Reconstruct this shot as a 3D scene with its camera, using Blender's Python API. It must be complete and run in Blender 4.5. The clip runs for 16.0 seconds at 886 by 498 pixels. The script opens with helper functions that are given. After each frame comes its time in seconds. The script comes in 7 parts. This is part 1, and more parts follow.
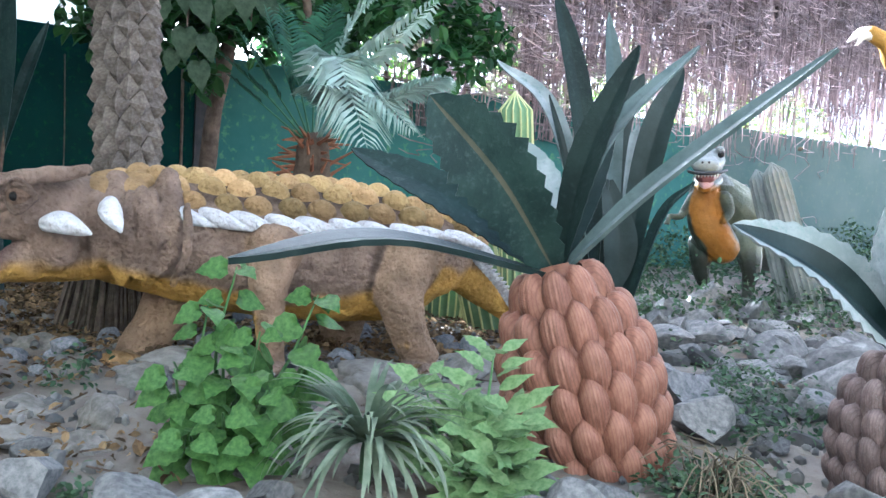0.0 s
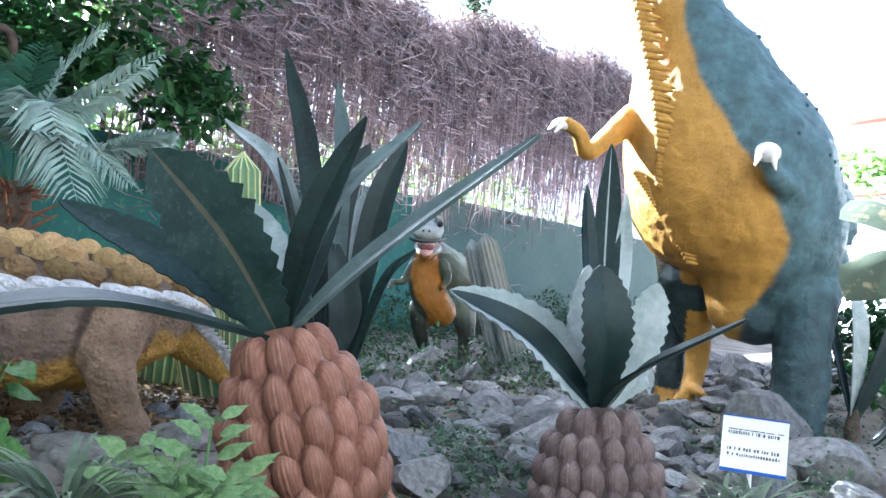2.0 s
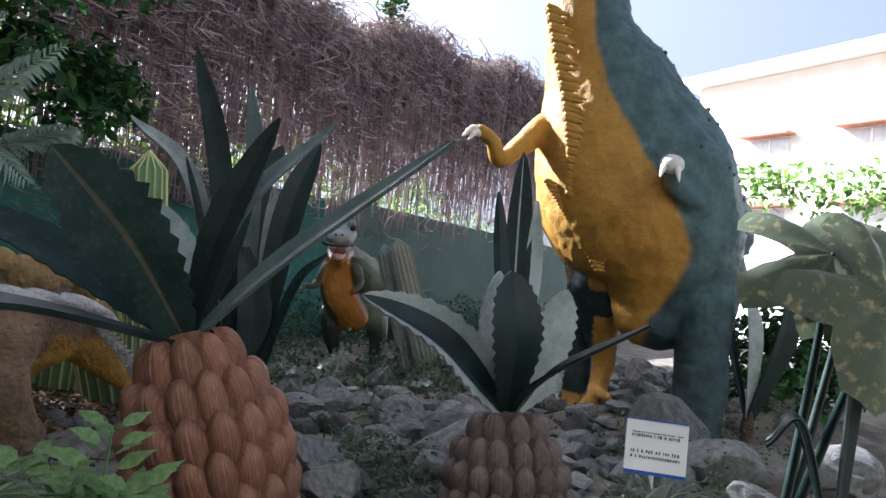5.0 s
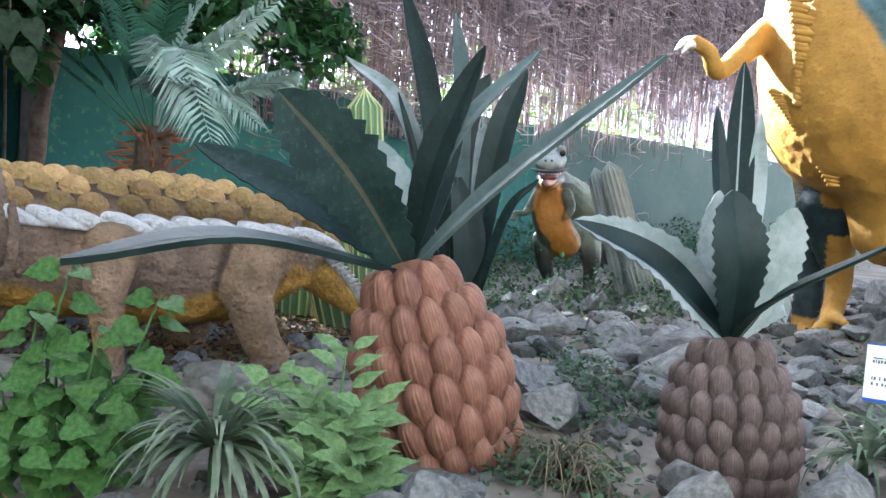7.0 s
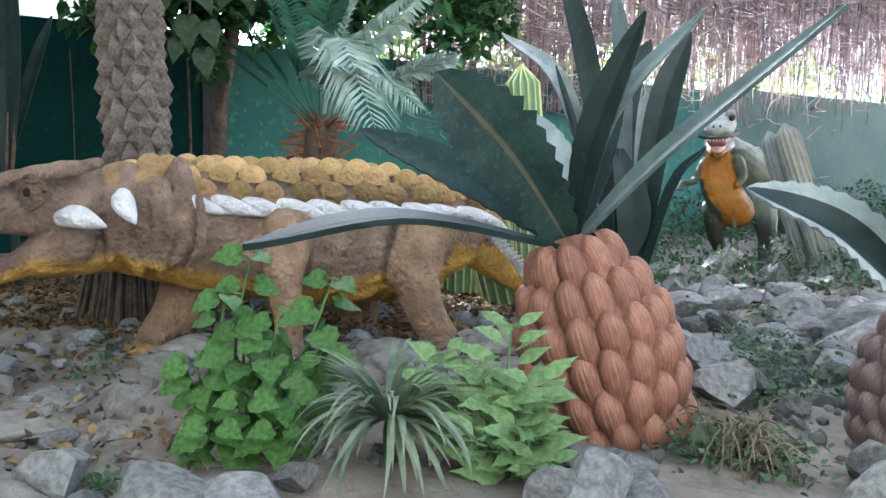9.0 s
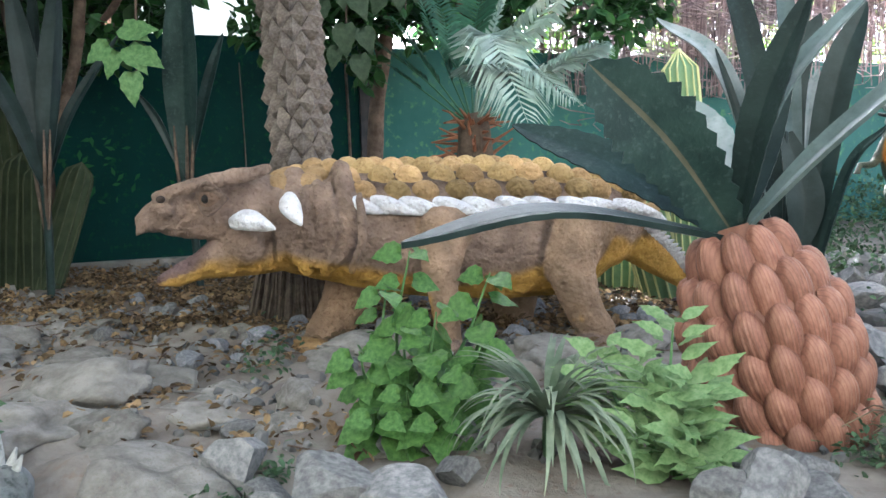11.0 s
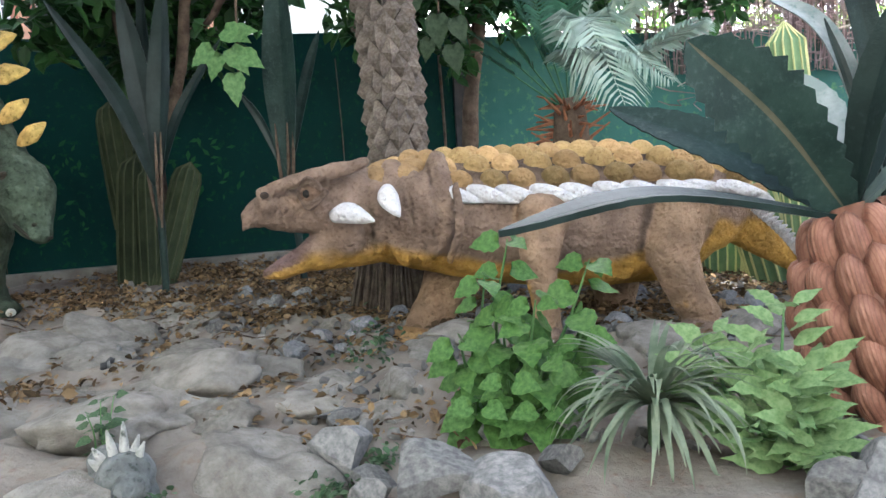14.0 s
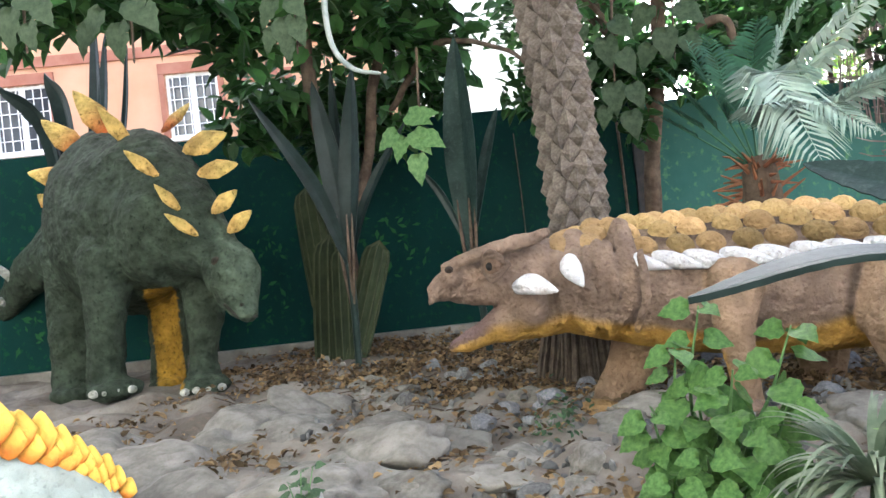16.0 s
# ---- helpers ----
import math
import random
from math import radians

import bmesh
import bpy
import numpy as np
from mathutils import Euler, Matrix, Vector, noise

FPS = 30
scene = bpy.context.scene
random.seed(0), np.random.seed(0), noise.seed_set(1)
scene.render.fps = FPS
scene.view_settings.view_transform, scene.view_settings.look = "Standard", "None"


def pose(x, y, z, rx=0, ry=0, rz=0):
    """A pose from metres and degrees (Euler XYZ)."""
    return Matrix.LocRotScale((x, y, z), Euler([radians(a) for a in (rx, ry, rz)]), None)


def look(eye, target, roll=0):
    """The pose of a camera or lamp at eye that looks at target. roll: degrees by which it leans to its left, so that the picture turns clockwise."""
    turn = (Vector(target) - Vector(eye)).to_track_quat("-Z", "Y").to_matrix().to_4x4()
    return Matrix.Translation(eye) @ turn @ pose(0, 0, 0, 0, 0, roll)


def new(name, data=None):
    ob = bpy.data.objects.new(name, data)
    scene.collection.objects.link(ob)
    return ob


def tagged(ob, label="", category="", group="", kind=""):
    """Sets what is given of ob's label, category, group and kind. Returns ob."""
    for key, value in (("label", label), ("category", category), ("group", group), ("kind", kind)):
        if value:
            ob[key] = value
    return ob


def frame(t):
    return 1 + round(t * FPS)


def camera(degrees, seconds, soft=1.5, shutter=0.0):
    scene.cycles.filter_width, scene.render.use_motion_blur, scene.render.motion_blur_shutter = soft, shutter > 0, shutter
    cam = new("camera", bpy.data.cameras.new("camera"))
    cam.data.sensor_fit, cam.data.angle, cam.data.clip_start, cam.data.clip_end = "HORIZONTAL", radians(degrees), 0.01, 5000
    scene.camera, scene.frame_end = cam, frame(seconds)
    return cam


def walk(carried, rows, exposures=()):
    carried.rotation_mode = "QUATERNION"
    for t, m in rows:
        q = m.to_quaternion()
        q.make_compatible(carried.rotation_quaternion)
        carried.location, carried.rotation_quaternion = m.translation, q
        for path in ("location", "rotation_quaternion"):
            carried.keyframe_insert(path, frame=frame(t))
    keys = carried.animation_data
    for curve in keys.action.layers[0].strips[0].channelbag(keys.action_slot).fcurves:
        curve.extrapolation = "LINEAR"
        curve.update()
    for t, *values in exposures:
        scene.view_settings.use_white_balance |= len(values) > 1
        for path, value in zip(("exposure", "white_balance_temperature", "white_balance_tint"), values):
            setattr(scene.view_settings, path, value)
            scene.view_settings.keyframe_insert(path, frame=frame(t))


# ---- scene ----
cam = camera(56.43, 16.0)
ROWS = [
    (0.0, 0.0, 0.0, 1.0, 85.691, -3.789, 0.285),
    (0.5, 0.0, 0.0, 1.0, 86.197, -4.357, -4.537),
    (1.0, 0.0, 0.0, 1.0, 87.108, -4.715, -8.669),
    (1.5, 0.0, 0.0, 1.0, 89.635, -5.103, -14.186),
    (2.0, 0.0, 0.0, 1.0, 91.618, -5.484, -18.577),
    (2.5, 0.0, 0.0, 1.0, 94.236, -5.635, -23.704),
    (3.0, 0.0, 0.0, 1.0, 98.832, -4.594, -26.506),
    (5.5, 0.0, 0.0, 1.0, 90.573, -6.420, -22.931),
    (6.0, 0.0, 0.0, 1.0, 88.733, -5.473, -17.692),
    (6.5, 0.0, 0.0, 1.0, 87.444, -4.766, -14.148),
    (7.0, 0.0, 0.0, 1.0, 86.174, -3.910, -10.062),
    (7.5, 0.0, 0.0, 1.0, 85.256, -3.402, -6.879),
    (8.0, 0.0, 0.0, 1.0, 84.305, -2.966, -3.804),
    (8.5, 0.0, 0.0, 1.0, 83.858, -2.248, -1.127),
    (9.0, 0.0, 0.0, 1.0, 84.067, -1.143, 0.982),
    (9.5, 0.0, 0.0, 1.0, 84.107, -0.191, 3.794),
    (12.0, 0.0, 0.0, 1.0, 83.454, 1.991, 14.703),
    (12.5, 0.0, 0.0, 1.0, 83.394, 2.459, 15.603),
    (13.0, 0.0, 0.0, 1.0, 83.244, 2.968, 16.612),
    (13.5, 0.0, 0.0, 1.0, 82.974, 3.466, 17.664),
    (14.0, 0.0, 0.0, 1.0, 83.252, 3.443, 18.099),
    (14.5, 0.0, 0.0, 1.0, 84.503, 4.768, 20.477),
    (15.0, 0.0, 0.0, 1.0, 84.944, 5.625, 23.396),
    (15.5, 0.0, 0.0, 1.0, 87.189, 5.846, 26.410),
    (16.0, 0.0, 0.0, 1.0, 89.232, 6.204, 30.622),
]
EXPOSURES = [(0.0, 5.0, 4900, 9), (1.5, 4.8, 4800, 9), (2.0, 4.5, 4850, 9), (2.5, 4.05, 5000, 11), (2.8, 3.4, 5150, 12), (3.1, 3.0, 5400, 12), (5.3, 3.05, 5300, 12), (5.7, 3.9, 5100, 9), (6.1, 4.5, 5050, 8), (7.5, 4.55, 5150, 8), (9.0, 4.75, 5200, 8), (12.0, 4.95, 5400, 10), (14.0, 4.95, 5450, 11), (16.0, 5.2, 5650, 11)]
walk(cam, [(t, pose(x, y, z, rx, ry, rz)) for t, x, y, z, rx, ry, rz in ROWS], EXPOSURES)

# sky and sun
SUN_AZ, SUN_EL = -34.0, 31.0
world = bpy.data.worlds.new("sky")
scene.world = world
world.use_nodes = True
sky = world.node_tree.nodes.new("ShaderNodeTexSky")
sky.sky_type, sky.sun_disc = "NISHITA", False
sky.sun_elevation, sky.sun_rotation = radians(SUN_EL), radians(SUN_AZ)
sky.air_density, sky.dust_density, sky.ozone_density = 0.4, 9.5, 0.2
haze = world.node_tree.nodes.new("ShaderNodeMix")            # pale haze all over the sky
haze.data_type, haze.blend_type = "RGBA", "ADD"
haze.inputs["Factor"].default_value = 1.0
haze.inputs[7].default_value = (1.45, 1.5, 1.55, 1)
world.node_tree.links.new(sky.outputs[0], haze.inputs[6])
world.node_tree.links.new(haze.outputs[2], world.node_tree.nodes["Background"].inputs[0])
world.node_tree.nodes["Background"].inputs[1].default_value = 0.032
lamp = bpy.data.lights.new("sun", "SUN")
lamp.energy, lamp.angle, lamp.color = 5.0, radians(0.6), (1.0, 0.93, 0.82)
sun = new("sun", lamp)
toward = Vector((math.sin(radians(SUN_AZ)) * math.cos(radians(SUN_EL)), math.cos(radians(SUN_AZ)) * math.cos(radians(SUN_EL)), math.sin(radians(SUN_EL))))
sun.matrix_world = look(toward * 30, (0, 0, 0))

# ---- materials ----
def mat(name, c1, c2, scale=6.0, rough=0.8, bump=0.3, fine=60.0, c3=None, metal=0.0, leaf=False, attr=False, spread=0.0, detail=8.0, bump_dist=0.02, soft=0.12, stripes=0.0, cells=0.0):
    """Two colours mixed by noise at one scale, a third by a finer one, with fine relief. attr: colours come from the mesh's paint."""
    m = bpy.data.materials.new(name)
    m.use_nodes = True
    nt = m.node_tree
    N, L = nt.nodes, nt.links
    bsdf, out = N["Principled BSDF"], N["Material Output"]
    tc = N.new("ShaderNodeTexCoord")
    big, small = N.new("ShaderNodeTexNoise"), N.new("ShaderNodeTexNoise")
    for n, s in ((big, scale), (small, fine)):
        n.inputs["Scale"].default_value, n.inputs["Detail"].default_value = s, detail
        n.inputs["Roughness"].default_value = 0.65
        L.new(tc.outputs["Object"], n.inputs["Vector"])
    ramp = N.new("ShaderNodeValToRGB")
    ramp.color_ramp.elements[0].position, ramp.color_ramp.elements[1].position = 0.5 - soft, 0.5 + soft
    L.new(big.outputs["Fac"], ramp.inputs[0])
    mix = N.new("ShaderNodeMix"); mix.data_type = "RGBA"
    L.new(ramp.outputs[0], mix.inputs["Factor"])
    mix.inputs[6].default_value, mix.inputs[7].default_value = (*c1, 1), (*c2, 1)
    colour = mix.outputs[2]
    if attr:
        at = N.new("ShaderNodeVertexColor"); at.layer_name = "paint"
        mul = N.new("ShaderNodeMix"); mul.data_type, mul.blend_type = "RGBA", "MULTIPLY"
        mul.inputs["Factor"].default_value = 1.0
        L.new(at.outputs[0], mul.inputs[6]); L.new(colour, mul.inputs[7])
        colour = mul.outputs[2]
    if stripes:
        wv = N.new("ShaderNodeTexWave")
        wv.bands_direction = "X"
        wv.inputs["Scale"].default_value, wv.inputs["Distortion"].default_value, wv.inputs["Detail"].default_value = stripes, 1.2, 2.0
        L.new(tc.outputs["Object"], wv.inputs["Vector"])
        rs = N.new("ShaderNodeValToRGB")
        rs.color_ramp.elements[0].position, rs.color_ramp.elements[0].color = 0.02, (0.74, 0.70, 0.70, 1)
        rs.color_ramp.elements[1].position = 0.30
        L.new(wv.outputs["Fac"], rs.inputs[0])
        mw = N.new("ShaderNodeMix"); mw.data_type, mw.blend_type = "RGBA", "MULTIPLY"
        mw.inputs["Factor"].default_value = 1.0
        L.new(colour, mw.inputs[6]); L.new(rs.outputs[0], mw.inputs[7])
        colour = mw.outputs[2]
    if c3:
        r2 = N.new("ShaderNodeValToRGB")
        r2.color_ramp.elements[0].position, r2.color_ramp.elements[1].position = 0.55, 0.68
        L.new(small.outputs["Fac"], r2.inputs[0])
        m2 = N.new("ShaderNodeMix"); m2.data_type = "RGBA"
        m2.blend_type = "MULTIPLY" if attr else "MIX"
        L.new(r2.outputs[0], m2.inputs["Factor"]); L.new(colour, m2.inputs[6]); m2.inputs[7].default_value = (*c3, 1)
        colour = m2.outputs[2]
    if spread:
        info = N.new("ShaderNodeObjectInfo" if not leaf else "ShaderNodeNewGeometry")
        hsv = N.new("ShaderNodeHueSaturation")
        rng = N.new("ShaderNodeMapRange")
        rng.inputs["To Min"].default_value, rng.inputs["To Max"].default_value = 1 - spread, 1 + spread
        L.new(info.outputs["Random" if not leaf else "Random Per Island"], rng.inputs[0])
        L.new(rng.outputs[0], hsv.inputs["Value"]); L.new(colour, hsv.inputs["Color"])
        colour = hsv.outputs[0]
    L.new(colour, bsdf.inputs["Base Color"])
    bsdf.inputs["Roughness"].default_value, bsdf.inputs["Metallic"].default_value = rough, metal
    bsdf.inputs["Specular IOR Level"].default_value = 0.5 if rough < 0.4 else 0.2 if rough < 0.65 else 0.1
    if bump:
        add = N.new("ShaderNodeMath"); add.operation = "MULTIPLY_ADD"
        L.new(small.outputs["Fac"], add.inputs[0]); add.inputs[1].default_value = 0.5
        L.new(big.outputs["Fac"], add.inputs[2])
        height = add.outputs[0]
        if cells:
            vo = N.new("ShaderNodeTexVoronoi")
            vo.inputs["Scale"].default_value = cells
            L.new(tc.outputs["Object"], vo.inputs["Vector"])
            sub2 = N.new("ShaderNodeMath"); sub2.operation = "MULTIPLY_ADD"
            L.new(vo.outputs["Distance"], sub2.inputs[0]); sub2.inputs[1].default_value = -0.30
            L.new(height, sub2.inputs[2])
            height = sub2.outputs[0]
        bp = N.new("ShaderNodeBump")
        bp.inputs["Strength"].default_value, bp.inputs["Distance"].default_value = bump, bump_dist
        L.new(height, bp.inputs["Height"]); L.new(bp.outputs[0], bsdf.inputs["Normal"])
    if leaf:
        tr = N.new("ShaderNodeBsdfTranslucent"); L.new(colour, tr.inputs[0])
        ms = N.new("ShaderNodeMixShader"); ms.inputs[0].default_value = 0.35
        L.new(bsdf.outputs[0], ms.inputs[1]); L.new(tr.outputs[0], ms.inputs[2]); L.new(ms.outputs[0], out.inputs[0])
    return m


M_GROUND = mat("earth", (0.085, 0.072, 0.058), (0.19, 0.172, 0.148), 1.6, 0.95, 0.7, 22, (0.13, 0.10, 0.075), bump_dist=0.05)
M_CEMENT = mat("cast_rock", (0.125, 0.117, 0.100), (0.225, 0.214, 0.190), 3.2, 0.9, 0.8, 34, (0.17, 0.15, 0.12), bump_dist=0.04, spread=0.15)
M_ROCK = mat("grey_stone", (0.100, 0.102, 0.100), (0.215, 0.213, 0.203), 5.0, 0.85, 0.8, 45, (0.11, 0.11, 0.11), spread=0.35)
M_DARKROCK = mat("dark_stone", (0.10, 0.11, 0.12), (0.20, 0.20, 0.21), 5.0, 0.85, 0.6, 45, (0.07, 0.07, 0.07), spread=0.3)
M_WALL = mat("green_painted_sheet", (0.002, 0.014, 0.0135), (0.004, 0.030, 0.026), 0.9, 0.85, 0.15, 12, (0.008, 0.05, 0.018), soft=0.25)
M_WALL2 = mat("teal_painted_wall", (0.020, 0.076, 0.068), (0.048, 0.130, 0.112), 0.9, 0.8, 0.2, 9, (0.09, 0.19, 0.09), soft=0.25)
M_WALL3 = mat("weathered_fence", (0.03, 0.068, 0.062), (0.085, 0.115, 0.10), 0.8, 0.7, 0.2, 9, (0.09, 0.12, 0.09), soft=0.25)
M_POST = mat("black_steel", (0.01, 0.012, 0.014), (0.03, 0.03, 0.03), 8, 0.5, 0.1)
M_PINK = mat("salmon_render", (0.52, 0.29, 0.18), (0.58, 0.34, 0.225), 0.7, 0.9, 0.1, 20)
M_BAND = mat("brick_red_trim", (0.30, 0.125, 0.085), (0.36, 0.17, 0.12), 2, 0.85, 0.1)
M_WHITE = mat("white_paint", (0.75, 0.75, 0.73), (0.82, 0.81, 0.80), 3, 0.6, 0.05)
M_PALE = mat("pale_render", (0.80, 0.77, 0.72), (0.86, 0.84, 0.80), 0.6, 0.9, 0.1)
# pale pane colour stands in for glare that washes these windows out
M_PALEPANE = mat("pale_glare_pane", (0.45, 0.46, 0.48), (0.55, 0.56, 0.58), 3, 0.2, 0.0)
M_PANE = mat("dark_pane", (0.03, 0.035, 0.045), (0.06, 0.07, 0.08), 3, 0.12, 0.0)
M_CLOSE = mat("dull_plaster", (0.16, 0.16, 0.14), (0.22, 0.21, 0.19), 0.8, 0.9, 0.2, 15)
M_ANKY = mat("painted_concrete_hide", (0.78, 0.76, 0.74), (1.0, 1.0, 1.0), 9, 0.75, 1.0, 60, (0.66, 0.62, 0.58), attr=True, bump_dist=0.055, cells=38)
M_REX = mat("painted_fibreglass_hide", (0.8, 0.79, 0.77), (1.0, 1.0, 1.0), 6, 0.5, 0.8, 40, (0.7, 0.7, 0.7), attr=True, bump_dist=0.02)
M_STEG = mat("mottled_green_hide", (0.5, 0.52, 0.48), (1.0, 1.0, 1.0), 9, 0.7, 1.0, 34, (0.30, 0.33, 0.30), attr=True, bump_dist=0.06, cells=22)
M_CONE = mat("terracotta_paint", (0.138, 0.061, 0.040), (0.225, 0.116, 0.077), 3, 0.5, 0.4, 30, (0.15, 0.062, 0.040), spread=0.15, stripes=3.2)
M_CONE2 = mat("dull_brown_paint", (0.065, 0.045, 0.041), (0.125, 0.092, 0.082), 3, 0.6, 0.4, 30, (0.16, 0.145, 0.135), spread=0.18, stripes=3.2)
M_RIB = mat("olive_leaf_rib", (0.04, 0.045, 0.03), (0.07, 0.065, 0.045), 5, 0.7, 0.2)
M_BLADE = mat("dark_green_painted_blade", (0.005, 0.013, 0.012), (0.012, 0.026, 0.022), 5, 0.62, 0.3, 40, (0.020, 0.034, 0.031), spread=0.3)
M_BLADEPALE = mat("pale_weathered_blade", (0.15, 0.18, 0.17), (0.27, 0.295, 0.285), 6, 0.5, 0.25, 30, (0.14, 0.19, 0.17), spread=0.15)
M_BLADEGREY = mat("grey_green_blade", (0.045, 0.068, 0.066), (0.085, 0.115, 0.112), 6, 0.55, 0.25, 30, (0.06, 0.085, 0.078), spread=0.15)
M_BLADEDARK = mat("blackish_blade", (0.005, 0.012, 0.011), (0.013, 0.024, 0.022), 6, 0.45, 0.2, 30)
M_PALM = mat("palm_bark", (0.085, 0.070, 0.058), (0.160, 0.138, 0.118), 9, 0.95, 0.8, 50, (0.14, 0.115, 0.09), spread=0.18)
M_ROOT = mat("dark_root_fibre", (0.035, 0.028, 0.022), (0.085, 0.068, 0.052), 12, 0.95, 0.5, 60)
M_BARK = mat("brown_bark", (0.055, 0.040, 0.029), (0.115, 0.088, 0.067), 8, 0.95, 0.9, 40)
M_TWIG = mat("dry_creeper", (0.21, 0.165, 0.165), (0.41, 0.33, 0.325), 3, 0.95, 0.0, spread=0.5, leaf=True)
M_LEAF = mat("bright_green_leaf", (0.032, 0.082, 0.018), (0.080, 0.158, 0.040), 5, 0.42, 0.2, 30, spread=0.5, leaf=True)
M_LEAF2 = mat("yellow_green_leaf", (0.075, 0.165, 0.06), (0.15, 0.26, 0.10), 5, 0.45, 0.2, 30, spread=0.3, leaf=True)
M_LANCE = mat("pale_green_lance_leaf", (0.095, 0.170, 0.060), (0.190, 0.275, 0.125), 5, 0.5, 0.2, 30, spread=0.3, leaf=True)
M_CANOPY = mat("canopy_leaf", (0.020, 0.058, 0.018), (0.045, 0.11, 0.03), 3, 0.45, 0.1, 30, spread=0.5, leaf=True)
M_DULLLEAF = mat("dull_green_leaf", (0.022, 0.042, 0.020), (0.052, 0.078, 0.042), 4, 0.5, 0.2, 30, spread=0.4, leaf=True)
# paler and yellower than the canopy leaf: sunlight put into its colour
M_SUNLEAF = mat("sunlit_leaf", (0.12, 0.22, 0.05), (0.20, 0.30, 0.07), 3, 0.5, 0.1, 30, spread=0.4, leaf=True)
M_FROND = mat("dusty_cycad_frond", (0.22, 0.31, 0.25), (0.36, 0.44, 0.38), 4, 0.55, 0.0, spread=0.3, leaf=True)
M_FRONDDARK = mat("dark_cycad_frond", (0.03, 0.09, 0.05), (0.06, 0.14, 0.08), 4, 0.5, 0.0, spread=0.3, leaf=True)
M_GRASS = mat("grey_green_strap_leaf", (0.07, 0.10, 0.062), (0.19, 0.225, 0.155), 5, 0.5, 0.0, spread=0.5, leaf=True)
M_WEED = mat("weed_leaf", (0.03, 0.065, 0.03), (0.07, 0.11, 0.055), 5, 0.6, 0.0, spread=0.4, leaf=True)
M_LITTER = mat("dead_leaf", (0.085, 0.058, 0.034), (0.200, 0.140, 0.072), 5, 0.85, 0.1, 30, (0.07, 0.045, 0.026), spread=0.75, leaf=True)
M_CACTUS = mat("ribbed_cactus_green", (0.085, 0.15, 0.075), (0.14, 0.21, 0.10), 4, 0.6, 0.2, spread=0.2)
M_CACTUSDARK = mat("olive_cactus", (0.014, 0.020, 0.011), (0.030, 0.040, 0.020), 4, 0.7, 0.4, spread=0.2)
M_CACTUSRIBDARK = mat("olive_cactus_rib", (0.028, 0.036, 0.018), (0.05, 0.058, 0.03), 5, 0.7, 0.2)
M_CACTUSRIB = mat("yellow_cactus_rib", (0.36, 0.38, 0.16), (0.48, 0.48, 0.24), 6, 0.6, 0.2)
M_CACTUSGREY = mat("grey_cactus", (0.15, 0.17, 0.15), (0.24, 0.25, 0.23), 5, 0.8, 0.3)
M_YELLOW = mat("yellow_plate_paint", (0.62, 0.36, 0.05), (0.70, 0.46, 0.10), 6, 0.5, 0.2, 30, (0.62, 0.26, 0.04))
M_BLUE = mat("blue_border", (0.02, 0.08, 0.35), (0.03, 0.10, 0.40), 6, 0.5, 0.0)
M_INK = mat("dark_ink", (0.06, 0.06, 0.075), (0.12, 0.12, 0.14), 40, 0.6, 0.0)
M_BIGLEAF = mat("broad_grey_green_leaf", (0.055, 0.072, 0.046), (0.095, 0.113, 0.068), 2.2, 0.5, 0.3, 20, (0.26, 0.22, 0.12), spread=0.1, leaf=True)


# ---- building helpers ----
def mk(name, verts, faces, material, parent=None, label="", smooth=False):
    me = bpy.data.meshes.new(name)
    me.from_pydata([tuple(v) for v in verts], [], [tuple(int(i) for i in f) for f in faces])
    for m in (material if isinstance(material, (list, tuple)) else [material]):
        me.materials.append(m)
    if smooth:
        me.polygons.foreach_set("use_smooth", [True] * len(me.polygons))
    ob = new(name, me)
    if parent:
        ob.parent = parent
    if label:
        ob["label"] = label
    return ob


def part(name, bm, material, parent=None, label="", smooth=False):
    me = bpy.data.meshes.new(name)
    bm.to_mesh(me)
    bm.free()
    me.materials.append(material)
    if smooth:
        me.polygons.foreach_set("use_smooth", [True] * len(me.polygons))
    ob = new(name, me)
    if parent:
        ob.parent = parent
    if label:
        ob["label"] = label
    return ob


def share(name, mesh, m, parent):
    ob = new(name, mesh)
    ob.parent = parent
    ob.matrix_basis = m
    return ob


def empty(name, loc):
    ob = new(name)
    ob.empty_display_size = 0.1
    ob.location = loc
    return ob


def local(ob, p):
    return Vector(p) - ob.location


def box(bm, lo, hi, bevel=0.0):
    r = bmesh.ops.create_cube(bm, size=1)["verts"]
    lo, hi = Vector(lo), Vector(hi)
    bmesh.ops.scale(bm, vec=hi - lo, verts=r)
    bmesh.ops.translate(bm, vec=(lo + hi) / 2, verts=r)
    if bevel:
        es = list({e for v in r for e in v.link_edges})
        bmesh.ops.bevel(bm, geom=es, offset=bevel, segments=2, profile=0.5, affect="EDGES")


def spline(pts, n):
    """Catmull-Rom through rows of any width, n steps a span."""
    p = np.array(pts, float)
    if len(p) == 2:
        return np.array([p[0] + (p[1] - p[0]) * k / n for k in range(n + 1)])
    q = np.vstack([2 * p[0] - p[1], p, 2 * p[-1] - p[-2]])
    out = []
    for i in range(1, len(q) - 2):
        for k in range(n):
            t = k / n
            out.append(0.5 * (2 * q[i] + (q[i + 1] - q[i - 1]) * t + (2 * q[i - 1] - 5 * q[i] + 4 * q[i + 1] - q[i + 2]) * t * t
                              + (3 * q[i] - q[i - 1] - 3 * q[i + 1] + q[i + 2]) * t ** 3))
    out.append(p[-1])
    return np.array(out)


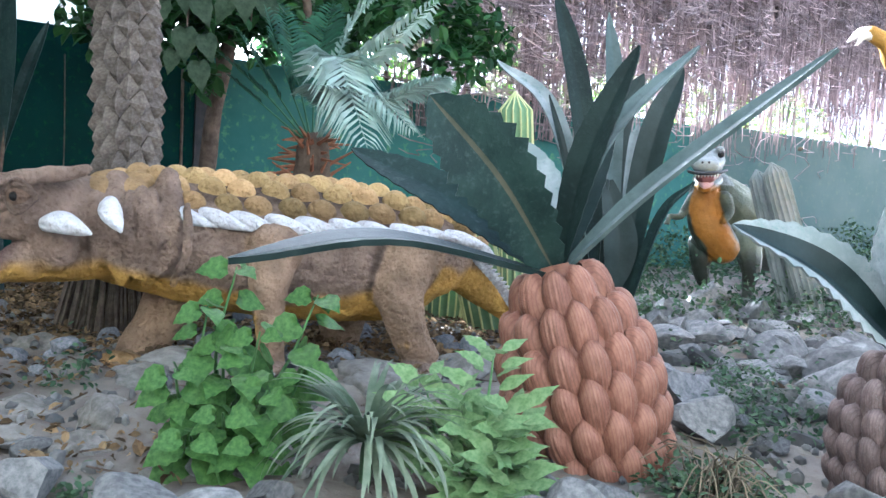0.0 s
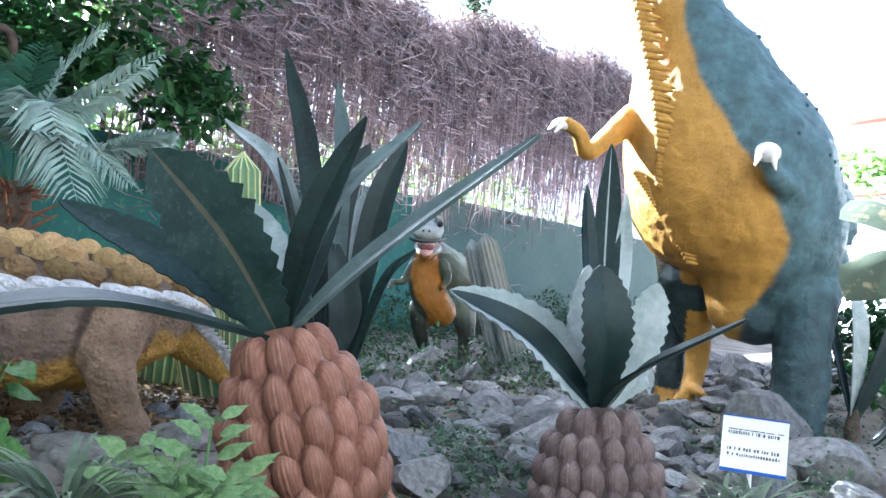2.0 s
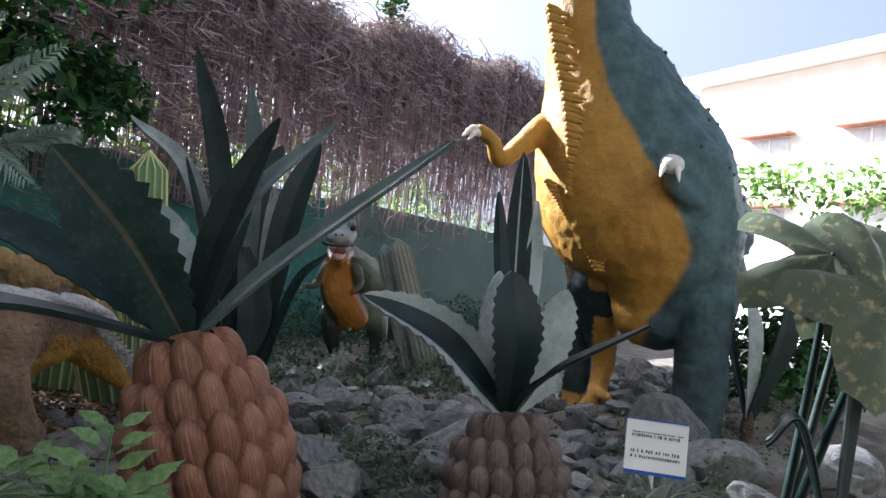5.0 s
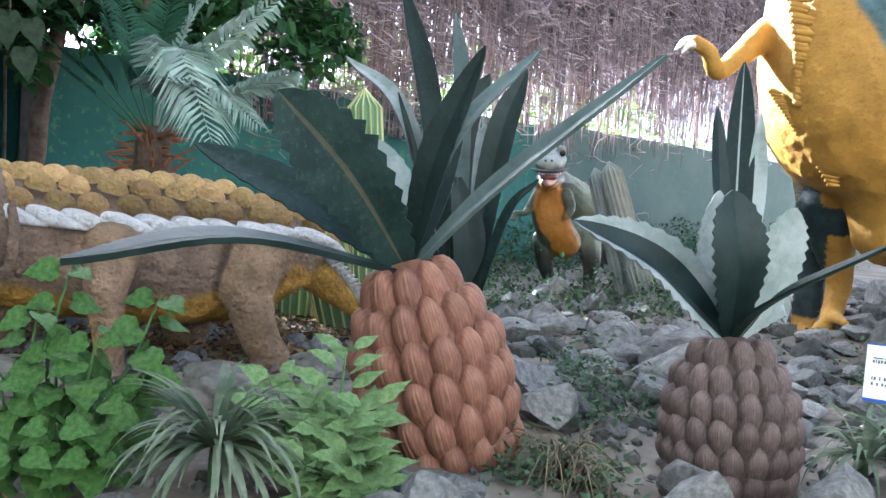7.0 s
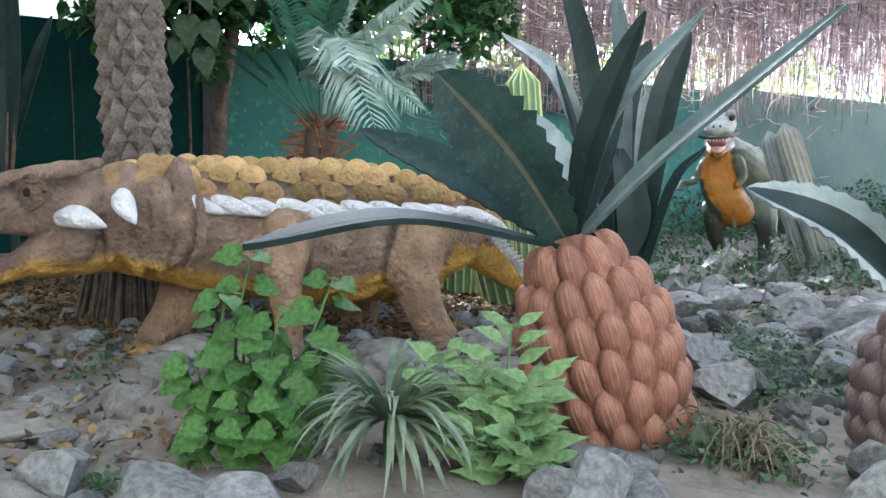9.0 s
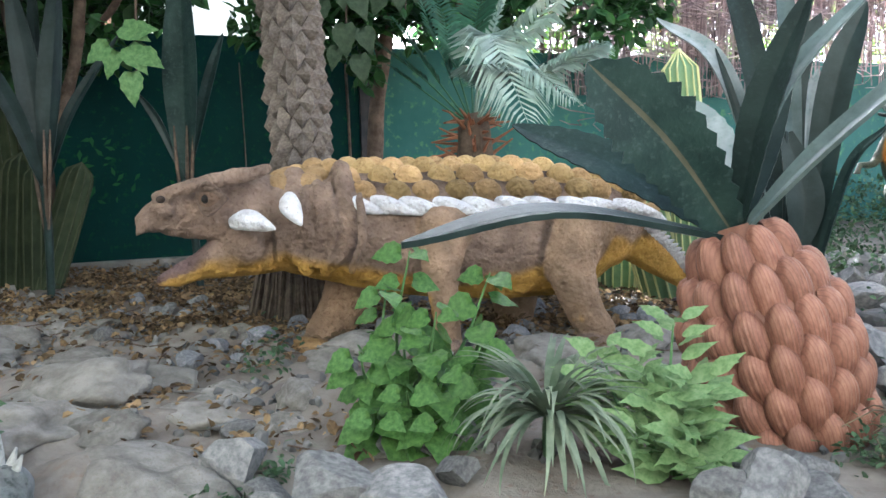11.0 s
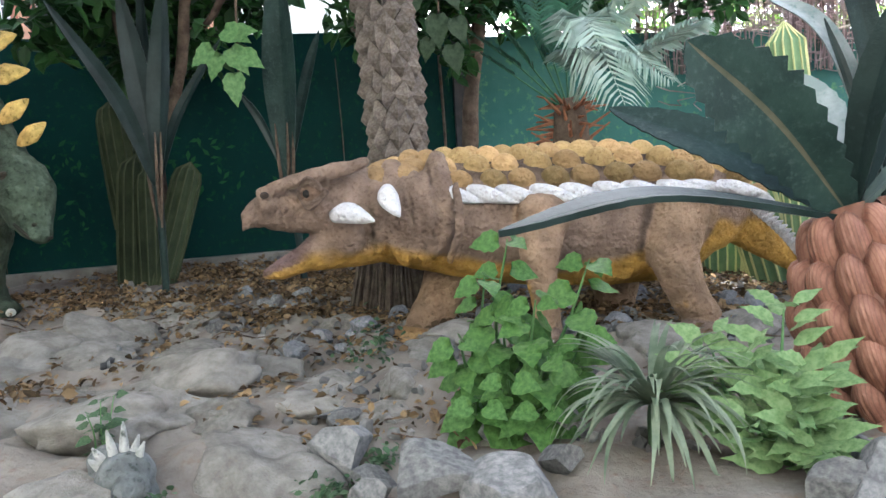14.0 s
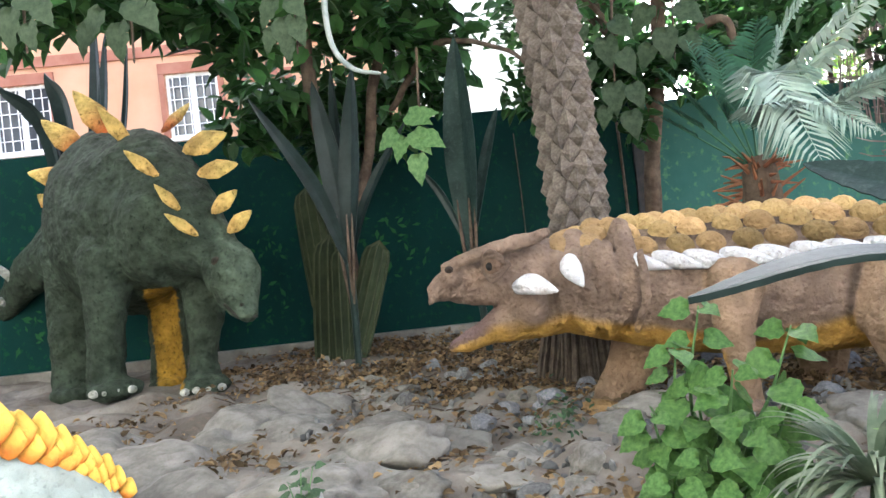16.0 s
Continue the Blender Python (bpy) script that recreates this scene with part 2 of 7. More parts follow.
def tube(pts, seg=12, n=6, flat=1.0, side=None, cap=True):
    """A tube along a spline of (x, y, z, radius). flat: width across the side direction over the radius. Gives verts and faces."""
    s = spline(pts, n)
    c, r = s[:, :3], np.maximum(s[:, 3], 0.002)
    if cap:
        d0, d1 = c[0] - c[1], c[-1] - c[-2]
        d0, d1 = d0 / (np.linalg.norm(d0) + 1e-9), d1 / (np.linalg.norm(d1) + 1e-9)
        c = np.vstack([c[0] + d0 * r[0] * 0.8, c[0] + d0 * r[0] * 0.5, c, c[-1] + d1 * r[-1] * 0.5, c[-1] + d1 * r[-1] * 0.8])
        r = np.hstack([r[0] * 0.35, r[0] * 0.8, r, r[-1] * 0.8, r[-1] * 0.35])
    tan = np.gradient(c, axis=0)
    tan /= np.linalg.norm(tan, axis=1)[:, None] + 1e-9
    u = np.array(side if side is not None else (0.31, 0.94, 0.13), float)
    verts, faces = [], []
    for i in range(len(c)):
        a = u - tan[i] * (u @ tan[i])
        a /= np.linalg.norm(a) + 1e-9
        b = np.cross(tan[i], a)
        if side is None:
            u = a
        for k in range(seg):
            th = 2 * math.pi * k / seg
            verts.append(c[i] + r[i] * (math.cos(th) * a * flat + math.sin(th) * b))
    for i in range(len(c) - 1):
        for k in range(seg):
            faces.append((i * seg + k, i * seg + (k + 1) % seg, (i + 1) * seg + (k + 1) % seg, (i + 1) * seg + k))
    faces.append(tuple(range(seg))[::-1])
    faces.append(tuple((len(c) - 1) * seg + k for k in range(seg)))
    return np.array(verts), faces


def join(pieces):
    verts, faces, k = [], [], 0
    for v, f in pieces:
        verts.append(np.asarray(v, float))
        faces += [tuple(i + k for i in q) for q in f]
        k += len(v)
    return np.vstack(verts), faces


def ball(c, r, seg=14, rings=9, m=None):
    """An ellipsoid; r is a number or three; m turns it."""
    r = np.array([r, r, r] if np.isscalar(r) else r, float)
    v, f = [np.array((0, 0, 1.0))], []
    for i in range(1, rings):
        th = math.pi * i / rings
        for k in range(seg):
            ph = 2 * math.pi * k / seg
            v.append(np.array((math.sin(th) * math.cos(ph), math.sin(th) * math.sin(ph), math.cos(th))))
    v.append(np.array((0, 0, -1.0)))
    for k in range(seg):
        f.append((0, 1 + k, 1 + (k + 1) % seg))
        f.append((len(v) - 1, 1 + (rings - 2) * seg + (k + 1) % seg, 1 + (rings - 2) * seg + k))
    for i in range(rings - 2):
        for k in range(seg):
            a, b = 1 + i * seg + k, 1 + i * seg + (k + 1) % seg
            f.append((a, a + seg, b + seg, b))
    v = np.array(v) * r
    if m is not None:
        v = v @ np.array(m.to_3x3()).T
    return v + np.array(c), f


def cone_spike(base, tip, r, seg=8, bend=(0, 0, 0)):
    b, t = np.array(base, float), np.array(tip, float)
    mid = (b + t) / 2 + np.array(bend)
    return tube([(*b, r), (*mid, r * 0.78), (*(t * 0.9 + mid * 0.1), r * 0.25), (*t, r * 0.06)], seg, 3, cap=False)


def sculpt(pieces, voxel, rounds=4):
    """Melts overlapping closed pieces into one skin. Gives verts and faces."""
    v, f = join(pieces)
    ob = mk("clay", v, f, M_ROCK)
    rm = ob.modifiers.new("melt", "REMESH")
    rm.mode, rm.voxel_size = "VOXEL", voxel
    sm = ob.modifiers.new("soften", "SMOOTH")
    sm.factor, sm.iterations = 0.5, rounds
    bpy.context.view_layer.update()
    me = bpy.data.meshes.new_from_object(ob.evaluated_get(bpy.context.evaluated_depsgraph_get()))
    n = len(me.vertices)
    co = np.empty(n * 3)
    me.vertices.foreach_get("co", co)
    faces = [tuple(p.vertices) for p in me.polygons]
    bpy.data.objects.remove(ob)
    bpy.data.meshes.remove(me)
    return co.reshape(-1, 3), faces


def roughen(v, centre_scale, amount, fine_scale=0.0, fine=0.0):
    """Uneven hide: moves points along a noise vector."""
    out = v.copy()
    for i, p in enumerate(v):
        q = Vector(p)
        d = noise.noise_vector(q * centre_scale) * amount
        if fine:
            d += noise.noise_vector(q * fine_scale) * fine
        out[i] = p + np.array(d)
    return out


def painted(name, verts, faces, colours, material, smooth=True):
    ob = mk(name, verts, faces, material, smooth=smooth)
    layer = ob.data.color_attributes.new("paint", "FLOAT_COLOR", "POINT")
    data = np.ones((len(verts), 4))
    data[:, :3] = colours
    layer.data.foreach_set("color", data.ravel())
    return ob


def scatter(name, template, faces, places, material, label="", parent=None, smooth=False):
    """One mesh of many copies of a small template; places: list of 4x4 matrices."""
    t = np.hstack([np.array(template, float), np.ones((len(template), 1))])
    mats = np.array([np.array(m) for m in places])
    v = np.einsum("nij,kj->nki", mats, t)[:, :, :3].reshape(-1, 3)
    k = len(template)
    f = [tuple(i + n * k for i in q) for n in range(len(places)) for q in faces]
    return mk(name, v, f, material, parent, label, smooth)


def frame_to(direction, normal):
    """A turn that takes x to the direction and z near to the normal."""
    x = Vector(direction).normalized()
    y = Vector(normal).cross(x)
    if y.length < 1e-5:
        y = Vector((0.3, 0.9, 0.1)).cross(x)
    y.normalize()
    z = x.cross(y)
    return Matrix((x, y, z)).transposed().to_4x4()


def smoothstep(a, b, x):
    t = np.clip((x - a) / (b - a), 0, 1)
    return t * t * (3 - 2 * t)

# ---- ground, wall, creeper, houses ----
WN, WT = Vector((-0.559, 0.829, 0)), Vector((0.829, 0.559, 0))   # the long wall's normal and run


def on_wall(s, z, off=0.0, dist=8.6):
    return WN * (dist + off) + WT * s + Vector((0, 0, z))


def gz(x, y):
    """Height of the ground."""
    n = noise.noise(Vector((x * 0.55, y * 0.55, 3.1))) * 0.05 + noise.noise(Vector((x * 1.9, y * 1.9, 7.7))) * 0.022
    left = float(smoothstep(0.3, -0.9, x)) * float(smoothstep(6.2, 3.6, y))
    n += left * abs(noise.noise(Vector((x * 2.3, y * 2.9, 1.3)))) * 0.19 - left * 0.03
    n += 0.035 * noise.noise(Vector((x * 6, y * 6, 0.4)))
    n += 0.22 * float(smoothstep(2.6, 5.0, x)) * float(smoothstep(3.5, 5.5, y)) * float(smoothstep(12, 8, y))
    return n - 0.55 * float(smoothstep(1.7, 0.9, y))


def build_ground():
    xs = np.concatenate([[-900, -300, -100, -40, -20, -13], np.arange(-9, 9.01, 0.075), [13, 20, 40, 100, 300, 900]])
    ys = np.concatenate([[-900, -300, -100, -30, -10, -3, 0], np.arange(0.9, 11.01, 0.075), [12, 13, 15, 18, 25, 40, 100, 300, 900]])
    verts = [(x, y, gz(x, y)) for y in ys for x in xs]
    w = len(xs)
    faces = [(j * w + i, j * w + i + 1, (j + 1) * w + i + 1, (j + 1) * w + i) for j in range(len(ys) - 1) for i in range(w - 1)]
    ob = mk("ground", verts, faces, M_GROUND, smooth=True)
    tagged(ob, "grey-brown earth with cast rock, dust and rubble", "ground", kind="structure")


build_ground()


# walls out of view, added so less sky light comes in from behind
def closing_wall(name, lo, hi):
    bm = bmesh.new()
    box(bm, lo, hi, 0.02)
    tagged(part(name, bm, M_CLOSE), "plain dull plastered wall closing an unseen side, added to cut fill light", "wall", kind="structure")


closing_wall("wall_south", (-13, -5.2, -0.8), (10, -4.9, 8.5))
closing_wall("wall_west", (-13.3, -5.2, -0.8), (-13, 2.5, 8.5))


def wall_piece(name, s0, s1, z0, z1, material, label, thick=0.08, off=0.0):
    bm = bmesh.new()
    box(bm, (s0, 0, z0), (s1, thick, z1), 0.006)
    ob = part(name, bm, material)
    ob.matrix_world = Matrix.LocRotScale(WN * (8.6 + off), Matrix((WT, WN, Vector((0, 0, 1)))).transposed().to_quaternion(), None)
    tagged(ob, label, "wall", kind="structure")
    return ob


wall_piece("wall_north", -11, 2.62, -0.2, 2.27, M_WALL, "dark green painted sheet-metal boundary wall with faint mural")
wall_piece("wall_middle", 2.75, 10.6, -0.2, 2.2, M_WALL2, "teal painted boundary wall with streaked paint", off=0.02)
wall_piece("wall_east", 10.62, 34, -0.2, 2.27, M_WALL3, "weathered grey-green boundary fence behind the shrubs", off=0.0)
wall_piece("wall_post", 2.6, 2.76, -0.2, 2.3, M_POST, "black steel post between two wall panels", thick=0.14, off=-0.04)
wall_piece("wall_plinth", -11, 2.6, -0.2, 0.09, M_CEMENT, "pale concrete kerb along the foot of the wall", thick=0.12, off=-0.13)


def streaks():
    """Hanging wires and painted uprights on the green wall."""
    for s, w, z0, z1 in ((-0.62, 0.012, 0.1, 1.75), (1.35, 0.012, 0.1, 2.0), (2.05, 0.02, 0.0, 1.75), (2.45, 0.03, 0.0, 2.0), (-1.9, 0.01, 0.1, 1.6)):
        v, f = tube([(*on_wall(s, z1, -0.05), w / 2), (*on_wall(s + 0.02, (z0 + z1) / 2, -0.05), w / 2), (*on_wall(s, z0, -0.05), w / 2)], 6, 4)
        tagged(mk("hanging_cable", v, f, M_BARK, smooth=True), "thin pale cable hanging down the green wall", "cable", "cables on the wall")


streaks()


def mural():
    """Soft leaf shapes painted on the wall, in two greens."""
    rng = random.Random(5)
    for (s0, s1, m, n, z0, z1) in ((-4.5, 2.4, M_MURAL, 90, 0.15, 1.5), (3.0, 10.0, M_MURAL2, 120, 0.1, 1.3)):
        places = []
        for c in range(9):
            cs, cz = rng.uniform(s0, s1), rng.uniform(z0 + 0.1, z1 * 0.75)
            for k in range(n // 5):
                a, l = rng.uniform(0, 6.28), rng.uniform(0.05, 0.13)
                p = on_wall(cs + rng.gauss(0, 0.22), min(z1, max(z0, cz + rng.gauss(0, 0.16))), -0.006 if s0 < 0 else 0.012)
                places.append(Matrix.LocRotScale(p, frame_to(WT * math.cos(a) + Vector((0, 0, math.sin(a))), -WN).to_quaternion(), (l, l * 0.5, 1)))
        scatter("mural_leaves", [(0, 0, 0), (0.4, 0.4, 0), (1, 0, 0), (0.4, -0.4, 0)], [(0, 3, 2, 1)], places, m).parent = None
        tagged(bpy.data.objects["mural_leaves" if s0 < 0 else "mural_leaves.001"], "painted green foliage mural on the boundary wall", "mural", kind="stuff")


M_MURAL = mat("mural_green", (0.008, 0.042, 0.016), (0.018, 0.07, 0.022), 2, 0.8, 0.0, spread=0.5, leaf=False)
M_MURAL2 = mat("mural_light_green", (0.035, 0.11, 0.08), (0.06, 0.155, 0.10), 2, 0.8, 0.0)
mural()


def creeper():
    """Dry creeper: a tangled top over a wire, strands hanging from it, and a few leaves."""
    rng = random.Random(11)
    top = lambda s: 4.72 + (s - 6) * 0.103 + 0.16 * math.sin(s * 1.7) + 0.1 * math.sin(s * 4.1)
    pieces, curls = [], []
    for k in range(3000):                                   # hanging strands
        s = rng.uniform(4.9, 21)
        zt = top(s) - abs(rng.gauss(0, 0.35)) - 0.05
        gap = noise.noise(Vector((s * 0.9, 0, 4.2)))
        zb = max(1.7, zt - rng.uniform(0.8, 3.0 + gap))
        off = -0.25 + rng.gauss(0, 0.16)
        pts, x = [], 0
        for j in range(7):
            z = zt + (zb - zt) * j / 6
            x += rng.gauss(0, 0.035)
            pts.append((*on_wall(s + x, z, off + rng.gauss(0, 0.02)), rng.uniform(0.005, 0.010)))
        pieces.append(tube(pts, 3, 1, cap=False))
    for k in range(8200):                                   # the tangle
        s = rng.uniform(4.7, 21)
        d = abs(rng.gauss(0, 1.1))
        z = top(s) - d
        off = -0.3 + rng.gauss(0, 0.22)
        r, a, turn = rng.uniform(0.10, 0.38), rng.uniform(0, 6.28), rng.uniform(1.5, 5) * rng.choice((-1, 1))
        tilt = rng.gauss(0, 0.5)
        pts = []
        for j in range(8):
            q = a + turn * j / 7
            pts.append((*on_wall(s + r * math.cos(q) + 0.05 * j * rng.uniform(-1, 1), z + r * 0.8 * math.sin(q) - 0.02 * j, off + tilt * r * math.cos(q * 0.7)), rng.uniform(0.005, 0.010)))
        curls.append(tube(pts, 3, 1, cap=False))
    v, f = join(pieces + curls)
    ob = mk("dry_creeper", v, f, M_TWIG)
    tagged(ob, "dense dry brown creeper hanging in strands over the wall", "creeper", kind="stuff")
    places = []
    for k in range(6800):
        s = rng.uniform(4.7, 21)
        z = top(s) + 0.12 - abs(rng.gauss(0, 1.0))
        p = on_wall(s, z, -0.15 + rng.gauss(0, 0.12))
        places.append(Matrix.LocRotScale(p, Euler((rng.uniform(0, 6), rng.uniform(0, 6), rng.uniform(0, 6))), Vector((1, 1, 1)) * rng.uniform(0.05, 0.14)))
    ob = scatter("creeper_leaves", LEAF_V, LEAF_F, places, M_DRYLEAF)
    tagged(ob, "withered brown and olive leaves in the creeper", "creeper", kind="stuff")
    # the wire frame that carries it
    for s in (4.9, 10.2, 15.5, 21):
        v, f = tube([(*on_wall(s, -0.1, 0.12), 0.03), (*on_wall(s, top(s), 0.12), 0.03)], 8, 4)
        tagged(mk("creeper_post", v, f, M_BARK, smooth=True), "thin brown pole that carries the dry creeper", "pole", "creeper poles")
    v, f = tube([(*on_wall(s, top(s) - 0.1, 0.0), 0.012) for s in np.arange(4.9, 21.1, 0.8)], 6, 2)
    tagged(mk("creeper_wire", v, f, M_BARK, smooth=True), "stretched wire under the dry creeper", "wire")


LEAF_V = [(0, 0, 0), (0.3, 0.26, 0.05), (0.65, 0.24, 0.04), (1, 0, -0.08), (0.65, -0.24, 0.04), (0.3, -0.26, 0.05), (0.5, 0, -0.02)]
LEAF_F = [(0, 6, 1), (1, 6, 2), (2, 6, 3), (3, 6, 4), (4, 6, 5), (5, 6, 0)]
M_DRYLEAF = mat("withered_leaf", (0.10, 0.085, 0.06), (0.19, 0.16, 0.11), 3, 0.8, 0.0, spread=0.6, leaf=True)
creeper()


def facade(name, dist, s0, s1, top, material, label, windows, band=None):
    base = empty(name, WN * dist + WT * (s0 + s1) / 2)
    turn = Matrix((WT, WN, Vector((0, 0, 1)))).transposed().to_4x4()
    base.matrix_world = Matrix.Translation(base.location) @ turn
    mid = (s0 + s1) / 2
    bm = bmesh.new()
    # wall in strips round the openings
    cuts = sorted(windows)
    x = s0 - mid
    for s, z, w, h in cuts:
        box(bm, (x, 0, -0.3), (s - w / 2 - mid, 0.3, top))
        box(bm, (s - w / 2 - mid, 0, -0.3), (s + w / 2 - mid, 0.3, z - h / 2))
        box(bm, (s - w / 2 - mid, 0, z + h / 2), (s + w / 2 - mid, 0.3, top))
        x = s + w / 2 - mid
    box(bm, (x, 0, -0.3), (s1 - mid, 0.3, top))
    part("wall", bm, material, base)
    bm = bmesh.new()
    box(bm, (s0 - mid - 0.2, -0.25, top), (s1 - mid + 0.2, 6, top + 0.25), 0.02)
    part("roof", bm, M_PALE, base)
    bm = bmesh.new()
    box(bm, (s0 - mid, 0.31, -0.3), (s1 - mid, 6, top - 0.01))
    part("core", bm, M_PALE, base)
    if band:
        bm = bmesh.new()
        box(bm, (s0 - mid, -0.06, band), (s1 - mid, -0.002, band + 0.22), 0.01)
        part("string_course", bm, M_BAND, base, "brick-red band")
    for s, z, w, h in cuts:
        wn = empty("window", (s - mid, 0, z))
        wn.parent = base
        bm = bmesh.new()
        box(bm, (-w / 2 - 0.12, -0.05, h / 2), (w / 2 + 0.12, -0.002, h / 2 + 0.22), 0.01)
        box(bm, (-w / 2 - 0.12, -0.05, -h / 2), (-w / 2, -0.002, h / 2), 0.01)
        box(bm, (w / 2, -0.05, -h / 2), (w / 2 + 0.12, -0.002, h / 2), 0.01)
        part("surround", bm, M_BAND, wn, "brick-red painted surround")
        bm = bmesh.new()
        for a, b in ((-w / 2, -w / 2 + 0.07), (-0.06, 0.06), (w / 2 - 0.07, w / 2)):
            box(bm, (a, 0.06, -h / 2), (b, 0.14, h / 2), 0.006)
        box(bm, (-w / 2 + 0.07, 0.065, h / 2 - 0.07), (w / 2 - 0.07, 0.135, h / 2), 0.006)
        box(bm, (-w / 2 + 0.07, 0.065, -h / 2), (w / 2 - 0.07, 0.135, -h / 2 + 0.07), 0.006)
        part("window_frame", bm, M_WHITE, wn)
        for a, b in ((-w / 2 + 0.07, -0.06), (0.06, w / 2 - 0.07)):
            bm = bmesh.new()
            box(bm, (a, 0.09, -h / 2 + 0.07), (b, 0.11, h / 2 - 0.07))
            part("pane", bm, M_PANE, wn)
        bm = bmesh.new()
        n = 7
        for i in range(1, n):
            xx = -w / 2 + w * i / n
            box(bm, (xx - 0.008, 0.0, -h / 2), (xx + 0.008, 0.016, h / 2))
        for i in range(1, 5):
            zz = -h / 2 + h * i / 5
            box(bm, (-w / 2, 0.017, zz - 0.008), (w / 2, 0.03, zz + 0.008))
        part("grille", bm, M_WHITE, wn)
        bm = bmesh.new()
        box(bm, (-w / 2 - 0.1, -0.1, -h / 2 - 0.07), (w / 2 + 0.1, 0.1, -h / 2), 0.01)
        part("window_sill", bm, M_WHITE, wn)
    tagged(base, label, "building")


def along(p):
    v = Vector(p)
    return v.dot(WT), v.z


wins = [(*along(p), w, h) for p, w, h in (((-15.506, 10.273, 4.255), 1.15, 1.35), ((-12.594, 12.007, 4.232), 1.05, 1.3), ((-11.379, 12.764, 4.025), 0.95, 1.1))]
# both houses are raised above the view to keep sun off the bed
facade("apartment_house", 17, -16, 0.6, 12.5, M_PINK, "salmon rendered apartment house with white windows and grilles", wins, band=5.25)
facade("pale_house", 17.2, 0.62, 3.1, 13.5, M_PALE, "pale sunlit house behind the palm trunk", [])


def far_house():
    c = Vector((31.985, 27.221, 8.918))
    h = empty("white_house", (c.x, c.y, 0))
    turn = radians(-85)
    h.rotation_euler = (0, 0, turn)
    bm = bmesh.new()
    box(bm, (-9, 0, -0.3), (16, 9, 13.5), 0.05)
    part("wall", bm, M_PALE, h)
    bm = bmesh.new()
    box(bm, (-10, -1.2, 13.5), (17, 10, 13.9), 0.03)
    part("roof", bm, M_PALE, h)
    for x, z in ((-4, 9.2), (1.5, 9.2), (8, 9.2), (-4, 5.6), (1.5, 5.6), (8, 5.6)):
        w = empty("window", (x, 0, z))
        w.parent = h
        bm = bmesh.new(); box(bm, (-1.2, -0.03, -0.9), (1.2, 0.02, 0.9)); part("pane", bm, M_PALEPANE, w)
        bm = bmesh.new(); box(bm, (-1.5, -0.7, 1.0), (1.5, 0.0, 1.15), 0.02); part("sunshade", bm, M_BAND, w)
        bm = bmesh.new(); box(bm, (-0.05, -0.06, -0.9), (0.05, -0.031, 0.9)); part("window_frame", bm, M_WHITE, w)
    tagged(h, "pale multi-storey house far behind the fence, washed out by sun", "building")


far_house()


def rock_mesh(seed, flat=0.68, cuts=15, sub=3, lump=0.05, sharp=24, pits=0.025, near=0.48, far=0.85, pull=0.93):
    rng = random.Random(seed)
    bm = bmesh.new()
    bmesh.ops.create_icosphere(bm, subdivisions=sub, radius=1)
    planes = [(Vector((rng.gauss(0, 1), rng.gauss(0, 1), rng.gauss(0, 0.8))).normalized(), rng.uniform(near, far)) for _ in range(cuts)]
    for v in bm.verts:
        for n, d in planes:
            k = v.co.dot(n) - d
            if k > 0:
                v.co -= n * k * pull
        v.co += v.co.normalized() * noise.noise(v.co * 2.2 + Vector((seed, 0, 0))) * lump
        v.co += v.co.normalized() * noise.noise(v.co * 7 + Vector((seed, 5, 0))) * pits
        v.co.z *= flat
    me = bpy.data.meshes.new("rock")
    bm.to_mesh(me)
    bm.free()
    me.polygons.foreach_set("use_smooth", [True] * len(me.polygons))
    me.set_sharp_from_angle(angle=radians(sharp))
    return me


M_CHIP = mat("stone_chip", (0.085, 0.088, 0.088), (0.19, 0.185, 0.172), 5, 0.9, 0.0, spread=0.5, leaf=True)
ROCKS = [rock_mesh(i) for i in range(9)]
FLATROCKS = [rock_mesh(40 + i, 0.45, 11, 3, 0.02, 20, 0.012, 0.42, 0.75, 1.0) for i in range(6)]
ANGULAR = [rock_mesh(70 + i, 0.80, 10, 4, 0.02, 17, 0.010, 0.40, 0.70, 1.0) for i in range(7)]
for me in ROCKS + FLATROCKS + ANGULAR:
    me.materials.append(M_ROCK)


def with_material(me, m):
    c = me.copy()
    c.materials.clear()
    c.materials.append(m)
    return c


DARKROCKS = [with_material(m, M_DARKROCK) for m in ROCKS[:4]]
SLABS = [with_material(rock_mesh(60 + i, 0.58, 4, 4, 0.25, 55, 0.04), M_CEMENT) for i in range(6)]


def rock(meshes, x, y, size, rng, label, group, sink=0.3, name="rock", squash=1.0):
    me = rng.choice(meshes)
    ob = new(name, me)
    s = (size * rng.uniform(0.8, 1.2), size * rng.uniform(0.75, 1.1), size * rng.uniform(0.7, 1.05) * squash)
    ob.matrix_world = Matrix.LocRotScale((x, y, gz(x, y) + s[2] * (0.62 - sink)), Euler((rng.gauss(0, 0.18), rng.gauss(0, 0.18), rng.uniform(0, 6.28))), s)
    return tagged(ob, label, "rock", group)


